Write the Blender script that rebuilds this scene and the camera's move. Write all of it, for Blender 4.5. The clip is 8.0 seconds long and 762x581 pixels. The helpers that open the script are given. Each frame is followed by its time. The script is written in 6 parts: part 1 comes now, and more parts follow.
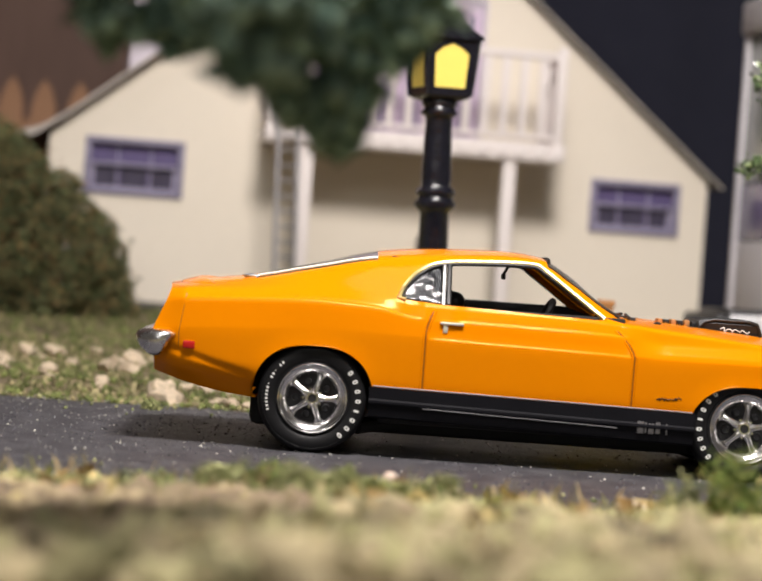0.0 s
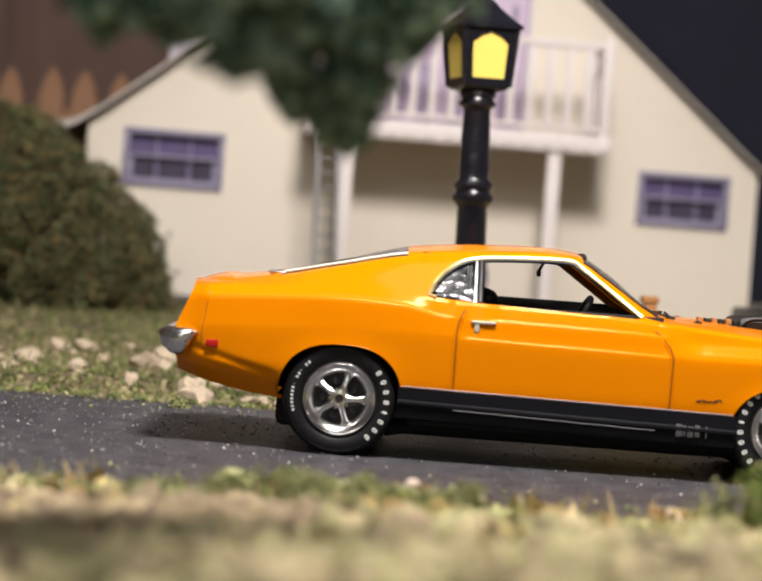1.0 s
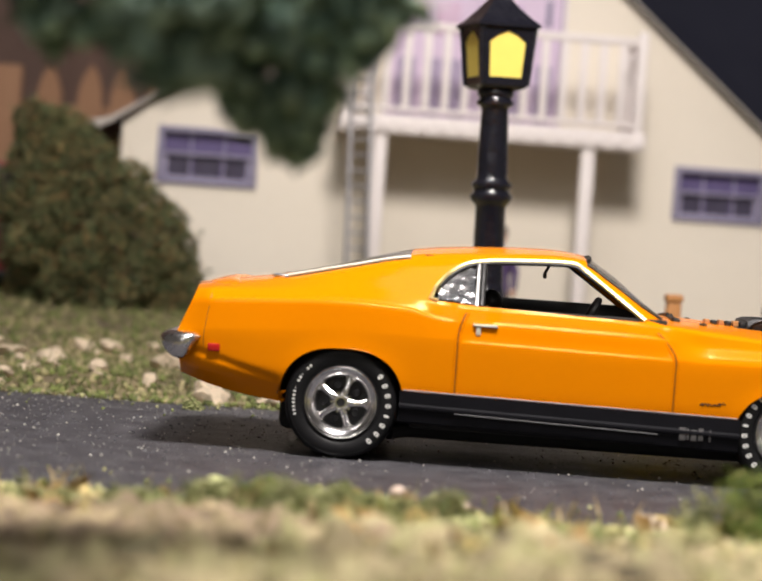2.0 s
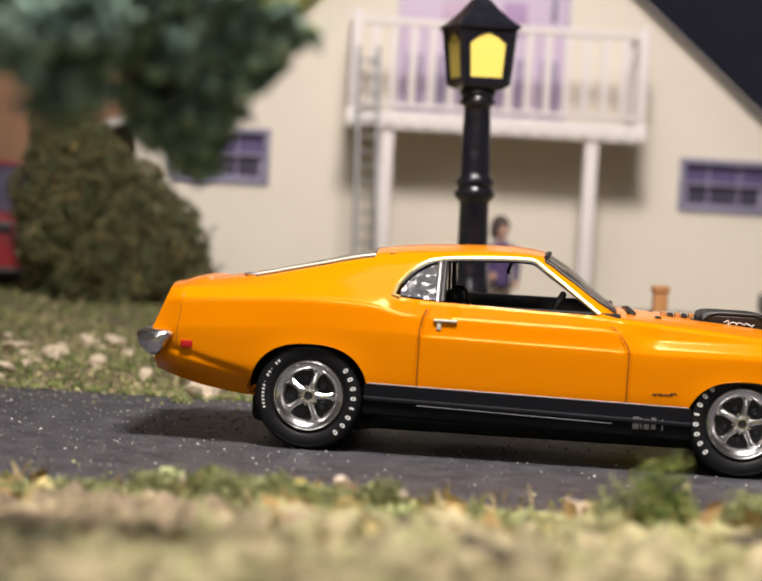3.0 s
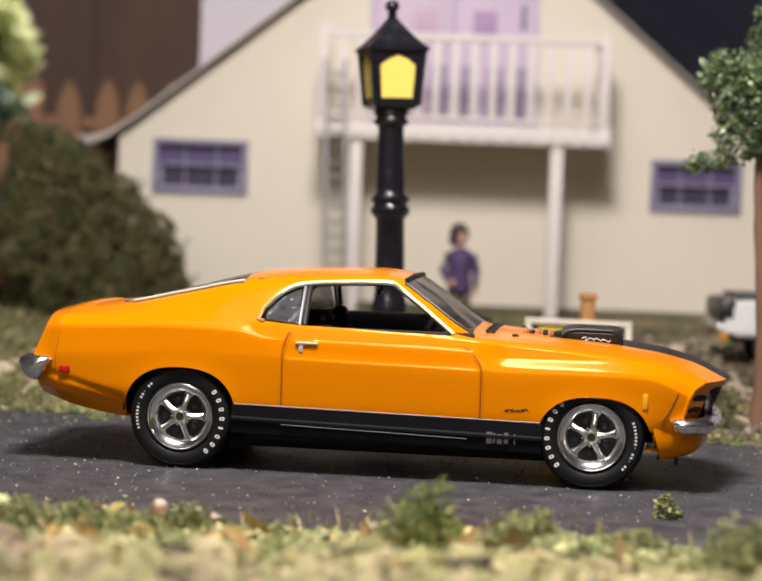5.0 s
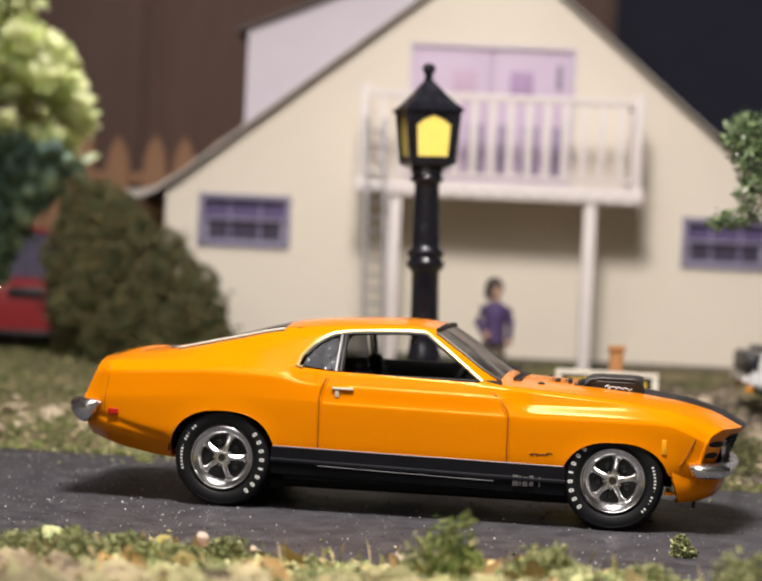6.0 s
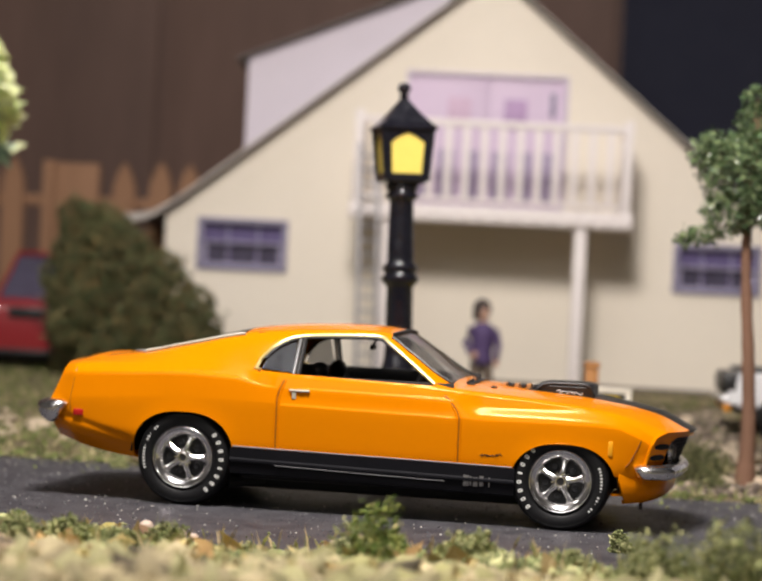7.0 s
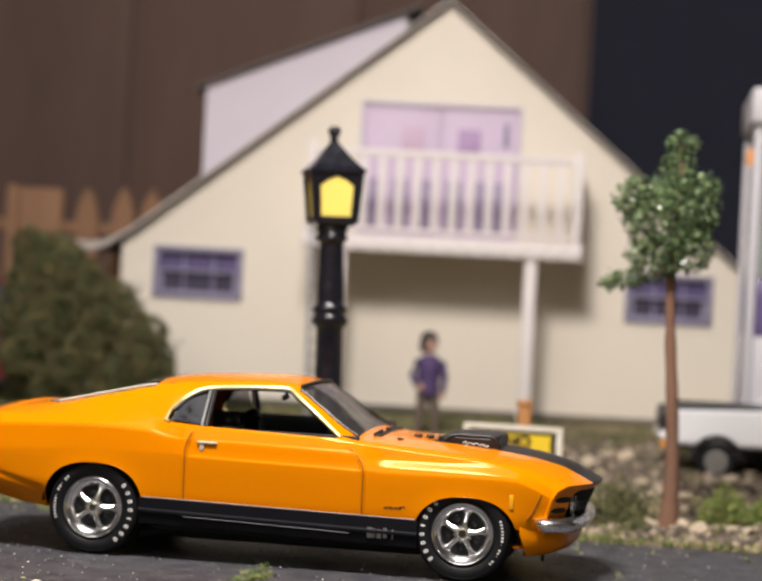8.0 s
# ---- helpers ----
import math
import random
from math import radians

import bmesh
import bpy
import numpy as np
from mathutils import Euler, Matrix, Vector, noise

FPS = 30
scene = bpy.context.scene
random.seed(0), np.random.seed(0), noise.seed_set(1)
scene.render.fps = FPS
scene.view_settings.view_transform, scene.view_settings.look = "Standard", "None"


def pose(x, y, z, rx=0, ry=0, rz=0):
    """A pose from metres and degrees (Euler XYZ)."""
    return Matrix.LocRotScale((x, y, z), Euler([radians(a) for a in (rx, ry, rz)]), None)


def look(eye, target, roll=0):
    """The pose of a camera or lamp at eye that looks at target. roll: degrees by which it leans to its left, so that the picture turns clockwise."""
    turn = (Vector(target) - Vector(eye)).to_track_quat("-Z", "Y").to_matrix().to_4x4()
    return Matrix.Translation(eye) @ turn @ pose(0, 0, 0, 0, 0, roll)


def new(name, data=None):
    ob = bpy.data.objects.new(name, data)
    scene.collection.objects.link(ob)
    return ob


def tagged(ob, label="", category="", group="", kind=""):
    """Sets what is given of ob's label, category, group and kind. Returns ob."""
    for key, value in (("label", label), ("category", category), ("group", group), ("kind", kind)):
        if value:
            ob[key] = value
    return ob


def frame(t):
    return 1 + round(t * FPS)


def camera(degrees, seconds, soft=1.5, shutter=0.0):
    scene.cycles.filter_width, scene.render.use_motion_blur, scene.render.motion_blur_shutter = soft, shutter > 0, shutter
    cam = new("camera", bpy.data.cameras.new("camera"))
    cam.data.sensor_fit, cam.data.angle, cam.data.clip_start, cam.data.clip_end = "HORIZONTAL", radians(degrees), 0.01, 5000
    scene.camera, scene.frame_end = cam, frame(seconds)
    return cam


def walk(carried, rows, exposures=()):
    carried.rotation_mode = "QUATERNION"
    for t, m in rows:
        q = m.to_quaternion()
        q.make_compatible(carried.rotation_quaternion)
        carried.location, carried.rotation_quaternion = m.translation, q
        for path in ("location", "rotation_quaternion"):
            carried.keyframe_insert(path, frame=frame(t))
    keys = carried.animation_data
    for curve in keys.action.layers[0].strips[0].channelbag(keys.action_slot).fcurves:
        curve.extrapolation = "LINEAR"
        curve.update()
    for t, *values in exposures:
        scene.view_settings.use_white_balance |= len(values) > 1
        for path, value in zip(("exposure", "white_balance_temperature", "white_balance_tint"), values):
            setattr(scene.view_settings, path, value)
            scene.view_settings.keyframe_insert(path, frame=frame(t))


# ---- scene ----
# A 1:64 diorama. Everything is laid out in life-size metres of the model world and brought to true size by S.
S = 1 / 64

cam = camera(20.87, 8.0, soft=1.9)
PATH = [
    (0, (0.207, -13.036, 1.223), (0.388, -0.039, 1.055), 4.15),
    (0.5, (0.237, -12.791, 1.204), (0.267, 0.207, 1.012), 4.29),
    (1, (0.373, -12.611, 1.268), (0.206, 0.385, 1.017), 4.26),
    (1.5, (0.527, -12.457, 1.314), (0.148, 0.534, 1.016), 4.20),
    (3, (1.402, -13.067, 1.490), (0.437, -0.110, 1.047), 3.36),
    (3.5, (1.756, -13.187, 1.500), (0.639, -0.245, 0.984), 2.96),
    (4, (2.294, -13.189, 1.738), (1.035, -0.265, 1.125), 2.62),
    (4.5, (2.585, -13.323, 1.780), (1.203, -0.413, 1.143), 2.43),
    (4.7, (2.814, -13.388, 1.849), (1.329, -0.488, 1.222), 2.26),
    (5.8, (3.143, -14.040, 1.799), (1.318, -1.172, 1.505), 2.47),
    (6, (3.180, -14.232, 1.830), (1.285, -1.373, 1.598), 2.56),
    (6.5, (3.547, -14.487, 1.750), (1.480, -1.653, 1.679), 2.65),
    (7, (3.859, -14.556, 1.582), (1.692, -1.737, 1.619), 2.88),
    (7.5, (4.271, -14.343, 1.659), (2.041, -1.536, 1.720), 3.00),
    (8, (4.614, -14.614, 2.018), (2.378, -1.808, 2.042), 3.04),
]
walk(cam, [(t, look(Vector(eye) * S, Vector(target) * S, roll)) for t, eye, target, roll in PATH], exposures=[(0, 0.04), (1.5, 0.05), (3, 0.0), (4.2, -0.09), (6, -0.03), (7, -0.05), (8, -0.03)])
cam.data.dof.use_dof = True
cam.data.dof.focus_distance = 13.7 * S
cam.data.dof.aperture_fstop = 43

# ---- light ----
world = bpy.data.worlds.new("world")
scene.world = world
world.use_nodes = True
world.node_tree.nodes["Background"].inputs["Color"].default_value = (0.9, 0.93, 1.0, 1)
world.node_tree.nodes["Background"].inputs["Strength"].default_value = 0.05


def lamp(name, at, towards, size, watts, colour):
    data = bpy.data.lights.new(name, "AREA")
    data.shape, data.size, data.energy, data.color = "DISK", size * S, watts, colour
    ob = new(name, data)
    ob.matrix_world = look(Vector(at) * S, Vector(towards) * S)
    return ob


lamp("desk_lamp_light", (1.5, -5.0, 12.0), (1.4, 8.0, 0), 3.6, 0.815, (1.0, 0.925, 0.88))
# added soft fill from above for the ambient light; no fixture is built
lamp("overhead_fill", (-6, -14, 70), (0, 4, 0), 34, 2.2, (0.96, 0.95, 0.97))
# added fill from the front, with no window behind it; brightens chrome and shade
lamp("front_fill", (-12, -70, 34), (0, 0, 0), 44, 2.8, (1.0, 0.965, 0.93))


# ---- materials ----
def mat(name, col, rough=0.5, metal=0.0, var=0.12, scale=2.0, bump=0.0, bscale=12.0, coat=0.0, col2=None, island=0.0, stretch=None, spec=0.5, fine=0.5, pick=0.5, tint=None):
    """Principled material with a coarse and a fine variation. Scales are per model metre. col2: a second colour in patches."""
    m = bpy.data.materials.new(name)
    m.use_nodes = True
    nt = m.node_tree
    p = nt.nodes["Principled BSDF"]
    p.inputs["Roughness"].default_value = rough
    p.inputs["Metallic"].default_value = metal
    p.inputs["Coat Weight"].default_value = coat
    p.inputs["Coat Roughness"].default_value = 0.06
    p.inputs["Specular IOR Level"].default_value = spec
    if tint:
        p.inputs["Specular Tint"].default_value = (*tint, 1)
    tc = nt.nodes.new("ShaderNodeTexCoord")
    mp = nt.nodes.new("ShaderNodeMapping")
    mp.inputs["Scale"].default_value = [64 * s for s in (stretch or (1, 1, 1))]
    nt.links.new(tc.outputs["Object"], mp.inputs["Vector"])

    def noise_of(sc, detail=4.0):
        n = nt.nodes.new("ShaderNodeTexNoise")
        n.inputs["Scale"].default_value = sc
        n.inputs["Detail"].default_value = detail
        nt.links.new(mp.outputs[0], n.inputs["Vector"])
        return n.outputs["Fac"]

    def maths(op, a, b):
        n = nt.nodes.new("ShaderNodeMath")
        n.operation = op
        for k, v in enumerate((a, b)):
            if isinstance(v, (int, float)):
                n.inputs[k].default_value = v
            else:
                nt.links.new(v, n.inputs[k])
        return n.outputs[0]

    def mix(fac, a, b, mode="MIX"):
        n = nt.nodes.new("ShaderNodeMix")
        n.data_type, n.blend_type = "RGBA", mode
        for sock, v in ((n.inputs[0], fac), (n.inputs[6], a), (n.inputs[7], b)):
            if isinstance(v, (int, float)):
                sock.default_value = v
            elif isinstance(v, tuple):
                sock.default_value = (*v, 1)
            else:
                nt.links.new(v, sock)
        return n.outputs[2]

    base = tuple(col)
    if col2 is not None:
        ramp = nt.nodes.new("ShaderNodeValToRGB")
        ramp.color_ramp.elements[0].position, ramp.color_ramp.elements[1].position = pick - 0.12, pick + 0.12
        if island:
            geo = nt.nodes.new("ShaderNodeNewGeometry")
            nt.links.new(geo.outputs["Random Per Island"], ramp.inputs[0])
        else:
            nt.links.new(noise_of(scale), ramp.inputs[0])
        base = mix(ramp.outputs[0], tuple(col), tuple(col2))
    lift = maths("ADD", maths("MULTIPLY", noise_of(scale * 1.3), 2 * var), maths("MULTIPLY", noise_of(scale * 14), 2 * var * fine))
    if island:
        geo = nt.nodes.new("ShaderNodeNewGeometry")
        wn = nt.nodes.new("ShaderNodeTexWhiteNoise")
        wn.noise_dimensions = "1D"
        nt.links.new(geo.outputs["Random Per Island"], wn.inputs["W"])
        lift = maths("ADD", lift, maths("MULTIPLY", wn.outputs["Value"], 2 * island))
    lift = maths("ADD", lift, 1 - var - var * fine - island)
    comb = nt.nodes.new("ShaderNodeCombineColor")
    for k in range(3):
        nt.links.new(lift, comb.inputs[k])
    nt.links.new(mix(1.0, base, comb.outputs[0], "MULTIPLY"), p.inputs["Base Color"])
    rr = maths("ADD", maths("MULTIPLY", noise_of(scale * 5), 0.16 * rough), rough * 0.92)
    nt.links.new(rr, p.inputs["Roughness"])
    if bump:
        b = nt.nodes.new("ShaderNodeBump")
        b.inputs["Strength"].default_value = bump
        b.inputs["Distance"].default_value = 0.02 * S
        nt.links.new(noise_of(bscale, 6.0), b.inputs["Height"])
        nt.links.new(b.outputs[0], p.inputs["Normal"])
    return m


def glass_mat(name, col, rough=0.02, alpha=0.18, wavy=0.0):
    m = bpy.data.materials.new(name)
    m.use_nodes = True
    nt = m.node_tree
    p = nt.nodes["Principled BSDF"]
    out = nt.nodes["Material Output"]
    p.inputs["Base Color"].default_value = (*col, 1)
    p.inputs["Roughness"].default_value = rough
    if wavy:
        p.inputs["Specular IOR Level"].default_value = 0.6
        tc = nt.nodes.new("ShaderNodeTexCoord")
        n = nt.nodes.new("ShaderNodeTexNoise")
        n.inputs["Scale"].default_value = 64 * 9
        b = nt.nodes.new("ShaderNodeBump")
        b.inputs["Strength"].default_value = wavy
        b.inputs["Distance"].default_value = 0.04 * S
        nt.links.new(tc.outputs["Object"], n.inputs["Vector"])
        nt.links.new(n.outputs["Fac"], b.inputs["Height"])
        nt.links.new(b.outputs[0], p.inputs["Normal"])
    clear = nt.nodes.new("ShaderNodeBsdfTransparent")
    mixer = nt.nodes.new("ShaderNodeMixShader")
    mixer.inputs[0].default_value = alpha
    nt.links.new(clear.outputs[0], mixer.inputs[1])
    nt.links.new(p.outputs[0], mixer.inputs[2])
    nt.links.new(mixer.outputs[0], out.inputs["Surface"])
    return m


M = dict(
    orange=mat("orange_enamel", (0.80, 0.235, 0.0006), 0.17, 0.0, 0.03, 1.5, 0.012, 60, coat=0.0, spec=0.30, tint=(1.0, 0.80, 0.36)),
    black=mat("satin_black_paint", (0.012, 0.012, 0.013), 0.42, 0, 0.15, 3, 0.05, 60),
    interior=mat("black_plastic", (0.016, 0.015, 0.015), 0.5, 0, 0.1, 3),
    underbody=mat("dull_black_underbody", (0.008, 0.008, 0.008), 0.8, 0, 0.1, 3),
    chrome=mat("chrome", (0.90, 0.89, 0.88), 0.14, 1.0, 0.04, 4, 0.03, 40),
    bumper=mat("plated_bumper", (0.84, 0.83, 0.83), 0.27, 1.0, 0.06, 4, 0.04, 40),
    rim=mat("plated_wheel", (0.97, 0.96, 0.96), 0.19, 1.0, 0.06, 5, 0.04, 40),
    silver=mat("silver_paint", (0.55, 0.54, 0.53), 0.3, 0.8, 0.06, 4, 0.05, 60),
    strip=mat("dull_grey_strip", (0.24, 0.21, 0.19), 0.55, 0.2, 0.1, 4),
    trim=mat("window_trim_metal", (0.80, 0.64, 0.27), 0.36, 0.6, 0.06, 4),
    tyre=mat("tyre_rubber", (0.010, 0.010, 0.011), 0.48, 0, 0.2, 4, 0.10, 40, spec=0.22),
    white_letter=mat("white_tyre_print", (0.75, 0.75, 0.72), 0.6, 0, 0.1, 20),
    red_lens=mat("red_lens", (0.42, 0.012, 0.01), 0.25, 0, 0.1, 8),
    seam=mat("seam_shadow_paint", (0.30, 0.088, 0.002), 0.5, 0, 0.1, 4),
    glass=glass_mat("clear_plastic_glazing", (0.10, 0.10, 0.11), 0.12, 0.45),
    quarter_glass=glass_mat("rippled_plastic_glazing", (0.02, 0.02, 0.024), 0.12, 0.5, 0.35),
    dark_glass=glass_mat("smoked_glazing", (0.02, 0.02, 0.022), 0.06, 0.62, 0.02),
    screen_glass=glass_mat("hazy_windscreen_plastic", (0.065, 0.06, 0.057), 0.10, 0.52, 0.02),
    asphalt=mat("asphalt", (0.050, 0.048, 0.056), 0.50, 0, 0.40, 4.5, 0.8, 62, col2=(0.084, 0.082, 0.090), fine=2.6, spec=0.30),
    grit=mat("pale_grit", (0.46, 0.44, 0.40), 0.9, 0, 0.2, 9, island=0.4, col2=(0.20, 0.20, 0.20), pick=0.55),
    soil=mat("soil", (0.13, 0.10, 0.06), 0.95, 0, 0.35, 1.1, 0.8, 16, col2=(0.26, 0.21, 0.11)),
    turf_far=mat("green_turf_foam", (0.12, 0.14, 0.04), 0.95, 0, 0.3, 0.9, island=0.45, col2=(0.27, 0.23, 0.12), pick=0.66),
    turf_near=mat("olive_turf_foam", (0.20, 0.225, 0.085), 0.95, 0, 0.5, 0.7, island=0.5, col2=(0.46, 0.45, 0.22), pick=0.66),
    straw=mat("straw_fibre", (0.60, 0.47, 0.26), 0.9, 0, 0.2, 3, island=0.35, col2=(0.30, 0.30, 0.09), pick=0.6),
    rock=mat("pale_sandstone", (0.66, 0.53, 0.38), 0.9, 0, 0.25, 3, 0.6, 14, col2=(0.50, 0.41, 0.30)),
    lamp_black=mat("gloss_black_enamel", (0.010, 0.010, 0.015), 0.22, 0, 0.15, 6, 1.0, 9, coat=0.5, spec=0.5),
    lamp_glass=mat("yellow_lantern_glass", (0.90, 0.72, 0.16), 0.35, 0, 0.05, 6),
    cream=mat("cream_card_wall", (0.80, 0.73, 0.62), 0.8, 0, 0.05, 0.6, 0.05, 30),
    roof=mat("grey_roof_shingle", (0.16, 0.145, 0.135), 0.85, 0, 0.15, 2, 0.3, 14),
    lavender=mat("lavender_card", (0.66, 0.60, 0.67), 0.7, 0, 0.05, 0.9),
    lavender_door=mat("lavender_door_paint", (0.62, 0.50, 0.64), 0.6, 0, 0.05, 0.9),
    purple=mat("purple_grey_paint", (0.24, 0.22, 0.315), 0.6, 0, 0.08, 3),
    purple_pane=mat("violet_window_pane", (0.125, 0.10, 0.215), 0.25, 0, 0.25, 3),
    dark_pane=mat("dark_window_pane", (0.070, 0.062, 0.095), 0.2, 0, 0.3, 4),
    white_rail=mat("white_painted_plastic", (0.78, 0.72, 0.70), 0.6, 0, 0.05, 3),
    ladder=mat("grey_metal", (0.33, 0.32, 0.33), 0.4, 0.5, 0.12, 5),
    bark=mat("brown_bark", (0.20, 0.105, 0.065), 0.85, 0, 0.25, 4, 0.5, 20, stretch=(1, 1, 0.3)),
    leaf=mat("glossy_green_foliage", (0.082, 0.132, 0.058), 0.22, 0, 0.2, 3, coat=0.3, island=0.5, col2=(0.25, 0.32, 0.15), pick=0.68),
    bush=mat("dark_bush_foliage", (0.086, 0.104, 0.040), 0.8, 0, 0.55, 1.6, island=0.5, col2=(0.23, 0.145, 0.056), pick=0.74),
    # dark foliage colour that paints in the shade of the lower crown
    pine=mat("shaded_tree_foliage", (0.082, 0.145, 0.115), 0.7, 0, 0.25, 1.5, island=0.4, col2=(0.28, 0.40, 0.31), pick=0.60),
    fence=mat("cedar_fence_wood", (0.29, 0.155, 0.085), 0.8, 0, 0.2, 2, 0.3, 10, stretch=(1, 1, 0.2)),
    panel=mat("dark_brown_board", (0.145, 0.088, 0.070), 0.75, 0, 0.38, 0.45, 0.1, 4, stretch=(1, 1, 0.14)),
    cloth=mat("black_cloth", (0.017, 0.018, 0.033), 0.95, 0, 0.15, 0.5),
    plaster=mat("plain_plaster", (0.50, 0.48, 0.46), 0.9, 0, 0.06, 0.1),
    red=mat("red_enamel", (0.22, 0.012, 0.016), 0.3, 0, 0.06, 3, coat=0.8),
    white_car=mat("silver_white_enamel", (0.86, 0.86, 0.88), 0.25, 0.1, 0.04, 3, coat=0.6),
    grey_build=mat("light_grey_plastic", (0.56, 0.54, 0.57), 0.55, 0, 0.06, 1.5),
    amber=mat("amber_lens", (0.80, 0.30, 0.02), 0.3, 0, 0.05, 5),
    sign_white=mat("weathered_white_board", (0.72, 0.66, 0.55), 0.7, 0, 0.1, 4),
    sign_yellow=mat("sign_yellow_paint", (0.80, 0.56, 0.02), 0.5, 0, 0.05, 4),
    stake=mat("orange_wood", (0.42, 0.19, 0.06), 0.7, 0, 0.2, 5, 0.3, 20),
    shirt=mat("purple_figure_paint", (0.075, 0.045, 0.13), 0.7, 0, 0.15, 8),
    skin=mat("flesh_figure_paint", (0.50, 0.30, 0.22), 0.7, 0, 0.1, 8),
    trousers=mat("brown_figure_paint", (0.14, 0.105, 0.08), 0.7, 0, 0.15, 8),
    hair=mat("dark_figure_paint", (0.05, 0.035, 0.03), 0.7, 0, 0.15, 8),
)


# the enamel's sheen stays low at a grazing view
M["orange"].node_tree.nodes["Principled BSDF"].inputs["IOR"].default_value = 1.25
M["orange"].node_tree.nodes["Principled BSDF"].inputs["Specular IOR Level"].default_value = 0.64


# ---- building blocks ----
class Geo:
    """Collects vertices (model metres) and faces of one mesh."""

    def __init__(self):
        self.v, self.f, self.m = [], [], []

    def add(self, verts, faces, k=0):
        n = len(self.v)
        self.v += [tuple(p) for p in verts]
        self.f += [tuple(n + i for i in f) for f in faces]
        self.m += [k] * len(faces)
        return self

    def box(self, x0, x1, y0, y1, z0, z1, bev=0.0, k=0, m=None):
        bev = min(bev, (x1 - x0) / 2.01, (y1 - y0) / 2.01, (z1 - z0) / 2.01)
        b = bmesh.new()
        bmesh.ops.create_cube(b, size=1)
        for v in b.verts:
            v.co = Vector(((x0 + x1) / 2 + v.co.x * (x1 - x0), (y0 + y1) / 2 + v.co.y * (y1 - y0), (z0 + z1) / 2 + v.co.z * (z1 - z0)))
        if bev > 0:
            bmesh.ops.bevel(b, geom=b.edges[:], offset=bev, segments=2, affect="EDGES", profile=0.5)
        if m is not None:
            bmesh.ops.transform(b, matrix=m, verts=b.verts)
        b.verts.index_update()
        self.add([v.co[:] for v in b.verts], [[v.index for v in f.verts] for f in b.faces], k)
        b.free()
        return self

    def lathe(self, prof, n=24, axis="z", at=(0, 0, 0), k=0, turn=0.0, caps=True):
        """Turned shape from (radius, height) pairs round an axis."""
        vs, fs = [], []
        for r, h in prof:
            for i in range(n):
                a = 2 * math.pi * i / n + turn
                c, s = r * math.cos(a), r * math.sin(a)
                p = (c, s, h) if axis == "z" else (c, h, s) if axis == "y" else (h, c, s)
                vs.append((p[0] + at[0], p[1] + at[1], p[2] + at[2]))
        for j in range(len(prof) - 1):
            for i in range(n):
                a, b = j * n + i, j * n + (i + 1) % n
                q = (a, b, b + n, a + n)
                fs.append(q[::-1] if axis == "y" else q)
        for j, flip in ((0, True), (len(prof) - 1, False)):
            if caps and prof[j][0] > 1e-4:
                ring = [j * n + i for i in range(n)]
                fs.append(ring[::-1] if flip != (axis == "y") else ring)
        return self.add(vs, fs, k)

    def tube(self, pts, r, n=8, k=0, close=False):
        """Round bar along points; r may be a list."""
        pts = [Vector(p) for p in pts]
        rs = r if isinstance(r, (list, tuple)) else [r] * len(pts)
        vs, fs = [], []
        up = Vector((0.13, 0.21, 0.97))
        m = len(pts)
        for i, p in enumerate(pts):
            d = (pts[(i + 1) % m] - pts[i - 1]) if close else pts[min(i + 1, m - 1)] - pts[max(i - 1, 0)]
            d.normalize()
            a = d.cross(up)
            if a.length < 1e-3:
                a = d.cross(Vector((1, 0, 0)))
            a.normalize()
            b = d.cross(a)
            vs += [p + (a * math.cos(2 * math.pi * j / n) + b * math.sin(2 * math.pi * j / n)) * rs[i] for j in range(n)]
        for i in range(m if close else m - 1):
            for j in range(n):
                fs.append((i * n + j, ((i + 1) % m) * n + j, ((i + 1) % m) * n + (j + 1) % n, i * n + (j + 1) % n))
        if not close:
            fs += [list(range(n)), list(range((m - 1) * n, m * n))[::-1]]
        return self.add(vs, fs, k)

    def prism(self, poly, axis, a, b, k=0):
        """Flat outline pushed from a to b along an axis. Outline points are the two other coordinates in x, y, z order."""
        def put(p, h):
            return (h, p[0], p[1]) if axis == "x" else (p[0], h, p[1]) if axis == "y" else (p[0], p[1], h)
        n = len(poly)
        vs = [put(p, a) for p in poly] + [put(p, b) for p in poly]
        fs = [list(range(n))[::-1], list(range(n, 2 * n))] + [(i, (i + 1) % n, n + (i + 1) % n, n + i) for i in range(n)]
        return self.add(vs, fs, k)

    def ball(self, c, r, k=0, n=12, squash=(1, 1, 1)):
        prof = [(math.sin(math.pi * i / 8), -math.cos(math.pi * i / 8)) for i in range(9)]
        vs, fs = [], []
        for q, h in prof:
            for i in range(n):
                a = 2 * math.pi * i / n
                vs.append((c[0] + r * squash[0] * q * math.cos(a), c[1] + r * squash[1] * q * math.sin(a), c[2] + r * squash[2] * h))
        for j in range(8):
            for i in range(n):
                fs.append((j * n + i, j * n + (i + 1) % n, (j + 1) * n + (i + 1) % n, (j + 1) * n + i))
        return self.add(vs, fs, k)


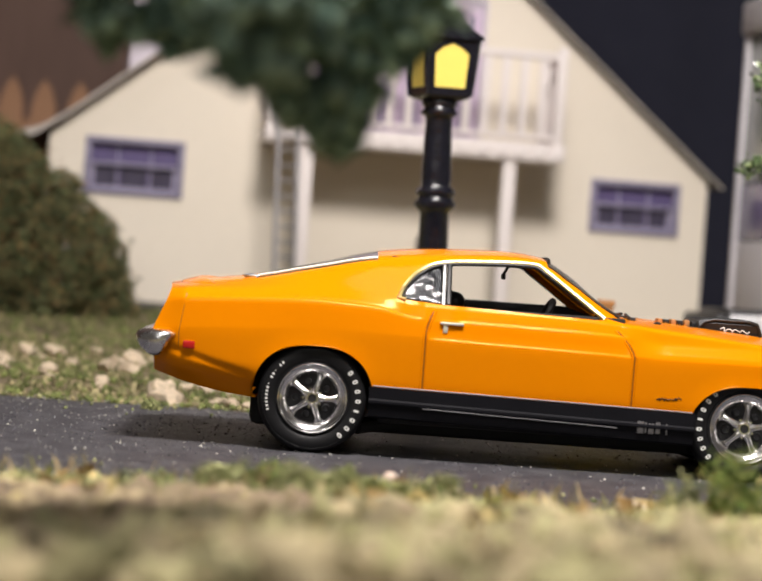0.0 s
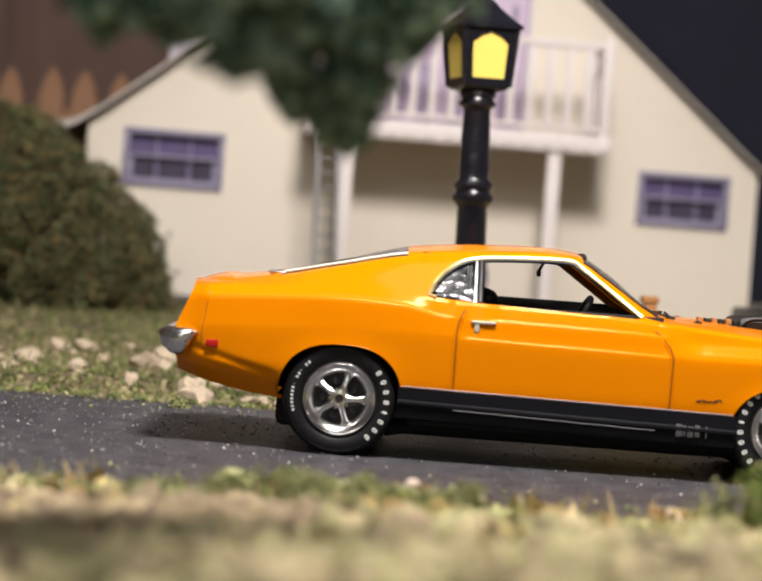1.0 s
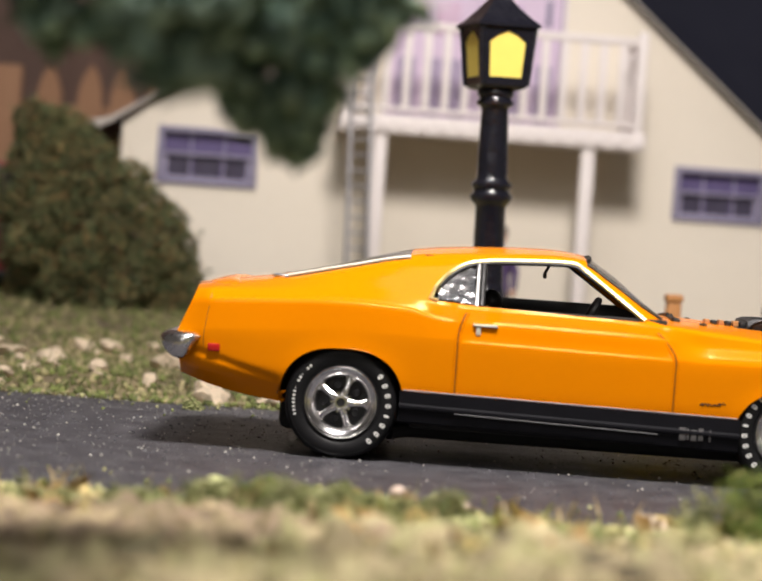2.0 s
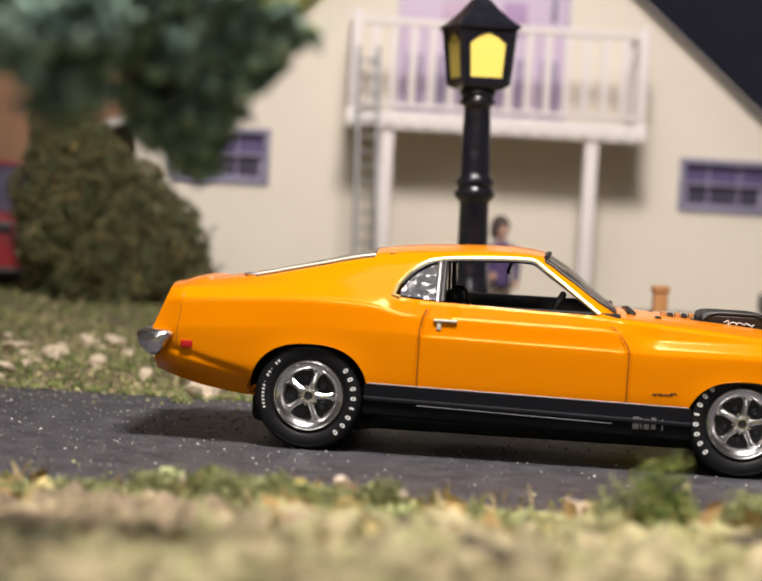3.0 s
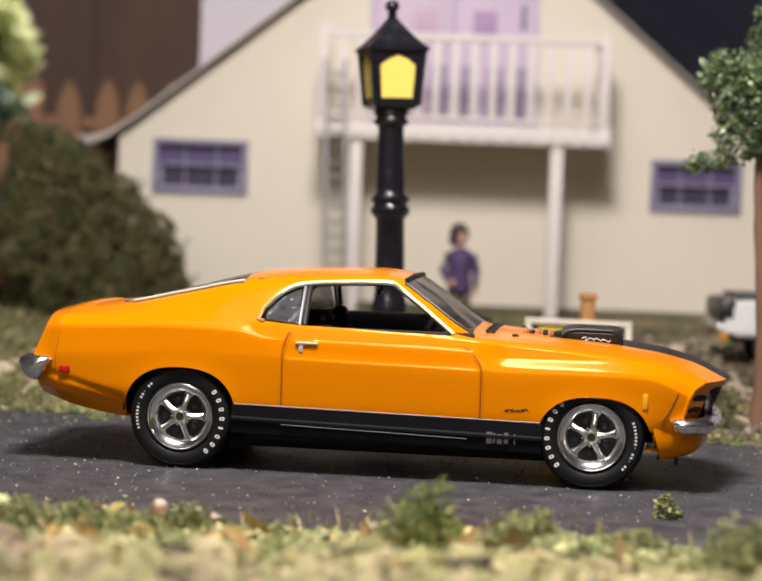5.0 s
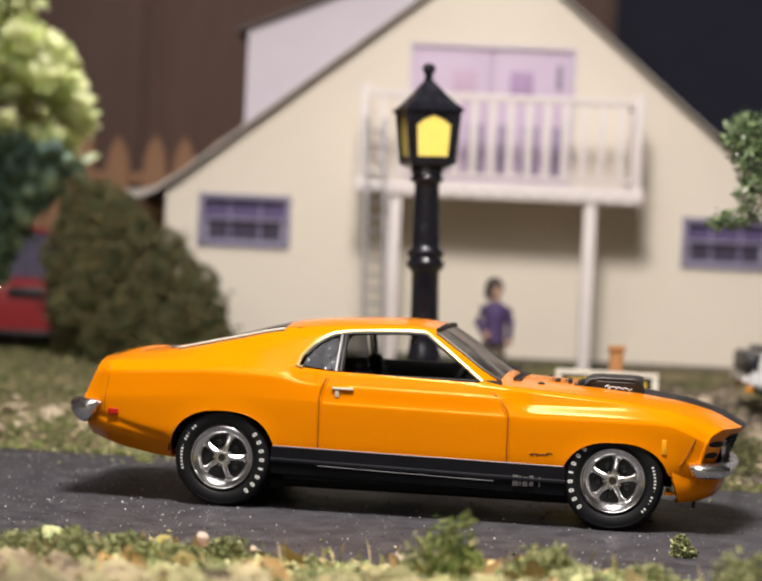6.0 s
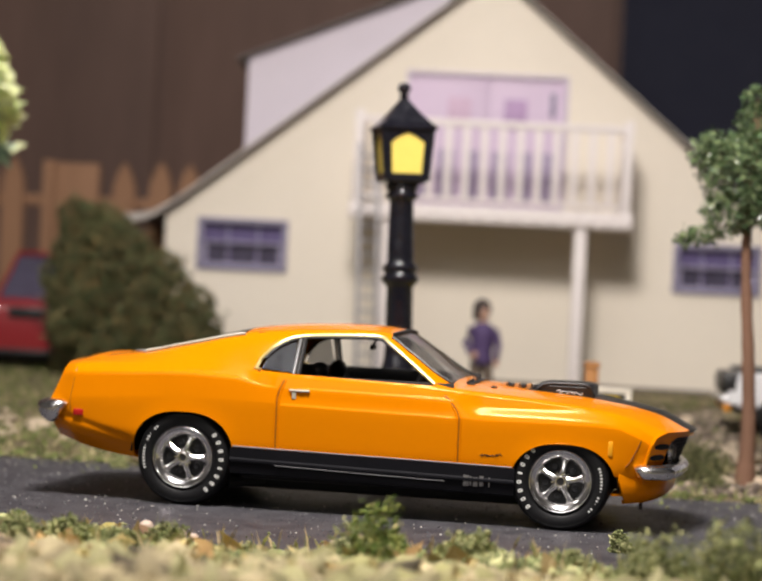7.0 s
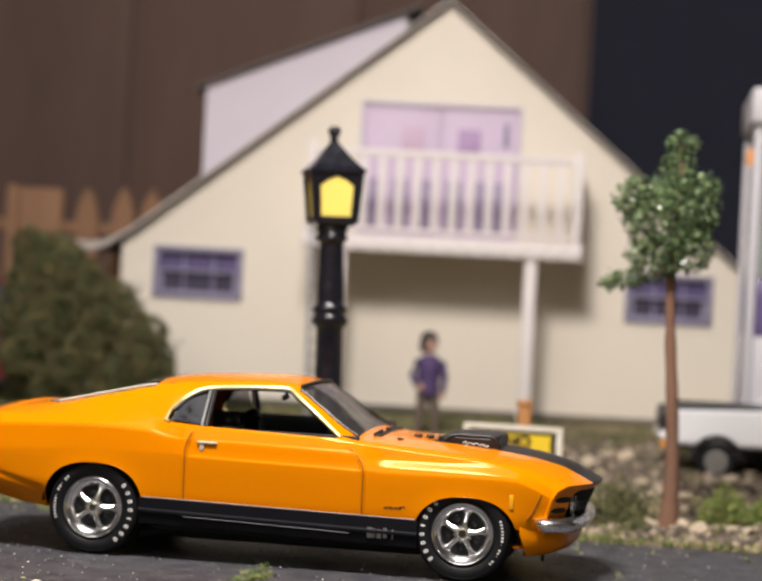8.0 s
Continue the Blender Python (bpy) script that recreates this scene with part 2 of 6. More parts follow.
def mesh_of(name, geo, mats, smooth=35.0, recalc=True):
    me = bpy.data.meshes.new(name)
    me.from_pydata([(x * S, y * S, z * S) for x, y, z in geo.v], [], geo.f)
    for m in mats if isinstance(mats, (list, tuple)) else [mats]:
        me.materials.append(m)
    if any(geo.m):
        me.polygons.foreach_set("material_index", geo.m)
    b = bmesh.new()
    b.from_mesh(me)
    bmesh.ops.remove_doubles(b, verts=b.verts, dist=0.0004 * S)
    bmesh.ops.dissolve_degenerate(b, edges=b.edges, dist=0.0002 * S)
    if recalc:
        bmesh.ops.recalc_face_normals(b, faces=b.faces)
    for f in b.faces:
        f.smooth = smooth > 0
    for e in b.edges:
        if len(e.link_faces) == 1 or len(e.link_faces) == 2 and e.calc_face_angle(0) > radians(smooth):
            e.smooth = False
    b.to_mesh(me)
    b.free()
    return me


def thing(name, at=(0, 0, 0), rz=0.0, label="", category="", group="", kind="", rx=0.0, ry=0.0):
    ob = new(name)
    ob.empty_display_size = 0.002
    ob.matrix_world = pose(at[0] * S, at[1] * S, at[2] * S, rx, ry, rz)
    return tagged(ob, label, category, group, kind)


def part(name, geo, mats, parent, label="", smooth=35.0, recalc=True):
    ob = new(name, mesh_of(name, geo, mats, smooth, recalc))
    ob.parent = parent
    return tagged(ob, label)


def piece(name, me, parent, m):
    ob = new(name, me)
    ob.parent = parent
    ob.matrix_basis = m
    return ob


def solo(name, geo, mats, at=(0, 0, 0), rz=0.0, label="", category="", group="", kind="", smooth=35.0):
    ob = new(name, mesh_of(name, geo, mats, smooth))
    ob.matrix_world = pose(at[0] * S, at[1] * S, at[2] * S, 0, 0, rz)
    return tagged(ob, label, category, group, kind)


def scatter(name, bv, bf, pos, size, rng, mats, parent=None, label="", kind="", category="", up=False, squash=None):
    """One joined mesh of many small copies of a form, each turned and sized at random."""
    bv = np.asarray(bv, float)
    n = len(pos)
    a = rng.uniform(0, 2 * np.pi, n)
    ax = rng.normal(size=(n, 3))
    if up:
        ax = np.c_[rng.normal(0, 0.001, (n, 2)), np.ones(n)]
    ax /= np.linalg.norm(ax, axis=1)[:, None]
    c, s = np.cos(a)[:, None], np.sin(a)[:, None]
    jit = bv[None] * rng.uniform(0.65, 1.35, (n, len(bv), 3))
    if squash is not None:
        jit = jit * np.asarray(squash)
    axb = ax[:, None, :]
    rot = jit * c[:, :, None] + np.cross(np.broadcast_to(axb, jit.shape), jit) * s[:, :, None] + axb * (jit * axb).sum(2, keepdims=True) * (1 - c[:, :, None])
    v = (np.asarray(pos)[:, None, :] + rot * np.asarray(size).reshape(-1, 1, 1)).reshape(-1, 3) * S
    f = (np.asarray(bf)[None] + (np.arange(n) * len(bv))[:, None, None]).reshape(-1)
    k = len(bf[0])
    me = bpy.data.meshes.new(name)
    me.vertices.add(len(v))
    me.vertices.foreach_set("co", v.ravel())
    me.loops.add(len(f))
    me.loops.foreach_set("vertex_index", f.astype(np.int32))
    me.polygons.add(len(f) // k)
    me.polygons.foreach_set("loop_start", np.arange(0, len(f), k, dtype=np.int32))
    me.update(calc_edges=True)
    me.validate()
    me.materials.append(mats)
    ob = new(name, me)
    if parent is not None:
        ob.parent = parent
    return tagged(ob, label, category, "", kind)


OCTA_V = [(1, 0, 0), (-1, 0, 0), (0, 1, 0), (0, -1, 0), (0, 0, 1), (0, 0, -1)]
OCTA_F = [(0, 2, 4), (2, 1, 4), (1, 3, 4), (3, 0, 4), (2, 0, 5), (1, 2, 5), (3, 1, 5), (0, 3, 5)]
LEAF_V = [(0, -1, 0), (0.55, 0, 0.18), (0, 1, 0), (-0.55, 0, 0.18)]
LEAF_F = [(0, 1, 2), (0, 2, 3)]
BLADE_V = [(-0.05, 0, 0), (0.05, 0, 0), (0.12, 0.1, 0.6), (0.3, 0.25, 1.0)]
BLADE_F = [(0, 1, 2), (0, 2, 3)]


FAR_EDGE, NEAR_EDGE = 3.15, -2.35


def relief(x, y):
    """Height of the ground: flat under the road, humps on the near verge, a slope up to the house behind."""
    if NEAR_EDGE < y < FAR_EDGE:
        return -0.03
    h = 0.10 * noise.noise((x * 0.8, y * 0.8, 3.1)) + 0.05 * noise.noise((x * 2.3, y * 2.3, 7.7))
    if y < -3.5:
        h *= 1 - 0.65 * min(1.0, (-3.5 - y) / 0.6)
    if y <= NEAR_EDGE:
        k = min(1.0, (NEAR_EDGE - y) / 0.5)
        low = min(1.0, max(0.0, (x + 1.1) / 1.5))
        return -0.03 + k * (0.02 + 0.06 * low + (0.3 + 0.5 * low) * h) + (0.040 + 0.015 * low) * min(4.0, NEAR_EDGE - y)
    k = min(1.0, (y - FAR_EDGE) / 1.0)
    return -0.03 + k * (0.03 + 0.6 * h * (1 if y < 8.5 else 0.3)) + 0.056 * min(y - FAR_EDGE, 9.6)


# ---- ground and room ----
def build_ground():
    g = Geo()
    xs = np.r_[np.linspace(-75, -9, 12), np.linspace(-8.6, 9, 150), np.linspace(10, 75, 12)]
    ys = np.r_[np.linspace(-75, -9, 12), np.linspace(-8.6, 14, 190), np.linspace(14.5, 22.5, 6)]
    g.v = [(x, y, relief(x, y)) for y in ys for x in xs]
    n = len(xs)
    g.f = [(j * n + i, j * n + i + 1, (j + 1) * n + i + 1, (j + 1) * n + i) for j in range(len(ys) - 1) for i in range(n - 1)]
    g.m = [0] * len(g.f)
    solo("ground", g, M["soil"], label="brown and green diorama soil base", category="ground", kind="structure", smooth=80)
    # Road slab, with uneven edges
    r = Geo()
    xs = np.linspace(-14, 16, 400)
    top, side = [], []
    for x in xs:
        e0 = -2.38 + 0.05 * noise.noise((x * 2.2, 0.3, 0)) + 0.03 * noise.noise((x * 9, 2.3, 0))
        e1 = 3.17 + 0.02 * x + 0.09 * noise.noise((x * 1.7, 5.3, 0)) + 0.04 * noise.noise((x * 8, 9.3, 0))
        top.append([(x, e0 - 0.02, -0.05), (x, e0, -0.012)] + [(x, e0 + (e1 - e0) * k / 24, 0.0) for k in range(1, 24)] + [(x, e1, -0.012), (x, e1 + 0.02, -0.06)])
    w = len(top[0])
    r.v = [p for row in top for p in row]
    r.f = [(j * w + i, (j + 1) * w + i, (j + 1) * w + i + 1, j * w + i + 1) for j in range(len(xs) - 1) for i in range(w - 1)]
    r.m = [0] * len(r.f)
    solo("road", r, M["asphalt"], label="dark grey model asphalt road with fine grit", category="road", kind="structure", smooth=80)


def build_room():
    g = Geo().box(-75, 1.75, 22.0, 23.0, -2, 90)
    n = solo("wall_north", g, M["panel"], label="dark brown board wall behind the diorama", category="wall", kind="structure")
    for x0, x1 in ((-14.8, -10.7), (-10.65, -6.62), (-6.5, -2.4), (-2.34, 1.68)):
        part("panel", Geo().box(x0, x1, 21.86, 21.99, -0.5, 40, 0.05), M["panel"], n)
    c = Geo()
    fold = [(1.80 + 0.5 * i, 21.6 + 0.12 * math.sin(i * 1.7) + 0.08 * math.sin(i * 0.6)) for i in range(130)]
    c.v = [(x, y, z) for x, y in fold for z in (-0.5, 60)]
    c.f = [(2 * i, 2 * i + 2, 2 * i + 3, 2 * i + 1) for i in range(129)]
    c.m = [0] * 129
    solo("backdrop", c, M["cloth"], label="hanging black cloth backdrop", category="backdrop", kind="structure")
    solo("wall_north_east", Geo().box(1.75, 75, 22.0, 23.0, -2, 90), M["cloth"], kind="structure", label="dark wall behind the cloth", category="wall")
    solo("wall_east", Geo().box(75, 76, -76, 23, -2, 90), M["plaster"], kind="structure", label="plain plaster wall", category="wall")
    solo("wall_west", Geo().box(-76, -75, -76, 23, -2, 90), M["plaster"], kind="structure", label="plain plaster wall", category="wall")
    solo("wall_south", Geo().box(-76, 76, -76, -75, -2, 90), M["plaster"], kind="structure", label="plain plaster wall", category="wall")
    solo("ceiling", Geo().box(-76, 76, -76, 23, 90, 91), M["plaster"], kind="structure", label="plain plaster ceiling", category="ceiling")


# ---- the orange car ----
YC = 0.87  # centre line


def pchip(xs, ys, q):
    xs, ys = np.asarray(xs, float), np.asarray(ys, float)
    h = np.diff(xs)
    d = np.diff(ys) / h
    m = np.zeros(len(xs))
    for i in range(1, len(xs) - 1):
        if d[i - 1] * d[i] > 0:
            w1, w2 = 2 * h[i] + h[i - 1], h[i] + 2 * h[i - 1]
            m[i] = (w1 + w2) / (w1 / d[i - 1] + w2 / d[i])
    m[0], m[-1] = d[0], d[-1]
    q = np.asarray(q, float)
    i = np.clip(np.searchsorted(xs, q) - 1, 0, len(xs) - 2)
    t = (q - xs[i]) / h[i]
    return ((1 + 2 * t) * (1 - t) ** 2) * ys[i] + t * (1 - t) ** 2 * h[i] * m[i] + t * t * (3 - 2 * t) * ys[i + 1] + t * t * (t - 1) * h[i] * m[i + 1]


def catmull(P, sub):
    """Smooth curve through rows of P, sub steps a span."""
    P = np.asarray(P, float)
    Q = np.r_[[2 * P[0] - P[1]], P, [2 * P[-1] - P[-2]]]
    out = []
    for i in range(1, len(Q) - 2):
        a, b, c, d = Q[i - 1 : i + 3]
        for k in range(sub):
            t = k / sub
            out.append(0.5 * (2 * b + (c - a) * t + (2 * a - 5 * b + 4 * c - d) * t * t + (3 * b - a - 3 * c + d) * t ** 3))
    out.append(P[-1])
    return np.array(out)


def eased(P, sub, reach=0.30):
    """Straight runs between the rows of P with their corners rounded off, sub steps a run; a row's own step is the middle of its corner."""
    P = np.asarray(P, float)

    def corner(i, t):
        a = P[i] + (P[max(i - 1, 0)] - P[i]) * reach
        b = P[i] + (P[min(i + 1, len(P) - 1)] - P[i]) * reach
        return a * (1 - t) ** 2 + 2 * P[i] * t * (1 - t) + b * t * t
    out = []
    for i in range(len(P) - 1):
        q = sub // 3
        for k in range(sub):
            if k < q:
                out.append(corner(i, 0.5 + 0.5 * k / q) if i else P[0] + (P[1] - P[0]) * reach * k / q)
            elif k > sub - q:
                last = i + 1 == len(P) - 1
                out.append(P[-1] + (P[-2] - P[-1]) * reach * (sub - k) / q if last else corner(i + 1, 0.5 * (k - sub + q) / q))
            else:
                t = reach + (1 - 2 * reach) * (k - q) / (sub - 2 * q)
                out.append(P[i] + (P[i + 1] - P[i]) * t)
    out.append(P[-1])
    return np.array(out)


# Half sections of the body, by distance from the rear axle: sill, lower side, waist crease, hollow, shoulder, belt, rail, crown
SECTIONS = {}
SECTIONS["x"] = (-1.02, -0.85, -0.5, -0.05, 0.365, 0.6, 0.8, 1.2, 1.42, 1.6, 1.85, 1.98, 2.2, 2.75, 3.1, 3.22, 3.32)
SECTIONS["sill_z"] = (0.44, 0.39, 0.33, 0.30, 0.28, 0.27, 0.27, 0.27, 0.27, 0.27, 0.27, 0.27, 0.27, 0.27, 0.26, 0.26, 0.27)
SECTIONS["sill_w"] = (0.56, 0.66, 0.74, 0.80, 0.83, 0.83, 0.83, 0.83, 0.83, 0.83, 0.83, 0.83, 0.83, 0.82, 0.78, 0.745, 0.7)
SECTIONS["low_w"] = (0.74, 0.86, 0.89, 0.9, 0.9, 0.9, 0.9, 0.9, 0.9, 0.9, 0.9, 0.9, 0.9, 0.895, 0.875, 0.85, 0.82)
SECTIONS["low_z"] = (0.52, 0.5, 0.48, 0.46, 0.44, 0.42, 0.42, 0.42, 0.42, 0.42, 0.42, 0.42, 0.42, 0.43, 0.43, 0.43, 0.43)
SECTIONS["mid_w"] = (0.795, 0.885, 0.908, 0.914, 0.916, 0.918, 0.92, 0.92, 0.92, 0.92, 0.92, 0.92, 0.92, 0.92, 0.9, 0.885, 0.86)
SECTIONS["mid_z"] = (0.70, 0.72, 0.74, 0.76, 0.77, 0.77, 0.768, 0.760, 0.757, 0.754, 0.750, 0.746, 0.738, 0.742, 0.735, 0.690, 0.63)
SECTIONS["sho_w"] = (0.785, 0.870, 0.893, 0.903, 0.903, 0.904, 0.895, 0.895, 0.895, 0.895, 0.893, 0.885, 0.856, 0.858, 0.848, 0.842, 0.835)
SECTIONS["sho_z"] = (0.912, 0.928, 0.950, 0.968, 0.950, 0.898, 0.893, 0.888, 0.884, 0.882, 0.876, 0.870, 0.842, 0.836, 0.806, 0.758, 0.690)
SECTIONS["belt_w"] = (0.72, 0.79, 0.795, 0.80, 0.825, 0.866, 0.866, 0.866, 0.866, 0.866, 0.862, 0.852, 0.836, 0.832, 0.81, 0.78, 0.74)
SECTIONS["belt_z"] = (0.975, 0.99, 1.01, 1.045, 1.035, 1.0, 0.985, 0.975, 0.972, 0.968, 0.955, 0.948, 0.93, 0.885, 0.838, 0.79, 0.725)
SECTIONS["rail_w"] = (0.55, 0.58, 0.58, 0.59, 0.6, 0.605, 0.61, 0.61, 0.61, 0.66, 0.745, 0.76, 0.6, 0.55, 0.55, 0.545, 0.54)
SECTIONS["rail_z"] = (0.995, 1.018, 1.062, 1.165, 1.262, 1.285, 1.296, 1.318, 1.31, 1.20, 1.022, 0.96, 0.955, 0.920, 0.878, 0.822, 0.725)
SECTIONS["crown_w"] = (0.3, 0.3, 0.3, 0.3, 0.3, 0.3, 0.3, 0.3, 0.3, 0.33, 0.38, 0.4, 0.35, 0.3, 0.3, 0.3, 0.3)
SECTIONS["crown_z"] = (1.005, 1.032, 1.085, 1.195, 1.30, 1.33, 1.345, 1.358, 1.338, 1.245, 1.06, 0.985, 0.972, 0.938, 0.894, 0.842, 0.728)
SECTIONS["top_z"] = (1.005, 1.034, 1.088, 1.20, 1.308, 1.338, 1.353, 1.366, 1.347, 1.258, 1.07, 0.99, 0.978, 0.943, 0.899, 0.847, 0.722)
SUB = 16


def body_section(q):
    c = {k: float(pchip(SECTIONS["x"], v, [q])[0]) for k, v in SECTIONS.items() if k != "x"}
    wing = min(1.0, max(0.0, (q - 2.0) / 0.25)) * min(1.0, max(0.0, (3.25 - q) / 0.25))
    hol_w = c["mid_w"] + 0.42 * (c["sho_w"] - c["mid_w"]) + 0.011 * wing
    hol_z = c["mid_z"] + 0.42 * (c["sho_z"] - c["mid_z"])
    pts = [(0.0, c["sill_z"] - 0.02), (c["sill_w"], c["sill_z"]), (c["low_w"], c["low_z"]), (c["mid_w"], c["mid_z"]), (hol_w, hol_z), (c["sho_w"], c["sho_z"]), (c["belt_w"], c["belt_z"]), (c["rail_w"], c["rail_z"]), (c["crown_w"], c["crown_z"]), (0.0, c["top_z"])]
    first = np.array(pts[:2])
    curve = eased(pts[1:], SUB)
    # a narrow ledge along the waist crease and one along the shoulder
    zm, zs, run = c["mid_z"], c["sho_z"], slice(2 * SUB - 6, 6 * SUB)
    z = curve[run, 1]
    step = lambda a: np.clip(a, 0, 1) ** 2 * (3 - 2 * np.clip(a, 0, 1))  # noqa: E731
    waist = float(step((q - 0.70) / 0.04) * step((2.02 - q) / 0.06))
    upper = float(step((q + 0.95) / 0.2) * step((1.98 - q) / 0.08) * (1 - 0.95 * step((q - 0.64) / 0.03) * step((0.95 - q) / 0.10)))
    curve[run, 0] -= waist * 0.008 * step((z - zm) / 0.013) * step((zs - z) / 0.10)
    curve[run, 0] -= upper * (0.009 if q > 0.6 else 0.012) * step((z - zs + 0.004) / 0.013) * step((c["belt_z"] + 0.12 - z) / 0.12)
    # tucked-under panel behind the rear wheel
    tuck = float(step((-0.38 - q) / 0.05) * step((q + 0.98) / 0.08))
    zc = 0.60 - 0.28 * (q + 0.86)
    low = slice(0, 3 * SUB)
    curve[low, 0] -= tuck * (0.012 * np.exp(-((curve[low, 1] - zc + 0.010) / 0.018) ** 2) + 0.004 * step((zc - curve[low, 1]) / 0.03))
    return np.r_[[first[0]], curve]


def end_shift(x, z, w):
    """Lean of the tail and the pointed plan of the nose."""
    if x < -0.80:
        k = (-0.80 - x) / 0.22
        lean = 0.42 * (z - 0.70) if z > 0.70 else -0.18 * (z - 0.70)
        return k * (lean - 0.09 + 0.07 * (w / 0.8) ** 2)
    if x > 3.0:
        k = min(1.0, (x - 3.0) / 0.32)
        lean = 0.02 + 0.42 * (z - 0.62) if z < 0.62 else 0.02 + 0.28 * (z - 0.62) if z < 0.80 else 0.07
        return k * k * (lean + 0.27 * (1 - (w / 0.86) ** 2) + 0.02)
    return 0.0


WINDOW = [(0.505, 1.02), (0.535, 1.09), (0.593, 1.163), (0.655, 1.212), (0.727, 1.247), (0.82, 1.264), (0.93, 1.274), (1.20, 1.288), (1.35, 1.288), (1.405, 1.276), (1.46, 1.236), (1.815, 0.975), (1.79, 0.965), (1.30, 0.978), (0.80, 0.992), (0.55, 1.008)]
ARCHES = ((0.002, 0.300, 0.382), (2.757, 0.235, 0.378))


def arch_d(x, z, arch):
    """Distance measure of a place from an arch's centre: the flat-topped outline is where it equals the radius."""
    cx, cz, r = arch
    return (abs((x - cx) / 1.02) ** 2.5 + max(0.0, z - cz) ** 2.5) ** 0.4


def arch_line(arch, angles):
    cx, cz, r = arch
    out = []
    for a in angles:
        k = r / max(1e-6, arch_d(cx + math.cos(a), cz + max(0.0, math.sin(a)), arch))
        out.append((cx + k * math.cos(a), cz + k * math.sin(a)))
    return out


def in_poly(p, poly):
    x, y = p
    hit = False
    for i in range(len(poly)):
        (x0, y0), (x1, y1) = poly[i - 1], poly[i]
        if (y0 > y) != (y1 > y) and x < (x1 - x0) * (y - y0) / (y1 - y0) + x0:
            hit = not hit
    return hit


def near_poly(p, poly):
    best, at = 9, p
    for i in range(len(poly)):
        a, b = Vector(poly[i - 1]), Vector(poly[i])
        t = max(0, min(1, (Vector(p) - a).dot(b - a) / (b - a).length_squared))
        c = a + (b - a) * t
        d = (Vector(p) - c).length
        if d < best:
            best, at = d, c
    return best, at


def smooth_outline(poly, sub=4):
    loop = catmull(np.array(poly[1:12]), sub)
    return [tuple(p) for p in loop] + [tuple(p) for p in poly[12:]] + [poly[0]]


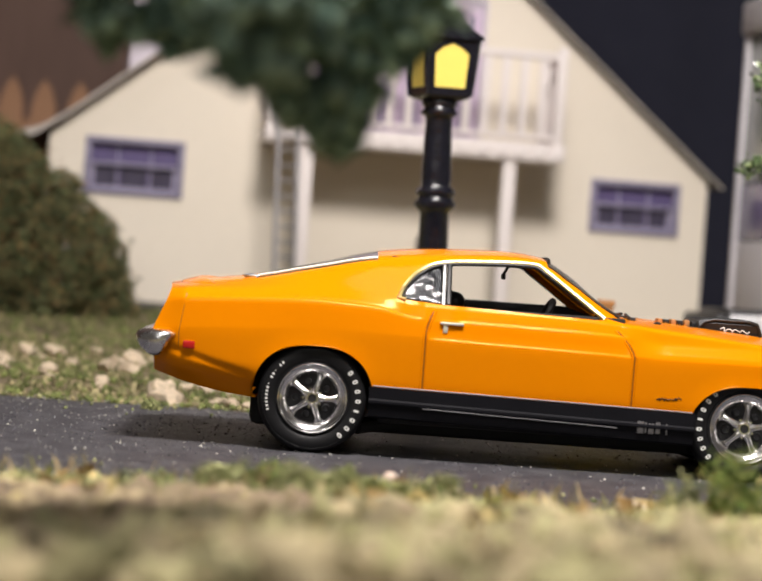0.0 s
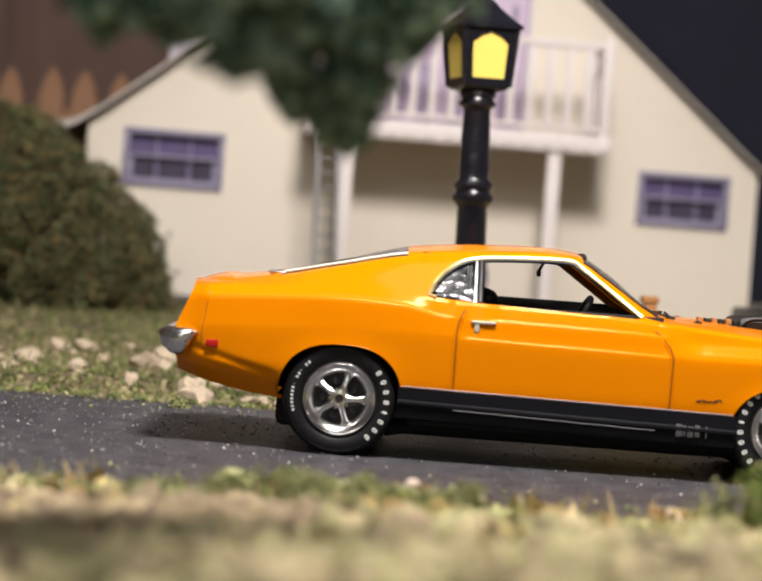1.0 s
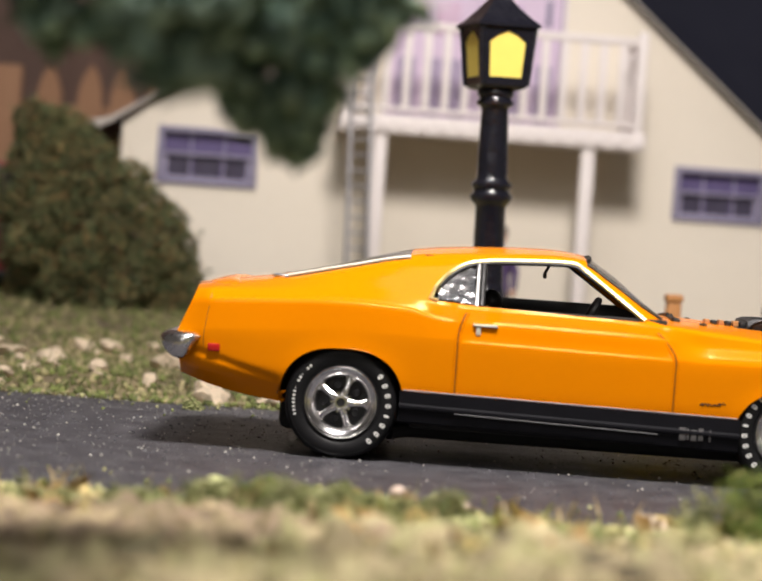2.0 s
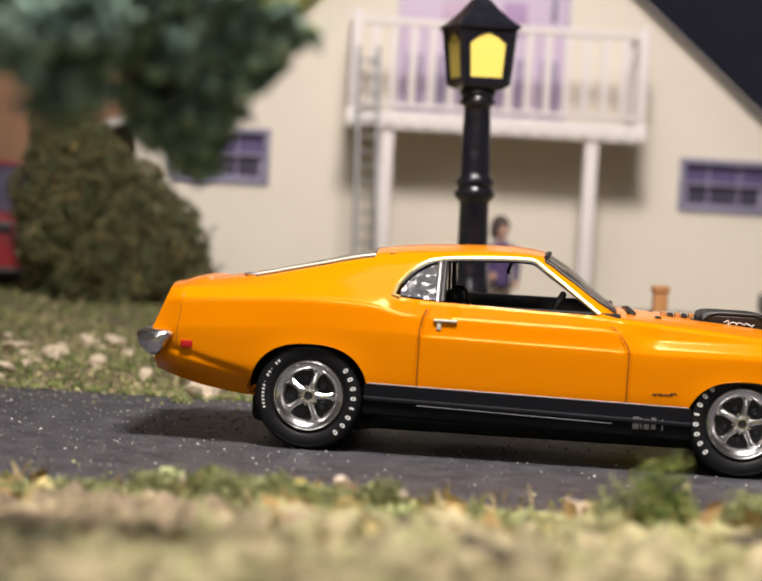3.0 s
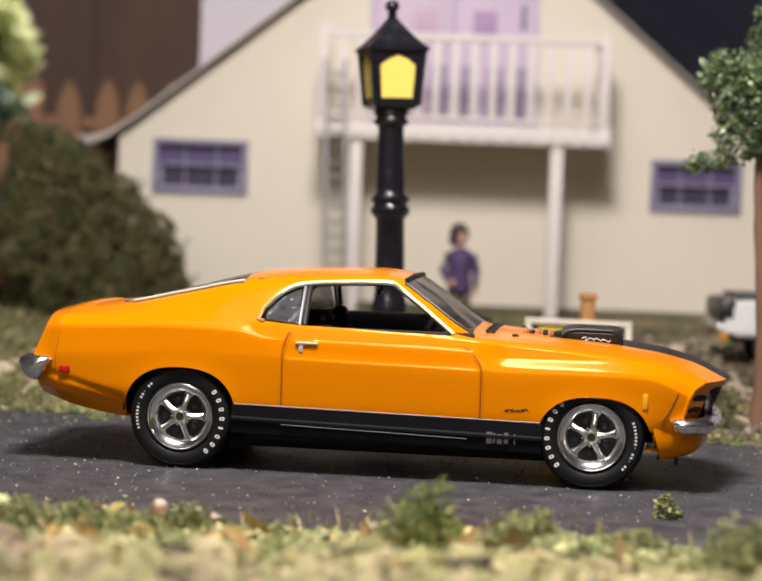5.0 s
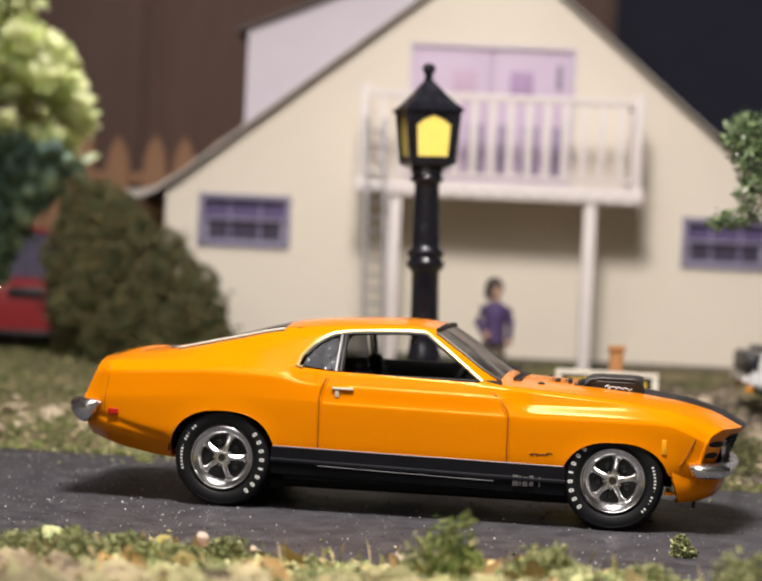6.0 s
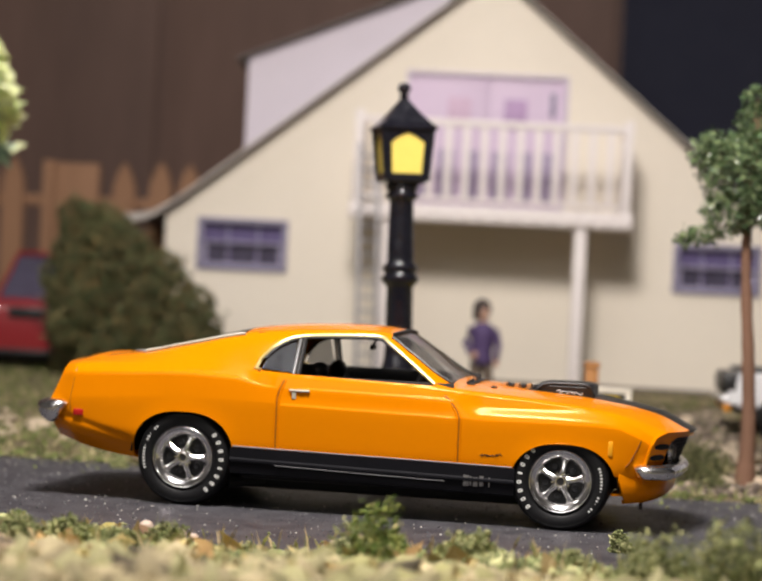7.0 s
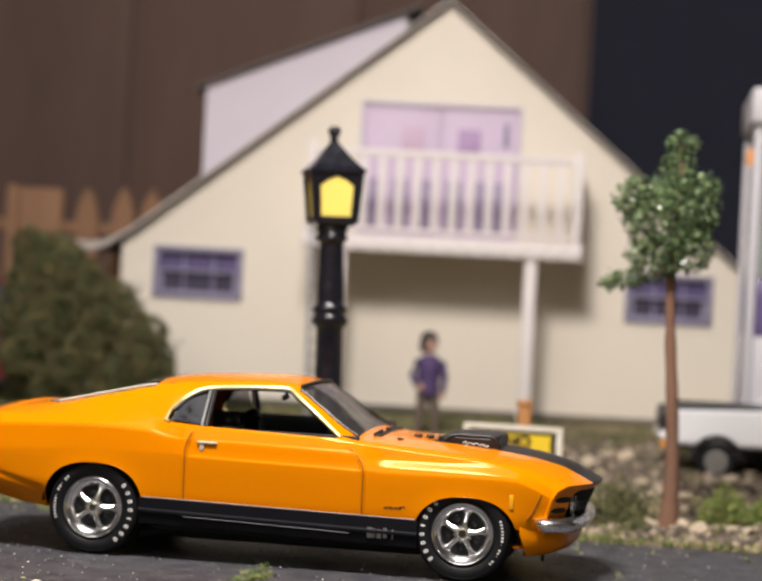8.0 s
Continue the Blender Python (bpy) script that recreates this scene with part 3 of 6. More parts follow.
def build_car():
    car = thing("toy_car", (0, 0, 0), label="orange and black die-cast muscle car with chrome five-spoke wheels", category="toy car")
    xs = sorted(set(np.round(np.r_[np.linspace(-1.02, 3.32, 218), 0.69, 2.0, -0.42, 0.36, 1.45, 1.93, 2.12], 4)))
    rows = [body_section(x) for x in xs]
    nw = len(rows[0])
    win = smooth_outline(WINDOW)
    P = np.zeros((len(xs), nw, 3))
    belt_j, rail_j, crown_j = 1 + SUB * 5, 1 + SUB * 6, 1 + SUB * 7
    for i, x in enumerate(xs):
        for j, (w, z) in enumerate(rows[i]):
            # flared lips over the wheels
            lip = 0.0
            for cx, cz, r in ARCHES:
                d = arch_d(x, z, (cx, cz, r)) - r
                if -0.04 <= d < 0.10 and j < belt_j:
                    lip = 0.007 * (1 - max(0.0, d) / 0.10) ** 2
            P[i, j] = (x + end_shift(x, z, w), w + lip, z)
    def side_w(x, z):
        """Half width of the body at a place on its side."""
        r = body_section(x)[1 : belt_j + 2]
        zs = r[:, 1]
        k = int(np.clip(np.searchsorted(zs, z) - 1, 0, len(zs) - 2))
        t = (z - zs[k]) / max(1e-6, zs[k + 1] - zs[k])
        return r[k, 0] + (r[k + 1, 0] - r[k, 0]) * min(1, max(0, t))

    # cells that fall in the openings, and the vertices on their borders, which slide onto the outlines
    C = (P[:-1, :-1] + P[1:, :-1] + P[:-1, 1:] + P[1:, 1:]) / 4
    arch_cut, win_cut = np.zeros(C.shape[:2], bool), np.zeros(C.shape[:2], bool)
    for i in range(len(xs) - 1):
        for j in range(nw - 1):
            x, w, z = C[i, j]
            if 1 <= j < belt_j:
                arch_cut[i, j] = any(arch_d(x, z, q) < q[2] for q in ARCHES)
            if belt_j - SUB <= j < rail_j + SUB:
                win_cut[i, j] = in_poly((x, z), win)
    for cut, kind in ((arch_cut, 0), (win_cut, 1)):
        for i in range(1, len(xs) - 1):
            for j in range(2, nw - 1):
                around = cut[i - 1 : i + 1, j - 1 : j + 1]
                if around.any() and not around.all():
                    x, w, z = P[i, j]
                    if kind:
                        d, at = near_poly((x, z), win)
                        if d < 0.03:
                            P[i, j, 0], P[i, j, 2] = at.x, at.y
                    else:
                        q = min(ARCHES, key=lambda q: abs(q[0] - x))
                        k = q[2] / arch_d(x, z, q)
                        P[i, j, 0] = q[0] + (x - q[0]) * k
                        if z > q[1]:
                            P[i, j, 2] = q[1] + (z - q[1]) * k
                        P[i, j, 1] = side_w(P[i, j, 0], P[i, j, 2]) + 0.007

    kinds = {k: {1: Geo(), -1: Geo()} for k in ("body", "door", "shield", "back", "hood", "side_glass")}
    index = {}

    def put(geo, key, sgn, i, j):
        ident = (key, sgn, i, j)
        if ident not in index:
            index[ident] = len(geo.v)
            x, w, z = P[i, j]
            geo.v.append((x, YC - sgn * w, z))
        return index[ident]

    for i in range(len(xs) - 1):
        for j in range(nw - 1):
            c = (P[i, j] + P[i + 1, j] + P[i, j + 1] + P[i + 1, j + 1]) / 4
            x, w, z = c
            if arch_cut[i, j] or win_cut[i, j]:
                continue
            if 2.95 < xs[i] and z < 0.405 and j >= 1:
                continue
            if j == 0 and any(abs(x - cx) < r - 0.02 for cx, cz, r in ARCHES):
                continue
            key = "body"
            if j >= rail_j and 1.45 < xs[i] + 0.001 and xs[i + 1] < 1.931:
                key = "shield"
            elif j >= rail_j and -0.421 < xs[i] and xs[i + 1] < 0.361:
                key = "back"
            elif j >= crown_j - 3 and xs[i] > 2.40:
                key = "hood"
            elif 0.689 < xs[i] and xs[i + 1] < 2.001 and j < belt_j and z > 0.40:
                key = "door"
            for sgn in (1, -1):
                use = -1 if key == "door" and sgn == -1 else 1
                g = kinds[key][use]
                q = [put(g, (key, use), sgn, a, b) for a, b in ((i, j), (i + 1, j), (i + 1, j + 1), (i, j + 1))]
                a, b, c2, d2 = (Vector(g.v[n]) for n in q)
                if len(set(q)) == 4 and (c2 - a).cross(d2 - b).length > 1.5e-5:
                    g.f.append(tuple(q) if sgn > 0 else tuple(q[::-1]))
                    g.m.append(0)
    # tail panel closes the back end; the front stays open for the grille
    tail = kinds["body"][1]
    ring = [P[0, j] for j in range(nw)]
    tail.add([(x, YC - w, z) for x, w, z in ring] + [(x, YC + w, z) for x, w, z in ring[::-1]], [tuple(range(2 * nw))])

    def shell(name, g, material, label="", thick=0.018):
        ob = part(name, g, material, car, label, 50, False)
        s = ob.modifiers.new("thickness", "SOLIDIFY")
        s.thickness, s.offset = thick * S, -1
        return ob

    shell("body", kinds["body"][1], M["orange"], "glossy orange painted body shell")
    near_door = shell("door", kinds["door"][1], M["orange"])
    far_door = shell("door", kinds["door"][-1], M["orange"])
    shell("hood", kinds["hood"][1], M["black"], "satin black bonnet stripe")
    shell("windshield", kinds["shield"][1], M["screen_glass"], "smoked clear windscreen", 0.008)
    shell("rear_window", kinds["back"][1], M["dark_glass"], "dark rear window", 0.008)

    # rolled lips of the wheel arches
    for sgn in (1, -1):
        for cx, cz, r in ARCHES:
            pts = []
            for x, z in arch_line((cx, cz, r), np.linspace(radians(26 if cx > 1 else 0), radians(180 if cx > 1 else 174), 56)):
                pts.append((x, YC - sgn * (side_w(x, z) + 0.0015), z))
            part("arch_lip", Geo().tube(pts, 0.0062, 8), M["orange"], car)
    # shut lines of the doors
    for sgn, door in ((1, near_door), (-1, far_door)):
        for x0, name in ((0.69, "seam"), (2.0, "seam")):
            pts = [(x0 + ((0.012 if x0 > 1 else 0.0) if z < 0.74 else 0.012 - 2.1 * (z - 0.74) ** 1.6 if x0 > 1 else 0.9 * max(0.0, z - 0.80) ** 1.6), YC - sgn * (side_w(x0, z) + 0.0005), z) for z in np.linspace(0.44, 0.905 if x0 > 1 else 0.945, 24)]
            part(name, Geo().tube(pts, 0.0048, 6), M["seam"], door)
            for dx in (-0.0125, 0.0125):
                part("rolled_edge", Geo().tube([(x + dx, y + sgn * 0.002, z) for x, y, z in pts], 0.0075, 8), M["orange"], door)
        hg = Geo().box(0.775, 0.925, -0.018, 0.006, 0.868, 0.886, 0.007).box(0.795, 0.826, -0.010, 0.012, 0.815, 0.87, 0.006)
        ob = part("handle", hg, M["handle"], door, "chrome door handle")
        ob.matrix_basis = Matrix.Translation(Vector((0, (YC - sgn * (side_w(0.85, 0.87) + 0.003)) * S, 0))) @ Matrix.Diagonal((1, sgn, 1, 1))

    # window surrounds, quarter panes and glazing
    for sgn in (1, -1):
        def on_side(x, z, out=0.0):
            r = body_section(min(max(x, -1.0), 3.3))[belt_j - SUB : rail_j + SUB]
            zs = r[:, 1]
            order = np.argsort(zs)
            return (x, YC - sgn * (float(np.interp(z, zs[order], r[order, 0])) + out), z)
        part("window_trim", Geo().tube([on_side(x, z, 0.004) for x, z in win[-2:] + win[:-5]], 0.0145, 8), M["trim"], car, "pale metal window surround")
        part("window_gasket", Geo().tube([on_side(0.5 + 0.0 + 1.16 + (x - 1.16) * 0.965 - 0.5, 1.125 + (z - 1.125) * 0.90, -0.008) for x, z in win[:-5]], 0.012, 6), M["interior"], car)
        quarter = [(0.545, 1.02), (0.565, 1.085), (0.615, 1.15), (0.685, 1.205), (0.765, 1.238), (0.775, 1.0)]
        g = Geo()
        n = len(quarter)
        front = [on_side(x, z, -0.02) for x, z in quarter]
        back = [on_side(x, z, -0.03) for x, z in quarter]
        g.add(front + back, [tuple(range(n)), tuple(range(2 * n - 1, n - 1, -1))] + [(a, (a + 1) % n, n + (a + 1) % n, n + a) for a in range(n)])
        part("quarter_window", g, M["quarter_glass"], car, "clear plastic rear quarter window", 0)
        part("window_divider", Geo().tube([on_side(0.79, z, -0.01) for z in np.linspace(0.99, 1.258, 8)], 0.013, 8), M["silver"], car, "bright upright window divider")
        part("divider_gasket", Geo().tube([on_side(0.822, z, -0.016) for z in np.linspace(0.99, 1.262, 8)], 0.017, 8), M["interior"], car)
    # drip rails along the fastback glass
    for sgn in (1, -1):
        pts = [(x, YC - sgn * (r[rail_j][0] - 0.005), r[rail_j][1] + 0.008) for x in np.linspace(-0.40, 0.36, 20) for r in [body_section(x)]]
        part("rear_glass_trim", Geo().tube([(x, y + sgn * 0.012, z + 0.006) for x, y, z in pts], 0.011, 8), M["handle"], car, "silver rear window moulding")
        pts = [(x, YC - sgn * (r[rail_j][0] - 0.004), r[rail_j][1] + 0.006) for x in np.linspace(1.46, 1.92, 14) for r in [body_section(x)]]
        part("windshield_trim", Geo().tube(pts, 0.012, 6), M["black"], car)
    # ducktail lip across the boot: a wedge with a rounded rear edge and a step down behind it
    g = Geo()
    outline = ((-0.93, -0.030), (-0.925, 0.000), (-0.89, 0.008), (-0.84, 0.014), (-0.79, 0.018), (-0.76, 0.012), (-0.735, -0.004), (-0.73, -0.03))
    spans = np.linspace(-0.66, 0.66, 29)
    for w in spans:
        fade = 1 - 0.45 * max(0.0, (abs(w) - 0.50) / 0.20) ** 2
        for x, up in outline:
            r = body_section(max(x, -1.0))
            order = np.argsort(r[:, 0][SUB * 4:])
            deck = float(np.interp(abs(w), r[SUB * 4:, 0][order], r[SUB * 4:, 1][order]))
            g.v.append((x + 0.09 * (w / 0.7) ** 2, YC + w, deck + up * fade))
    n = len(outline)
    g.f = [(i * n + j, i * n + j + 1, (i + 1) * n + j + 1, (i + 1) * n + j) for i in range(len(spans) - 1) for j in range(n - 1)]
    g.f += [tuple(range(n)), tuple(range(len(spans) * n - 1, (len(spans) - 1) * n - 1, -1))]
    g.m = [0] * len(g.f)
    part("spoiler", g, M["orange"], car, "low orange ducktail lip", 50)
    for w in (-0.46, 0.46):
        part("deck_bump", Geo().ball((-0.42, YC + w, 1.085), 0.036, squash=(2.6, 1.0, 0.42)), M["silver"], car, "silver catch on the tail deck", 80)
    # tail panel line beside the end cap
    for sgn in (1, -1):
        pts = []
        for z in np.linspace(0.60, 0.95, 16):
            x = -0.87
            pts.append((x + end_shift(x, z, side_w(x, z)) + 0.01, YC - sgn * (side_w(x, z) + 0.001), z))
        part("tail_seam", Geo().tube(pts, 0.0035, 6), M["seam"], car)
        part("side_marker", Geo().box(-0.83, -0.755, -0.010, 0.012, 0.605, 0.652, 0.006), M["red_lens"], car, "small red side marker lamp").location = Vector((0, (YC - sgn * (side_w(-0.79, 0.63) + 0.004)) * S, 0))
        part("front_marker", Geo().box(3.065, 3.10, -0.004, 0.014, 0.545, 0.65, 0.006), M["marker"], car, "orange front side marker").location = Vector((0, (YC - sgn * (side_w(3.08, 0.6) + 0.004)) * S, 0))
        pts = []
        for z in np.linspace(0.475, 0.70, 16):
            x = 3.192 + 0.115 * ((z - 0.475) / 0.225) ** 0.75
            pts.append((x, YC - sgn * (side_w(x - 0.02, z) + 0.001), z))
        part("nose_seam", Geo().tube(pts, 0.0055, 6), M["seam"], car)
    # chrome bumpers
    def bumper(x_mid, bow, half, z, h, wrap, sign, droop, slant):
        """Bar bowed in plan that wraps round the corners, dropping and slanting towards its ends."""
        path = []
        for a in np.linspace(-1, 1, 49):
            w = half * math.sin(a * math.pi / 2 * 0.98) / math.sin(math.pi / 2 * 0.98)
            edge = max(0.0, abs(a) - 0.70) / 0.30
            path.append((x_mid - sign * (bow * (w / half) ** 2 + wrap * edge ** 1.6), YC + w, z, edge))
        prof = [(0.014, -0.50), (0.045, -0.40), (0.068, -0.15), (0.074, 0.10), (0.062, 0.30), (0.038, 0.44), (0.0, 0.50), (-0.03, 0.46), (-0.04, 0.0), (-0.03, -0.45)]
        m = len(prof)
        vs, fs = [], []
        for k, (x, y, zz, edge) in enumerate(path):
            p, q = path[min(k + 1, 48)], path[max(k - 1, 0)]
            d = Vector((p[0] - q[0], p[1] - q[1])).normalized()
            nrm = Vector((d.y, -d.x)) * (1 if sign > 0 else -1)
            if nrm.x * sign < 0 and abs(nrm.x) > 0.3:
                nrm = -nrm
            tip = max(0.0, edge - 0.78) / 0.22
            for o, hz in prof:
                low = droop * math.sin(min(1.0, edge * 1.25) * math.pi / 2) if hz < 0 else 0.0
                shut = 1 - 0.55 * tip ** 2
                vs.append((x + nrm.x * o * shut + sign * slant * edge * max(0.0, 0.5 - hz), y + nrm.y * o * shut, zz + hz * h * (1 + low) * (1 - 0.35 * tip ** 2)))
        for k in range(48):
            for q in range(m):
                fs.append((k * m + q, (k + 1) * m + q, (k + 1) * m + (q + 1) % m, k * m + (q + 1) % m))
        fs += [tuple(range(m)), tuple(range(48 * m + m - 1, 48 * m - 1, -1))]
        return Geo().add(vs, fs)
    part("rear_bumper", bumper(-1.085, 0.02, 0.86, 0.655, 0.115, 0.19, -1, 0.95, 0.075), M["bumper"], car, "silver chrome rear bumper", 60)
    part("front_bumper", bumper(3.54, 0.10, 0.86, 0.445, 0.105, 0.19, 1, 0.0, 0.03), M["bumper"], car, "silver chrome front bumper", 60)
    # chin panel
    g = Geo()
    for z, x, hw, wrap in ((0.43, 3.515, 0.846, 0.245), (0.36, 3.515, 0.848, 0.235), (0.30, 3.50, 0.838, 0.20), (0.255, 3.46, 0.81, 0.15), (0.228, 3.40, 0.775, 0.08), (0.215, 3.32, 0.70, 0.02)):
        g.v += [(x - 0.13 * (w / 0.9) ** 2 - wrap * max(0.0, abs(w) - 0.62) ** 2 / 0.0784, YC + w * hw / 0.90, z) for w in np.linspace(-0.90, 0.90, 37)]
    g.f = [(j * 37 + i, j * 37 + i + 1, (j + 1) * 37 + i + 1, (j + 1) * 37 + i) for j in range(5) for i in range(36)]
    g.m = [0] * len(g.f)
    va = part("front_valance", g, M["orange"], car, "orange chin panel below the bumper", 70)
    s = va.modifiers.new("thickness", "SOLIDIFY")
    s.thickness, s.offset = 0.03 * S, 0
    part("tow_hook", Geo().tube([(3.30, YC - 0.62, 0.24), (3.30, YC - 0.62, 0.165)], 0.014, 6), M["interior"], car)
    # grille, headlights and louvres
    def face_x(w, z):
        return 3.32 + end_shift(3.32, z, w)
    ring = [P[-1, j] for j in range(1, nw)]
    outer = [(x - 0.004, YC - w, z) for x, w, z in ring] + [(x - 0.004, YC + w, z) for x, w, z in ring[::-1]]
    cz = 0.585
    squeeze = [(YC + (y - YC) * 0.72, cz + (z - cz) * (0.62 if z < cz else 0.70)) for _, y, z in outer]
    inner = [(face_x(abs(y - YC), z) - 0.012, y, z) for y, z in squeeze]
    deep = [(x - 0.10, YC + (y - YC) * 0.98, z) for x, y, z in inner]
    m = len(outer)
    g = Geo().add(outer + inner, [(a, (a + 1) % m, m + (a + 1) % m, m + a) for a in range(m)])
    part("nose_surround", g, M["orange"], car, "orange painted nose surround", 60)
    for sgn in (1, -1):
        part("nose_rim", Geo().tube([(x, YC - sgn * (w + 0.002), z) for x, w, z in ring[SUB // 2 : SUB * 5 : 3]], 0.014, 8), M["orange"], car)
    g = Geo().add(inner + deep, [(a, (a + 1) % m, m + (a + 1) % m, m + a) for a in range(m)] + [tuple(range(2 * m - 1, m - 1, -1))])
    grille = part("grille", g, M["underbody"], car, "black mesh grille opening", 0)
    for k in range(7):
        z = 0.51 + 0.027 * k
        part("slat", Geo().tube([(face_x(abs(w), z) - 0.05, YC + w, z) for w in np.linspace(-0.56, 0.56, 13)], 0.0142, 6), M["underbody"], grille)
    for sgn in (1, -1):
        hl = part("headlight", Geo().lathe([(0.085, -0.03), (0.098, 0.0), (0.09, 0.02), (0.08, 0.012), (0.05, 0.03), (0.0, 0.034)], 20, "x", (3.475, YC - sgn * 0.49, 0.59)), M["chrome"], car, "round headlight with chrome bezel")
        part("lens", Geo().lathe([(0.078, 0.0), (0.05, 0.03), (0.0, 0.036)], 16, "x", (3.495, YC - sgn * 0.49, 0.59)), M["glass"], hl)
        for z in (0.545, 0.622):
            g = Geo()
            cols = []
            for w in np.linspace(0.635, 0.80, 9):
                h = 0.019 * max(0.05, 1 - (abs(w - 0.7175) / 0.09) ** 4)
                x = face_x(w, z) - 0.006
                cols.append([(x - 0.03, YC - sgn * w, z - h), (x + 0.004, YC - sgn * w, z - h), (x + 0.004, YC - sgn * w, z + h), (x - 0.03, YC - sgn * w, z + h)])
            g.v = [p for c in cols for p in c]
            g.f = [(a * 4 + b, (a + 1) * 4 + b, (a + 1) * 4 + (b + 1) % 4, a * 4 + (b + 1) % 4) for a in range(8) for b in range(4)] + [(0, 1, 2, 3), (35, 34, 33, 32)]
            g.m = [0] * len(g.f)
            part("louvre", g, M["underbody"], car, "black slot beside the headlight")
    # sill panels with bright strip
    for sgn in (1, -1):
        g = Geo()
        cols = []
        for x in np.linspace(0.36, 2.42, 40):
            zt = 0.446 - 0.0135 * (x - 0.39)
            zb = 0.248 - 0.018 * (x - 0.39)
            w0 = side_w(x, 0.44)
            cols.append([(x, YC - sgn * (w0 + o), z) for o, z in ((-0.05, zb), (-0.008, zb + 0.015), (0.006, zb + 0.09), (0.022, zb + 0.10), (0.022, zb + 0.115), (0.010, zb + 0.125), (0.014, zt), (-0.03, zt + 0.004))])
        k = len(cols[0])
        g.v = [p for c in cols for p in c]
        g.f = [(i * k + j, (i + 1) * k + j, (i + 1) * k + j + 1, i * k + j + 1) for i in range(39) for j in range(k - 1)]
        g.f += [tuple(range(k)), tuple(range(39 * k + k - 1, 39 * k - 1, -1))]
        g.m = [0] * len(g.f)
        sill = part("sill", g, M["sill_black"], car, "satin black sill panel", 30)
        part("strip", Geo().tube([(x, YC - sgn * (side_w(x, 0.45) + 0.012), 0.453 - 0.0135 * (x - 0.39)) for x in np.linspace(0.38, 2.40, 30)], 0.0048, 6), M["strip"], sill, "thin grey strip")
        part("bead", Geo().tube([(x, YC - sgn * (side_w(x, 0.44) + 0.024), 0.331 - 0.025 * (x - 0.7)) for x in np.linspace(0.70, 1.93, 20)], 0.0036, 6), M["bead"], sill)
        # unreadable badge bars on the sill and a script mark on the wing
        for k2, (x0, x1) in enumerate(((2.06, 2.10), (2.105, 2.12), (2.13, 2.165), (2.175, 2.205), (2.24, 2.25))):
            z0, z1 = 0.275 + 0.004 * (k2 % 2), 0.352 - 0.006 * (k2 % 3)
            w = side_w(2.15, 0.44) + 0.012
            part("badge_bar", Geo().box(x0, x1, YC - sgn * w - 0.005, YC - sgn * w + 0.010, z0, z1, 0.003), M["badge"], sill)
        pts = [(2.17 + 0.0115 * k + 0.008 * math.sin(k * 2.1), YC - sgn * (side_w(2.25, 0.49) + 0.003), 0.495 + (0.018 if k < 2 else 0.009) * math.sin(k * 2.7) + 0.001 * k) for k in range(14)]
        part("script_badge", Geo().tube([tuple(p) for p in catmull(pts, 4)], 0.0028, 5), M["black"], car, "small dark script badge")
    # shaker scoop
    g = Geo()
    prof = [(2.485, 0.55), (2.50, 0.90), (2.54, 1.02), (2.60, 1.05), (2.84, 1.05), (2.89, 0.99), (2.905, 0.84)]
    vs = []
    for x, s in prof:
        for w, z in ((0.31, 0.90), (0.32, 0.985), (0.295, 1.012), (0.0, 1.018), (-0.295, 1.012), (-0.32, 0.985), (-0.31, 0.90)):
            vs.append((x, YC + w * (0.9 + 0.1 * s), 0.90 + (z - 0.90) * s))
    g.add(vs, [(a * 7 + b, (a + 1) * 7 + b, (a + 1) * 7 + b + 1, a * 7 + b + 1) for a in range(6) for b in range(6)] + [tuple(range(7)), tuple(range(48, 41, -1))])
    scoop = part("hood_scoop", g, M["black"], car, "black bonnet scoop", 40)
    part("rim", Geo().tube([(2.49, YC - 0.325, 0.90), (2.505, YC - 0.328, 0.965), (2.54, YC - 0.318, 0.998), (2.60, YC - 0.314, 1.012), (2.84, YC - 0.314, 1.012), (2.885, YC - 0.318, 0.995), (2.91, YC - 0.318, 0.94), (2.91, YC - 0.315, 0.90)], 0.011, 8), M["interior"], scoop)
    pts = [(2.64 + 0.017 * k + 0.010 * math.sin(k * 2), YC - 0.335, 0.955 + (0.017 if k < 3 else 0.009) * math.sin(k * 2.3) - 0.001 * k) for k in range(13)]
    part("script", Geo().tube([tuple(p) for p in catmull(pts, 4)], 0.0036, 5), M["white_letter"], scoop, "white script mark")
    # wipers and cowl bits
    for sgn, x in ((1, 2.02), (-1, 2.02)):
        part("wiper", Geo().tube([(x, YC - 0.1 * sgn - 0.15, 1.005), (x - 0.01, YC - 0.42 * sgn - 0.1, 0.99)], 0.010, 6), M["interior"], car)
    part("cowl_vent", Geo().box(2.0, 2.06, YC - 0.50, YC + 0.50, 0.955, 0.992, 0.01), M["interior"], car)
    for sgn in (1, -1):
        for x in (2.20,):
            part("hood_pin", Geo().lathe([(0.026, 0), (0.026, 0.012), (0.012, 0.02), (0, 0.022)], 10, "z", (x, YC - sgn * 0.50, 0.955)), M["interior"], car)
    for k in range(6):
        x = 2.235 + 0.045 * k
        part("cowl_block", Geo().box(x, x + 0.034, YC - 0.26, YC - 0.14, 0.955, 0.995 - 0.004 * (k % 2), 0.006), M["interior"] if k % 2 else M["stake"], car)
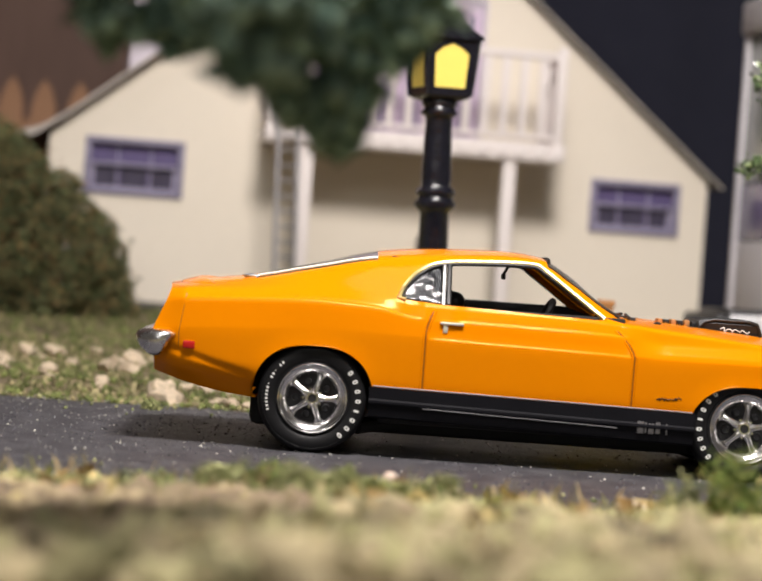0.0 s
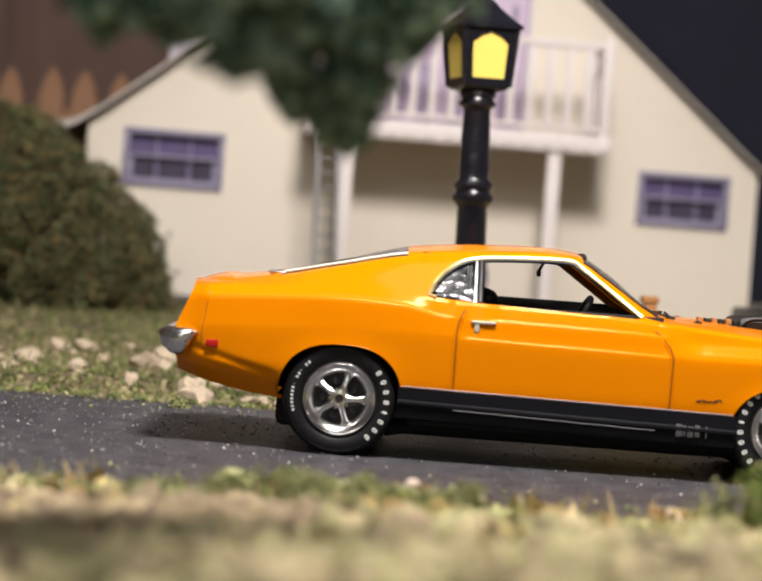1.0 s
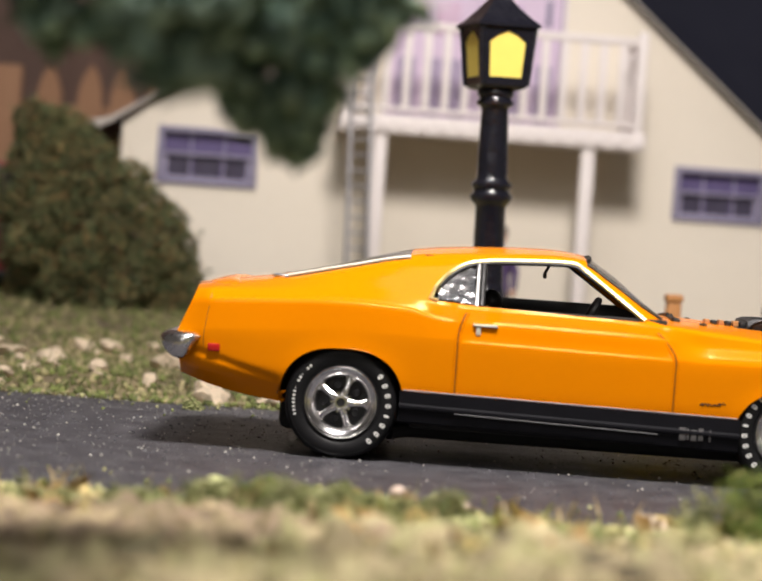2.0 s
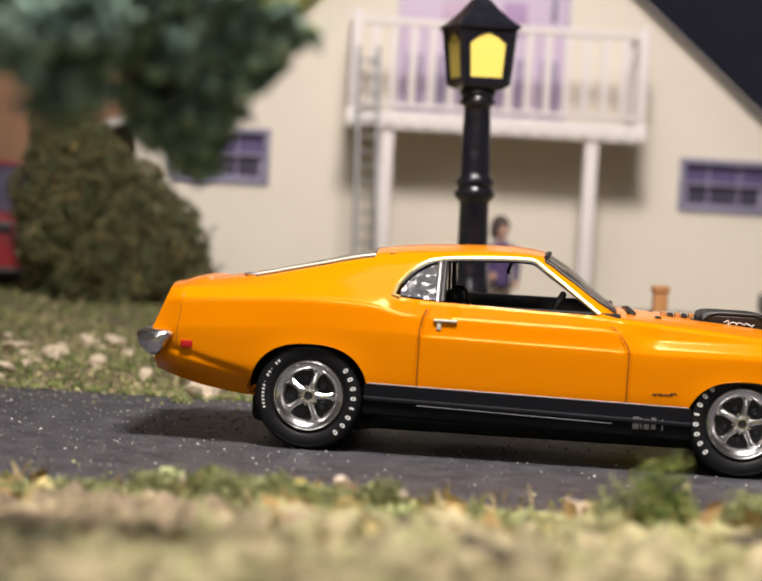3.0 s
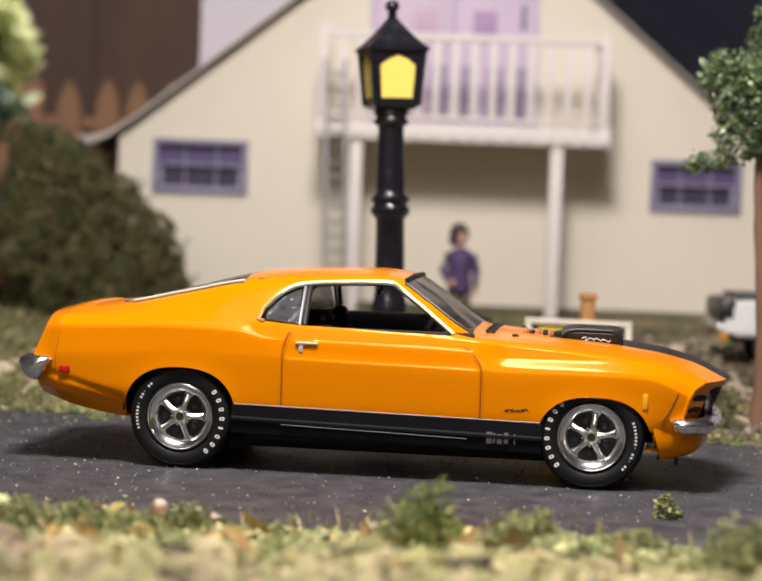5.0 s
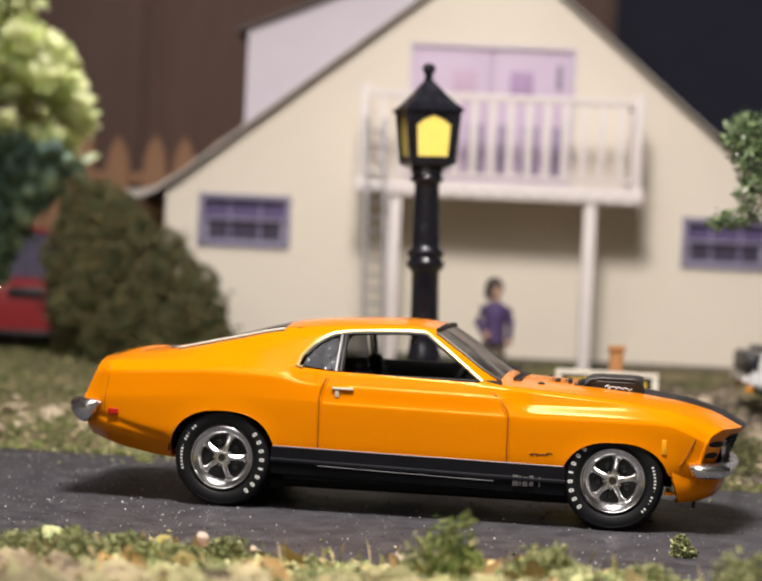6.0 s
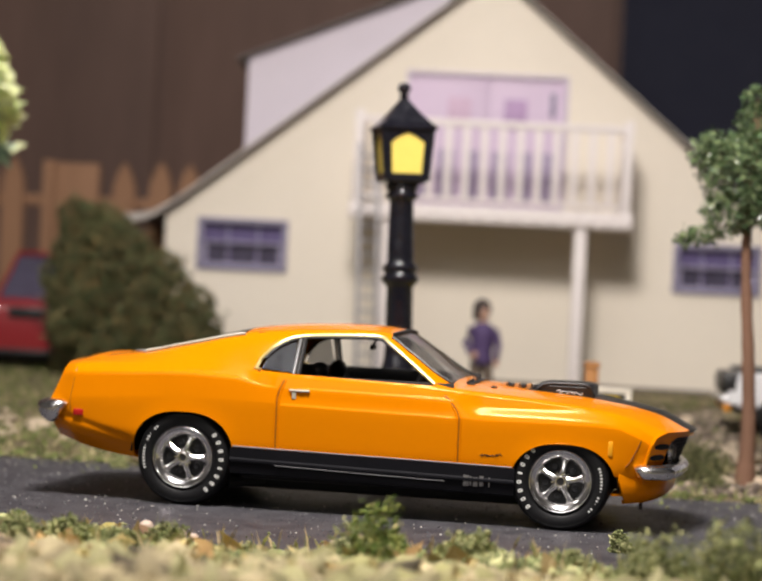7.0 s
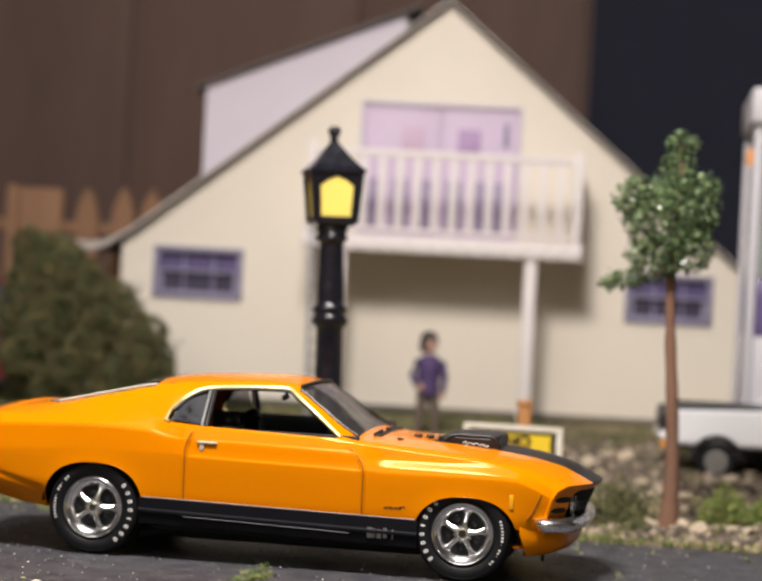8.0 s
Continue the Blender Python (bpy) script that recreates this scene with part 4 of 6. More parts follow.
    part("windscreen_header", Geo().tube([(1.455 + 0.03 * (1 - (w / 0.6) ** 2), YC + w, 1.306 + 0.026 * (1 - (w / 0.6) ** 2)) for w in np.linspace(-0.56, 0.56, 15)], 0.014, 8), M["interior"], car)
    # interior
    part("cabin_floor", Geo().box(-0.3, 2.0, YC - 0.74, YC + 0.74, 0.24, 0.34, 0.02), M["interior"], car)
    part("dashboard", Geo().box(1.62, 1.95, YC - 0.72, YC + 0.72, 0.70, 0.93, 0.05), M["interior"], car)
    for w in (-0.36, 0.36):
        seat = part("seat", Geo().box(0.98, 1.44, YC + w - 0.25, YC + w + 0.25, 0.34, 0.60, 0.07), M["interior"], car, "black plastic bucket seat")
        back = Geo()
        for u in np.linspace(0, 1, 7):
            half = 0.24 * (1 - 0.45 * u ** 4)
            back.v += [(1.05 - 0.15 * u + dx, YC + w + k * half, 0.44 + 0.54 * u) for dx, k in ((-0.07, -0.8), (-0.07, 0.8), (-0.03, 1), (0.05, 0.9), (0.03, 0.4), (0.03, -0.4), (0.05, -0.9), (-0.03, -1))]
        back.f = [(i * 8 + j, i * 8 + (j + 1) % 8, (i + 1) * 8 + (j + 1) % 8, (i + 1) * 8 + j) for i in range(6) for j in range(8)] + [tuple(range(8)), tuple(range(55, 47, -1))]
        back.m = [0] * len(back.f)
        part("backrest", back, M["interior"], seat, smooth=60)
        part("headrest", Geo().ball((0.885, YC + w, 1.01), 0.105, squash=(0.62, 1.15, 0.62)), M["interior"], seat, smooth=80)
    part("rear_bench", Geo().box(0.05, 0.50, YC - 0.62, YC + 0.62, 0.34, 0.78, 0.08), M["interior"], car)
    for sgn in (1, -1):
        part("door_card", Geo().box(0.45, 1.95, YC - sgn * 0.80 - 0.02, YC - sgn * 0.80 + 0.02, 0.34, 0.985 if sgn > 0 else 1.015, 0.01), M["interior"], car)
    ring = [(1.52 + 0.075 * math.cos(a), YC + 0.36 + 0.17 * math.sin(a), 0.90 + 0.15 * math.cos(a)) for a in np.linspace(0, 2 * math.pi, 25)[:-1]]
    wheel = part("steering_wheel", Geo().tube(ring, 0.024, 8, close=True), M["interior"], car)
    part("column", Geo().tube([(1.52, YC + 0.36, 0.90), (1.75, YC + 0.36, 0.80)], 0.022, 8).box(1.49, 1.55, YC + 0.21, YC + 0.51, 0.885, 0.915, 0.01), M["interior"], wheel)
    part("mirror", Geo().box(1.205, 1.225, YC - 0.10, YC + 0.10, 1.175, 1.215, 0.010).tube([(1.215, YC, 1.21), (1.25, YC, 1.28)], 0.010, 6), M["interior"], car, "inside rear-view mirror")
    part("headliner", Geo().box(0.45, 1.40, YC - 0.56, YC + 0.56, 1.262, 1.28, 0.005), M["interior"], car)
    # underside: pan, wheel wells, axles, exhaust
    part("underbody", Geo().box(-0.40, 3.04, YC - 0.55, YC + 0.55, 0.13, 0.36, 0.05).box(0.42, 2.32, YC - 0.80, YC + 0.80, 0.215, 0.30, 0.03), M["underbody"], car)
    for cx, cz, r in ARCHES:
        for sgn in (1, -1):
            prof = arch_line((cx, cz, r * 1.01), np.linspace(radians(8), radians(170), 36))
            g = Geo()
            y0, y1 = YC - sgn * 0.872, YC - sgn * 0.52
            n = len(prof)
            g.add([(x, y0, z) for x, z in prof] + [(x, y1, z) for x, z in prof], [(a, a + 1, n + a + 1, n + a) for a in range(n - 1)] + [tuple(range(n, 2 * n))])
            part("wheel_well", g, M["underbody"], car)
        part("axle", Geo().tube([(cx, YC - 0.7, 0.335), (cx, YC + 0.7, 0.335)], 0.03, 10), M["underbody"], car)
    for sgn in (1, -1):
        part("exhaust_pipe", Geo().tube([(0.55, YC - sgn * 0.55, 0.20), (0.38, YC - sgn * 0.62, 0.18), (0.30, YC - sgn * 0.7, 0.17)], 0.045, 10), M["underbody"], car)

    # wheels
    def wheel_at(x, sgn, turn):
        y = YC - sgn * 0.872
        hub = new("wheel")
        hub.empty_display_size = 0.001
        hub.parent = car
        hub.matrix_basis = Matrix.Translation(Vector((x, y, 0.3465)) * S) @ Matrix.Rotation(0 if sgn > 0 else math.pi, 4, "Z")
        tyre = [(0.225, 0.21), (0.25, 0.235), (0.31, 0.235), (0.338, 0.215), (0.3485, 0.17), (0.350, 0.12), (0.3485, 0.06), (0.340, 0.018), (0.326, -0.004), (0.305, -0.013), (0.28, -0.015), (0.255, -0.009), (0.236, 0.002), (0.2265, 0.016), (0.224, 0.10)]
        part("tyre", Geo().lathe(tyre, 64, "y", caps=False), M["tyre"], hub, "black rubber tyre with white lettering blocks", 40)
        part("tread_groove", Geo().lathe([(0.3502, 0.085), (0.351, 0.09), (0.3502, 0.095)], 40, "y", caps=False), M["underbody"], hub)
        part("sidewall_ring", Geo().lathe([(0.3185, -0.0085), (0.317, -0.0125), (0.3145, -0.0115)], 64, "y", caps=False), M["tyre"], hub)
        # lip, then a dished barrel that steepens towards the spokes
        rim = [(0.2245, 0.04), (0.2265, 0.004), (0.224, -0.008), (0.218, -0.013), (0.212, -0.011), (0.208, -0.004), (0.2065, 0.004), (0.203, 0.006)]
        rim += [(0.203 - 0.049 * u, 0.006 + 0.020 * u + 0.026 * u * u) for u in np.linspace(0.1, 1, 9)] + [(0.151, 0.064), (0.149, 0.12)]
        part("rim", Geo().lathe(rim, 72, "y", caps=False), M["rim"], hub, "chrome wheel rim", 40)
        part("rim_groove", Geo().lathe([(0.2075, 0.0015), (0.206, 0.0005), (0.2045, 0.004)], 56, "y", caps=False), M["badge"], hub)
        part("bead_gap", Geo().lathe([(0.2275, 0.008), (0.2300, -0.002), (0.2265, -0.002)], 56, "y", caps=False), M["underbody"], hub)
        # five forked spokes with a raised bright ridge, widening at the hub and again at the barrel
        first = radians(72 if x < 1 else 81)
        stations = ((0.030, 0.030, 0.022), (0.052, 0.024, 0.020), (0.080, 0.0185, 0.024), (0.115, 0.0175, 0.034), (0.138, 0.021, 0.043), (0.153, 0.034, 0.050))
        face = ((-1.0, 0.020), (-0.92, 0.006), (-0.58, 0.001), (-0.48, -0.006), (-0.30, -0.0085), (0.30, -0.0085), (0.48, -0.006), (0.58, 0.001), (0.92, 0.006), (1.0, 0.020))
        m = len(face)
        for k in range(5):
            a = first + k * 2 * math.pi / 5
            st = []
            for r, hw, d in stations:
                for q, dy in face:
                    st.append((r * math.cos(a) - q * hw * math.sin(a), d - 0.012 + dy, r * math.sin(a) + q * hw * math.cos(a)))
            fs = [(i * m + j, i * m + (j + 1) % m, (i + 1) * m + (j + 1) % m, (i + 1) * m + j) for i in range(len(stations) - 1) for j in range(m)]
            fs += [tuple(range(m)), tuple(range(len(st) - 1, len(st) - 1 - m, -1))]
            part("spoke", Geo().add(st, fs), M["rim"], hub, "", 32)
            b = a + math.pi / 5
            part("lug_nut", Geo().lathe([(0.011, 0.05), (0.011, 0.018), (0.007, 0.011), (0.0, 0.011)], 6, "y", (0.060 * math.cos(b), 0, 0.060 * math.sin(b))), M["rim"], hub)
            part("vent_cup", Geo().lathe([(0.030, 0.075), (0.024, 0.066), (0.014, 0.072), (0.0, 0.074)], 10, "y", (0.108 * math.cos(b), 0, 0.108 * math.sin(b))), M["drum"], hub)
        part("hub_cap", Geo().lathe([(0.050, 0.05), (0.049, 0.012), (0.043, 0.002), (0.035, -0.006), (0.027, -0.006), (0.0245, 0.002)], 20, "y", caps=False), M["rim"], hub)
        part("hub_centre", Geo().lathe([(0.026, 0.006), (0.021, 0.000), (0.0, 0.000)], 16, "y"), M["interior"], hub)
        part("brake_drum", Geo().lathe([(0.20, 0.13), (0.153, 0.085), (0.075, 0.082), (0.07, 0.060), (0.0, 0.058)], 32, "y"), M["drum"], hub)

        def block(a, r0, r1, da, gap=False):
            q, n = [], 10
            for yy in (-0.0165, -0.006):
                for i in range(n):
                    c, sn = math.cos(2 * math.pi * (i + 0.5) / n), math.sin(2 * math.pi * (i + 0.5) / n)
                    rr = (r0 + r1) / 2 + (r1 - r0) / 2 * math.copysign(abs(c) ** 0.7, c)
                    aa = a + da * math.copysign(abs(sn) ** 0.7, sn)
                    q.append((rr * math.cos(aa), yy, rr * math.sin(aa)))
            g = Geo().add(q, [tuple(range(n)), tuple(range(2 * n - 1, n - 1, -1))] + [(i, (i + 1) % n, n + (i + 1) % n, n + i) for i in range(n)])
            if gap:
                am, rm = a, (r0 + r1) / 2
                part("letter_gap", Geo().box(-0.005, 0.005, -0.0185, -0.012, -0.0045, 0.0045, 0.002, m=Matrix.Translation((rm * math.cos(am), 0, rm * math.sin(am))) @ Matrix.Rotation(-am, 4, "Y")), M["tyre"], hub)
            part("letter_block", g, M["white_letter"], hub)
        for k in range(8):
            block(radians(37 - 12.4 * k) + turn, 0.271, 0.307, radians(2.5 if k != 4 else 1.5), gap=k in (0, 1, 2, 3, 5, 6, 7))
        for k in range(15):
            if k not in (2, 6):
                block(radians(133 + 4.6 * k) + turn, 0.280 + (0.007 if k in (3, 7) else 0), 0.298 - (0.006 if k in (3, 7) else 0), radians(1.25 if k not in (3, 7) else 0.8))

    wheel_at(0.005, 1, 0.0)
    wheel_at(2.743, 1, radians(-176))
    wheel_at(0.005, -1, 0.6)
    wheel_at(2.743, -1, 1.9)
    return car


# ---- street lamp ----
def build_lamp():
    lampo = thing("street_lamp", (0.885, 4.30, 0.235), rz=21, ry=-1.6, label="glossy black Victorian street lamp with yellow lantern panes", category="street lamp")
    base = [(0.0, -0.20), (0.24, -0.20), (0.24, -0.08), (0.20, -0.02), (0.19, 0.26), (0.160, 0.34), (0.150, 0.60), (0.158, 0.64), (0.158, 0.70), (0.14, 0.75), (0.13, 0.82)]
    part("base", Geo().lathe(base, 24), M["lamp_black"], lampo, smooth=50)
    shaft = [(0.13, 0.80), (0.128, 1.0), (0.122, 1.44), (0.135, 1.46), (0.155, 1.48), (0.172, 1.505), (0.172, 1.535), (0.150, 1.55), (0.145, 1.58), (0.165, 1.60), (0.168, 1.625), (0.14, 1.65), (0.122, 1.68), (0.125, 1.72), (0.118, 2.0), (0.110, 2.22), (0.118, 2.25), (0.15, 2.265), (0.155, 2.29), (0.135, 2.305), (0.130, 2.325), (0.15, 2.345), (0.15, 2.37), (0.14, 2.39)]
    post = part("post", Geo().lathe(shaft, 24), M["lamp_black"], lampo, smooth=50)
    # lantern: four corner bars, floor, panes, roof
    lo, hi, z0, z1 = 0.262, 0.318, 2.42, 2.90
    part("lantern_floor", Geo().lathe([(0.0, 2.37), (0.15, 2.375), (0.25, 2.40), (0.275, 2.42), (0.275, 2.455), (0.0, 2.455)], 4, turn=radians(45)), M["lamp_black"], lampo, smooth=0)
    corners = [(math.cos(radians(45 + 90 * k)), math.sin(radians(45 + 90 * k))) for k in range(4)]
    sash = [(0.0, 0.0), (1.0, 0.0), (1.0, 1.0), (0.0, 1.0)]
    hole = [(0.14, 0.13), (0.86, 0.13), (0.86, 0.72), (0.70, 0.83), (0.50, 0.90), (0.30, 0.83), (0.14, 0.72)]
    web = [(0, 1, 5, 4), (1, 2, 6, 5), (2, 7, 6), (2, 8, 7), (2, 3, 8), (3, 9, 8), (3, 10, 9), (3, 0, 4, 10)]
    for k in range(4):
        c0, c1 = Vector(corners[k]), Vector(corners[(k + 1) % 4])
        part("corner_bar", Geo().tube([(c0.x * lo, c0.y * lo, z0), (c0.x * hi, c0.y * hi, z1)], 0.030, 6), M["lamp_black"], lampo)

        def at(u, v, out=0.0):
            r = lo + (hi - lo) * v
            p = (c0 * (1 - u) + c1 * u) * r
            n = ((c0 + c1) / 2).normalized() * out
            return (p.x + n.x, p.y + n.y, z0 + (z1 - z0) * v)
        g = Geo()
        g.add([at(u, v, 0.014) for u, v in sash + hole] + [at(u, v, -0.014) for u, v in sash + hole], web + [tuple(x + 11 for x in q[::-1]) for q in web] + [(4 + a, 4 + (a + 1) % 7, 15 + (a + 1) % 7, 15 + a) for a in range(7)])
        sashp = part("sash", g, M["lamp_black"], lampo, smooth=0)
        pane = Geo().add([at(u, v, 0.004) for u, v in hole] + [at(u, v, -0.008) for u, v in hole], [tuple(range(7)), tuple(range(13, 6, -1))] + [(a, (a + 1) % 7, 7 + (a + 1) % 7, 7 + a) for a in range(7)])
        part("pane", pane, M["lamp_glass"], sashp, "bright yellow lantern pane", 0)
    part("roof", Geo().lathe([(0.0, 2.86), (0.33, 2.875), (0.375, 2.885), (0.375, 2.91), (0.30, 2.955), (0.18, 3.05), (0.095, 3.13), (0.05, 3.175), (0.0, 3.18)], 4, turn=radians(45)), M["lamp_black"], lampo, "pointed black lantern roof", 25)
    part("finial", Geo().lathe([(0.035, 3.16), (0.035, 3.19), (0.052, 3.20), (0.030, 3.22), (0.045, 3.235), (0.062, 3.265), (0.06, 3.29), (0.04, 3.318), (0.0, 3.328)], 16), M["lamp_black"], lampo, smooth=60)
    return lampo


# ---- house ----
HX0, HX1, EAVE, APEX, APX, HDEPTH = -4.10, 4.10, 2.10, 5.46, 0.12, 6.0


def rake(x):
    return APEX - (APEX - EAVE) * (abs(x - APX) / ((HX1 - APX) if x > APX else (APX - HX0)))


def window_in(house, x0, x1, z0, z1):
    w = part("window", Geo().box(x0, x1, 0.10, 0.16, z0, z1), M["purple_pane"], house, "violet-grey sash window with dark panes", 0)
    f = 0.075
    for a, b, c, d in ((x0, x1, z1 - f, z1), (x0, x1, z0, z0 + f), (x0, x0 + f, z0 + f, z1 - f), (x1 - f, x1, z0 + f, z1 - f)):
        part("frame", Geo().box(a, b, -0.05, 0.06, c, d, 0.012), M["purple"], w)
    zm = z0 + (z1 - z0) * 0.53
    part("meeting_rail", Geo().box(x0 + f, x1 - f, -0.02, 0.07, zm - 0.015, zm + 0.015, 0.006), M["sash"], w)
    for k in range(1, 3):
        xm = x0 + (x1 - x0) * k / 3
        part("glazing_bar", Geo().box(xm - 0.009, xm + 0.009, 0.05, 0.079, z0 + f, z1 - f, 0.006), M["sash"], w)
    for a, b in ((x0 + f, x0 + f + 0.05), (x1 - f - 0.05, x1 - f)):
        part("sash_stile", Geo().box(a, b, 0.05, 0.079, z0 + f, zm, 0.008), M["sash"], w)
    part("sash_rail", Geo().box(x0 + f, x1 - f, 0.05, 0.079, z0 + f, z0 + f + 0.022, 0.008), M["sash"], w)
    for k in range(3):
        a, b = x0 + f + (x1 - x0 - 2 * f) * k / 3, x0 + f + (x1 - x0 - 2 * f) * (k + 1) / 3
        part("pane", Geo().box(a + 0.012, b - 0.012, 0.080, 0.098, z0 + f + 0.018, zm - 0.012), M["dark_pane"], w)
        part("pane", Geo().box(a + 0.02, b - 0.02, 0.088, 0.098, zm + 0.03, z1 - f - 0.01), M["purple_pane"], w)


def build_house():
    house = thing("house", (0.51, 12.49, 0.46), rz=7.13, label="cream card model house with balcony and grey gable roof", category="house")
    # front wall with openings, in strips between them
    lw, rw, dd = (-3.67, -2.47, 1.37, 2.06), (2.60, 3.75, 1.36, 2.02), (-1.01, 1.14, 2.30, 4.13)
    t = 0.18
    xs = sorted({HX0, HX1, APX, lw[0], lw[1], rw[0], rw[1], dd[0], dd[1]})
    g = Geo()
    for a, b in zip(xs, xs[1:]):
        hole = next((h for h in (lw, rw, dd) if h[0] <= a + 1e-6 and b <= h[1] + 1e-6), None)
        if hole:
            g.prism([(a, 0), (b, 0), (b, hole[2]), (a, hole[2])], "y", 0, t)
            g.prism([(a, hole[3]), (b, hole[3]), (b, rake(b)), (a, rake(a))], "y", 0, t)
        else:
            g.prism([(a, 0), (b, 0), (b, rake(b)), (a, rake(a))], "y", 0, t)
    part("front_wall", g, M["cream"], house, "smooth cream front wall", 0)
    for x, name in ((HX0, "side_wall"), (HX1 - t, "side_wall")):
        part(name, Geo().box(x, x + t, t, HDEPTH, 0, EAVE), M["cream"], house, smooth=0)
    part("back_wall", Geo().prism([(HX0, 0), (HX1, 0), (HX1, EAVE), (APX, APEX), (HX0, EAVE)], "y", HDEPTH, HDEPTH + t), M["cream"], house, smooth=0)
    part("upper_floor", Geo().box(HX0 + t, HX1 - t, t, HDEPTH, 2.12, 2.22), M["cream"], house, smooth=0)
    # added black board that stands in for the shade along the wall foot
    part("shade_board", Geo().box(HX0 - 0.25, HX1 + 0.25, -0.66, -0.052, -0.16, 0.06, 0.01), M["underbody"], house, "black board added for the band of shade along the wall foot")
    part("plinth", Geo().box(HX0 - 0.05, HX1 + 0.05, -0.05, 0.0, -0.1, 0.10, 0.01), M["roof"], house, "grey base strip along the wall")
    # roof slopes, the left one flaring out at the eave
    left = [(APX, APEX + 0.02)] + [(HX0 * k + APX * (1 - k), rake(HX0 * k + APX * (1 - k)) + 0.02) for k in (0.5, 0.96)] + [(HX0 - 0.12, EAVE - 0.045), (HX0 - 0.26, EAVE - 0.115), (HX0 - 0.42, EAVE - 0.15), (HX0 - 0.58, EAVE - 0.145), (HX0 - 0.74, EAVE - 0.12)]
    right = [(APX, APEX + 0.006), (HX1, EAVE + 0.006), (HX1 + 0.14, EAVE - 0.105)]
    thick = [0.03, 0.03, 0.04, 0.06, 0.085, 0.10, 0.105, 0.105]
    for line, nm, th in ((left, "roof_slope", thick), (right, "roof_slope", [0.016] * 3)):
        up = [(x, z + d) for (x, z), d in zip(line, th)]
        g = Geo().prism(line + up[::-1], "y", -0.20, HDEPTH + 0.3)
        part(nm, g, M["roof"], house, "grey shingle roof slope", 20)
    for line, th in ((left, thick), (right, [0.016] * 3)):
        g = Geo().prism([(x, z - 0.008) for x, z in line] + [(x, z + d + 0.003) for (x, z), d in zip(line[::-1], th[::-1])], "y", -0.225, -0.203)
        part("bargeboard", g, M["roof_edge"], house, smooth=0)
    # shed dormer on the slope
    dx0, dx1 = -3.20, -0.50
    dz = lambda x: 4.30 + (x - dx0) * 0.413  # noqa: E731
    cheek = [(dx0, rake(dx0) + 0.1), (dx1, rake(dx1) + 0.1), (dx1, dz(dx1)), (dx0, dz(dx0))]
    dorm = part("dormer", Geo().prism(cheek, "y", 0.85, 4.6), M["lavender"], house, "pale lavender dormer cheek wall", 0)
    part("dormer_roof", Geo().prism([(dx0 - 0.15, dz(dx0 - 0.15)), (dx1 + 0.2, dz(dx1 + 0.2)), (dx1 + 0.2, dz(dx1 + 0.2) + 0.03), (dx0 - 0.15, dz(dx0 - 0.15) + 0.03)], "y", 0.70, 4.7), M["roof"], dorm, smooth=0)
    window_in(house, *lw)
    window_in(house, *rw)
    # double balcony door
    d = part("balcony_door", Geo().box(dd[0], dd[1], 0.10, 0.17, dd[2], dd[3]), M["lavender_door"], house, "pale lavender balcony doors", 0)
    f = 0.05
    for a, b, c, e in ((dd[0], dd[1], dd[3] - f, dd[3]), (dd[0], dd[0] + f, dd[2], dd[3] - f), (dd[1] - f, dd[1], dd[2], dd[3] - f)):
        part("frame", Geo().box(a, b, -0.03, 0.09, c, e, 0.01), M["lavender"], d)
    mid = (dd[0] + dd[1]) / 2
    for a, b in ((dd[0] + f + 0.01, mid - 0.01), (mid + 0.01, dd[1] - f - 0.01)):
        leaf = part("leaf", Geo().box(a, b, 0.04, 0.095, dd[2], dd[3] - f - 0.01, 0.01), M["lavender_door"], d)
        right = a > mid
        lites = ((0.22, 0.52, 0.60, 0.82, "lavender_lite") if right else (0.50, 0.80, 0.60, 0.82, "pink_lite"), (0.08, 0.30, 0.06, 0.44, "mauve_lite"), (0.40, 0.62, 0.06, 0.44, "mauve_lite"), (0.72, 0.94, 0.06, 0.44, "mauve_lite"))
        for u0, u1, v0, v1, m in lites:
            part("lite", Geo().box(a + (b - a) * u0, a + (b - a) * u1, 0.028, 0.05, dd[2] + (dd[3] - dd[2]) * v0, dd[2] + (dd[3] - dd[2]) * v1, 0.006), M[m], leaf)
    part("letter_slot", Geo().box(dd[1] - 0.24, dd[1] - 0.17, 0.02, 0.045, 3.58, 3.90, 0.006), M["purple"], d)
    # balcony
    bx0, bx1, by = -1.58, 1.92, -1.25
    bal = part("balcony", Geo().box(bx0, bx1, by, -0.005, 2.13, 2.29, 0.015), M["white_rail"], house, "white balcony with square balusters", 0)
    part("fascia", Geo().box(bx0 - 0.03, bx1 + 0.03, by - 0.03, by - 0.002, 2.10, 2.31, 0.012), M["white_rail"], bal)
    for z0, z1 in ((3.31, 3.40), (2.36, 2.41)):
        part("rail", Geo().box(bx0, bx1, by + 0.01, by + 0.09, z0, z1, 0.012), M["white_rail"], bal)
        for x in (bx0, bx1 - 0.08):
            part("side_rail", Geo().box(x, x + 0.08, by + 0.09, -0.005, z0, z1, 0.012), M["white_rail"], bal)
    for x in (bx0, bx1 - 0.11):
        part("newel", Geo().box(x, x + 0.11, by, by + 0.11, 2.29, 3.47, 0.012), M["white_rail"], bal)
    me = mesh_of("baluster", Geo().box(-0.042, 0.042, -0.03, 0.03, 2.41, 3.31, 0.008), M["white_rail"])
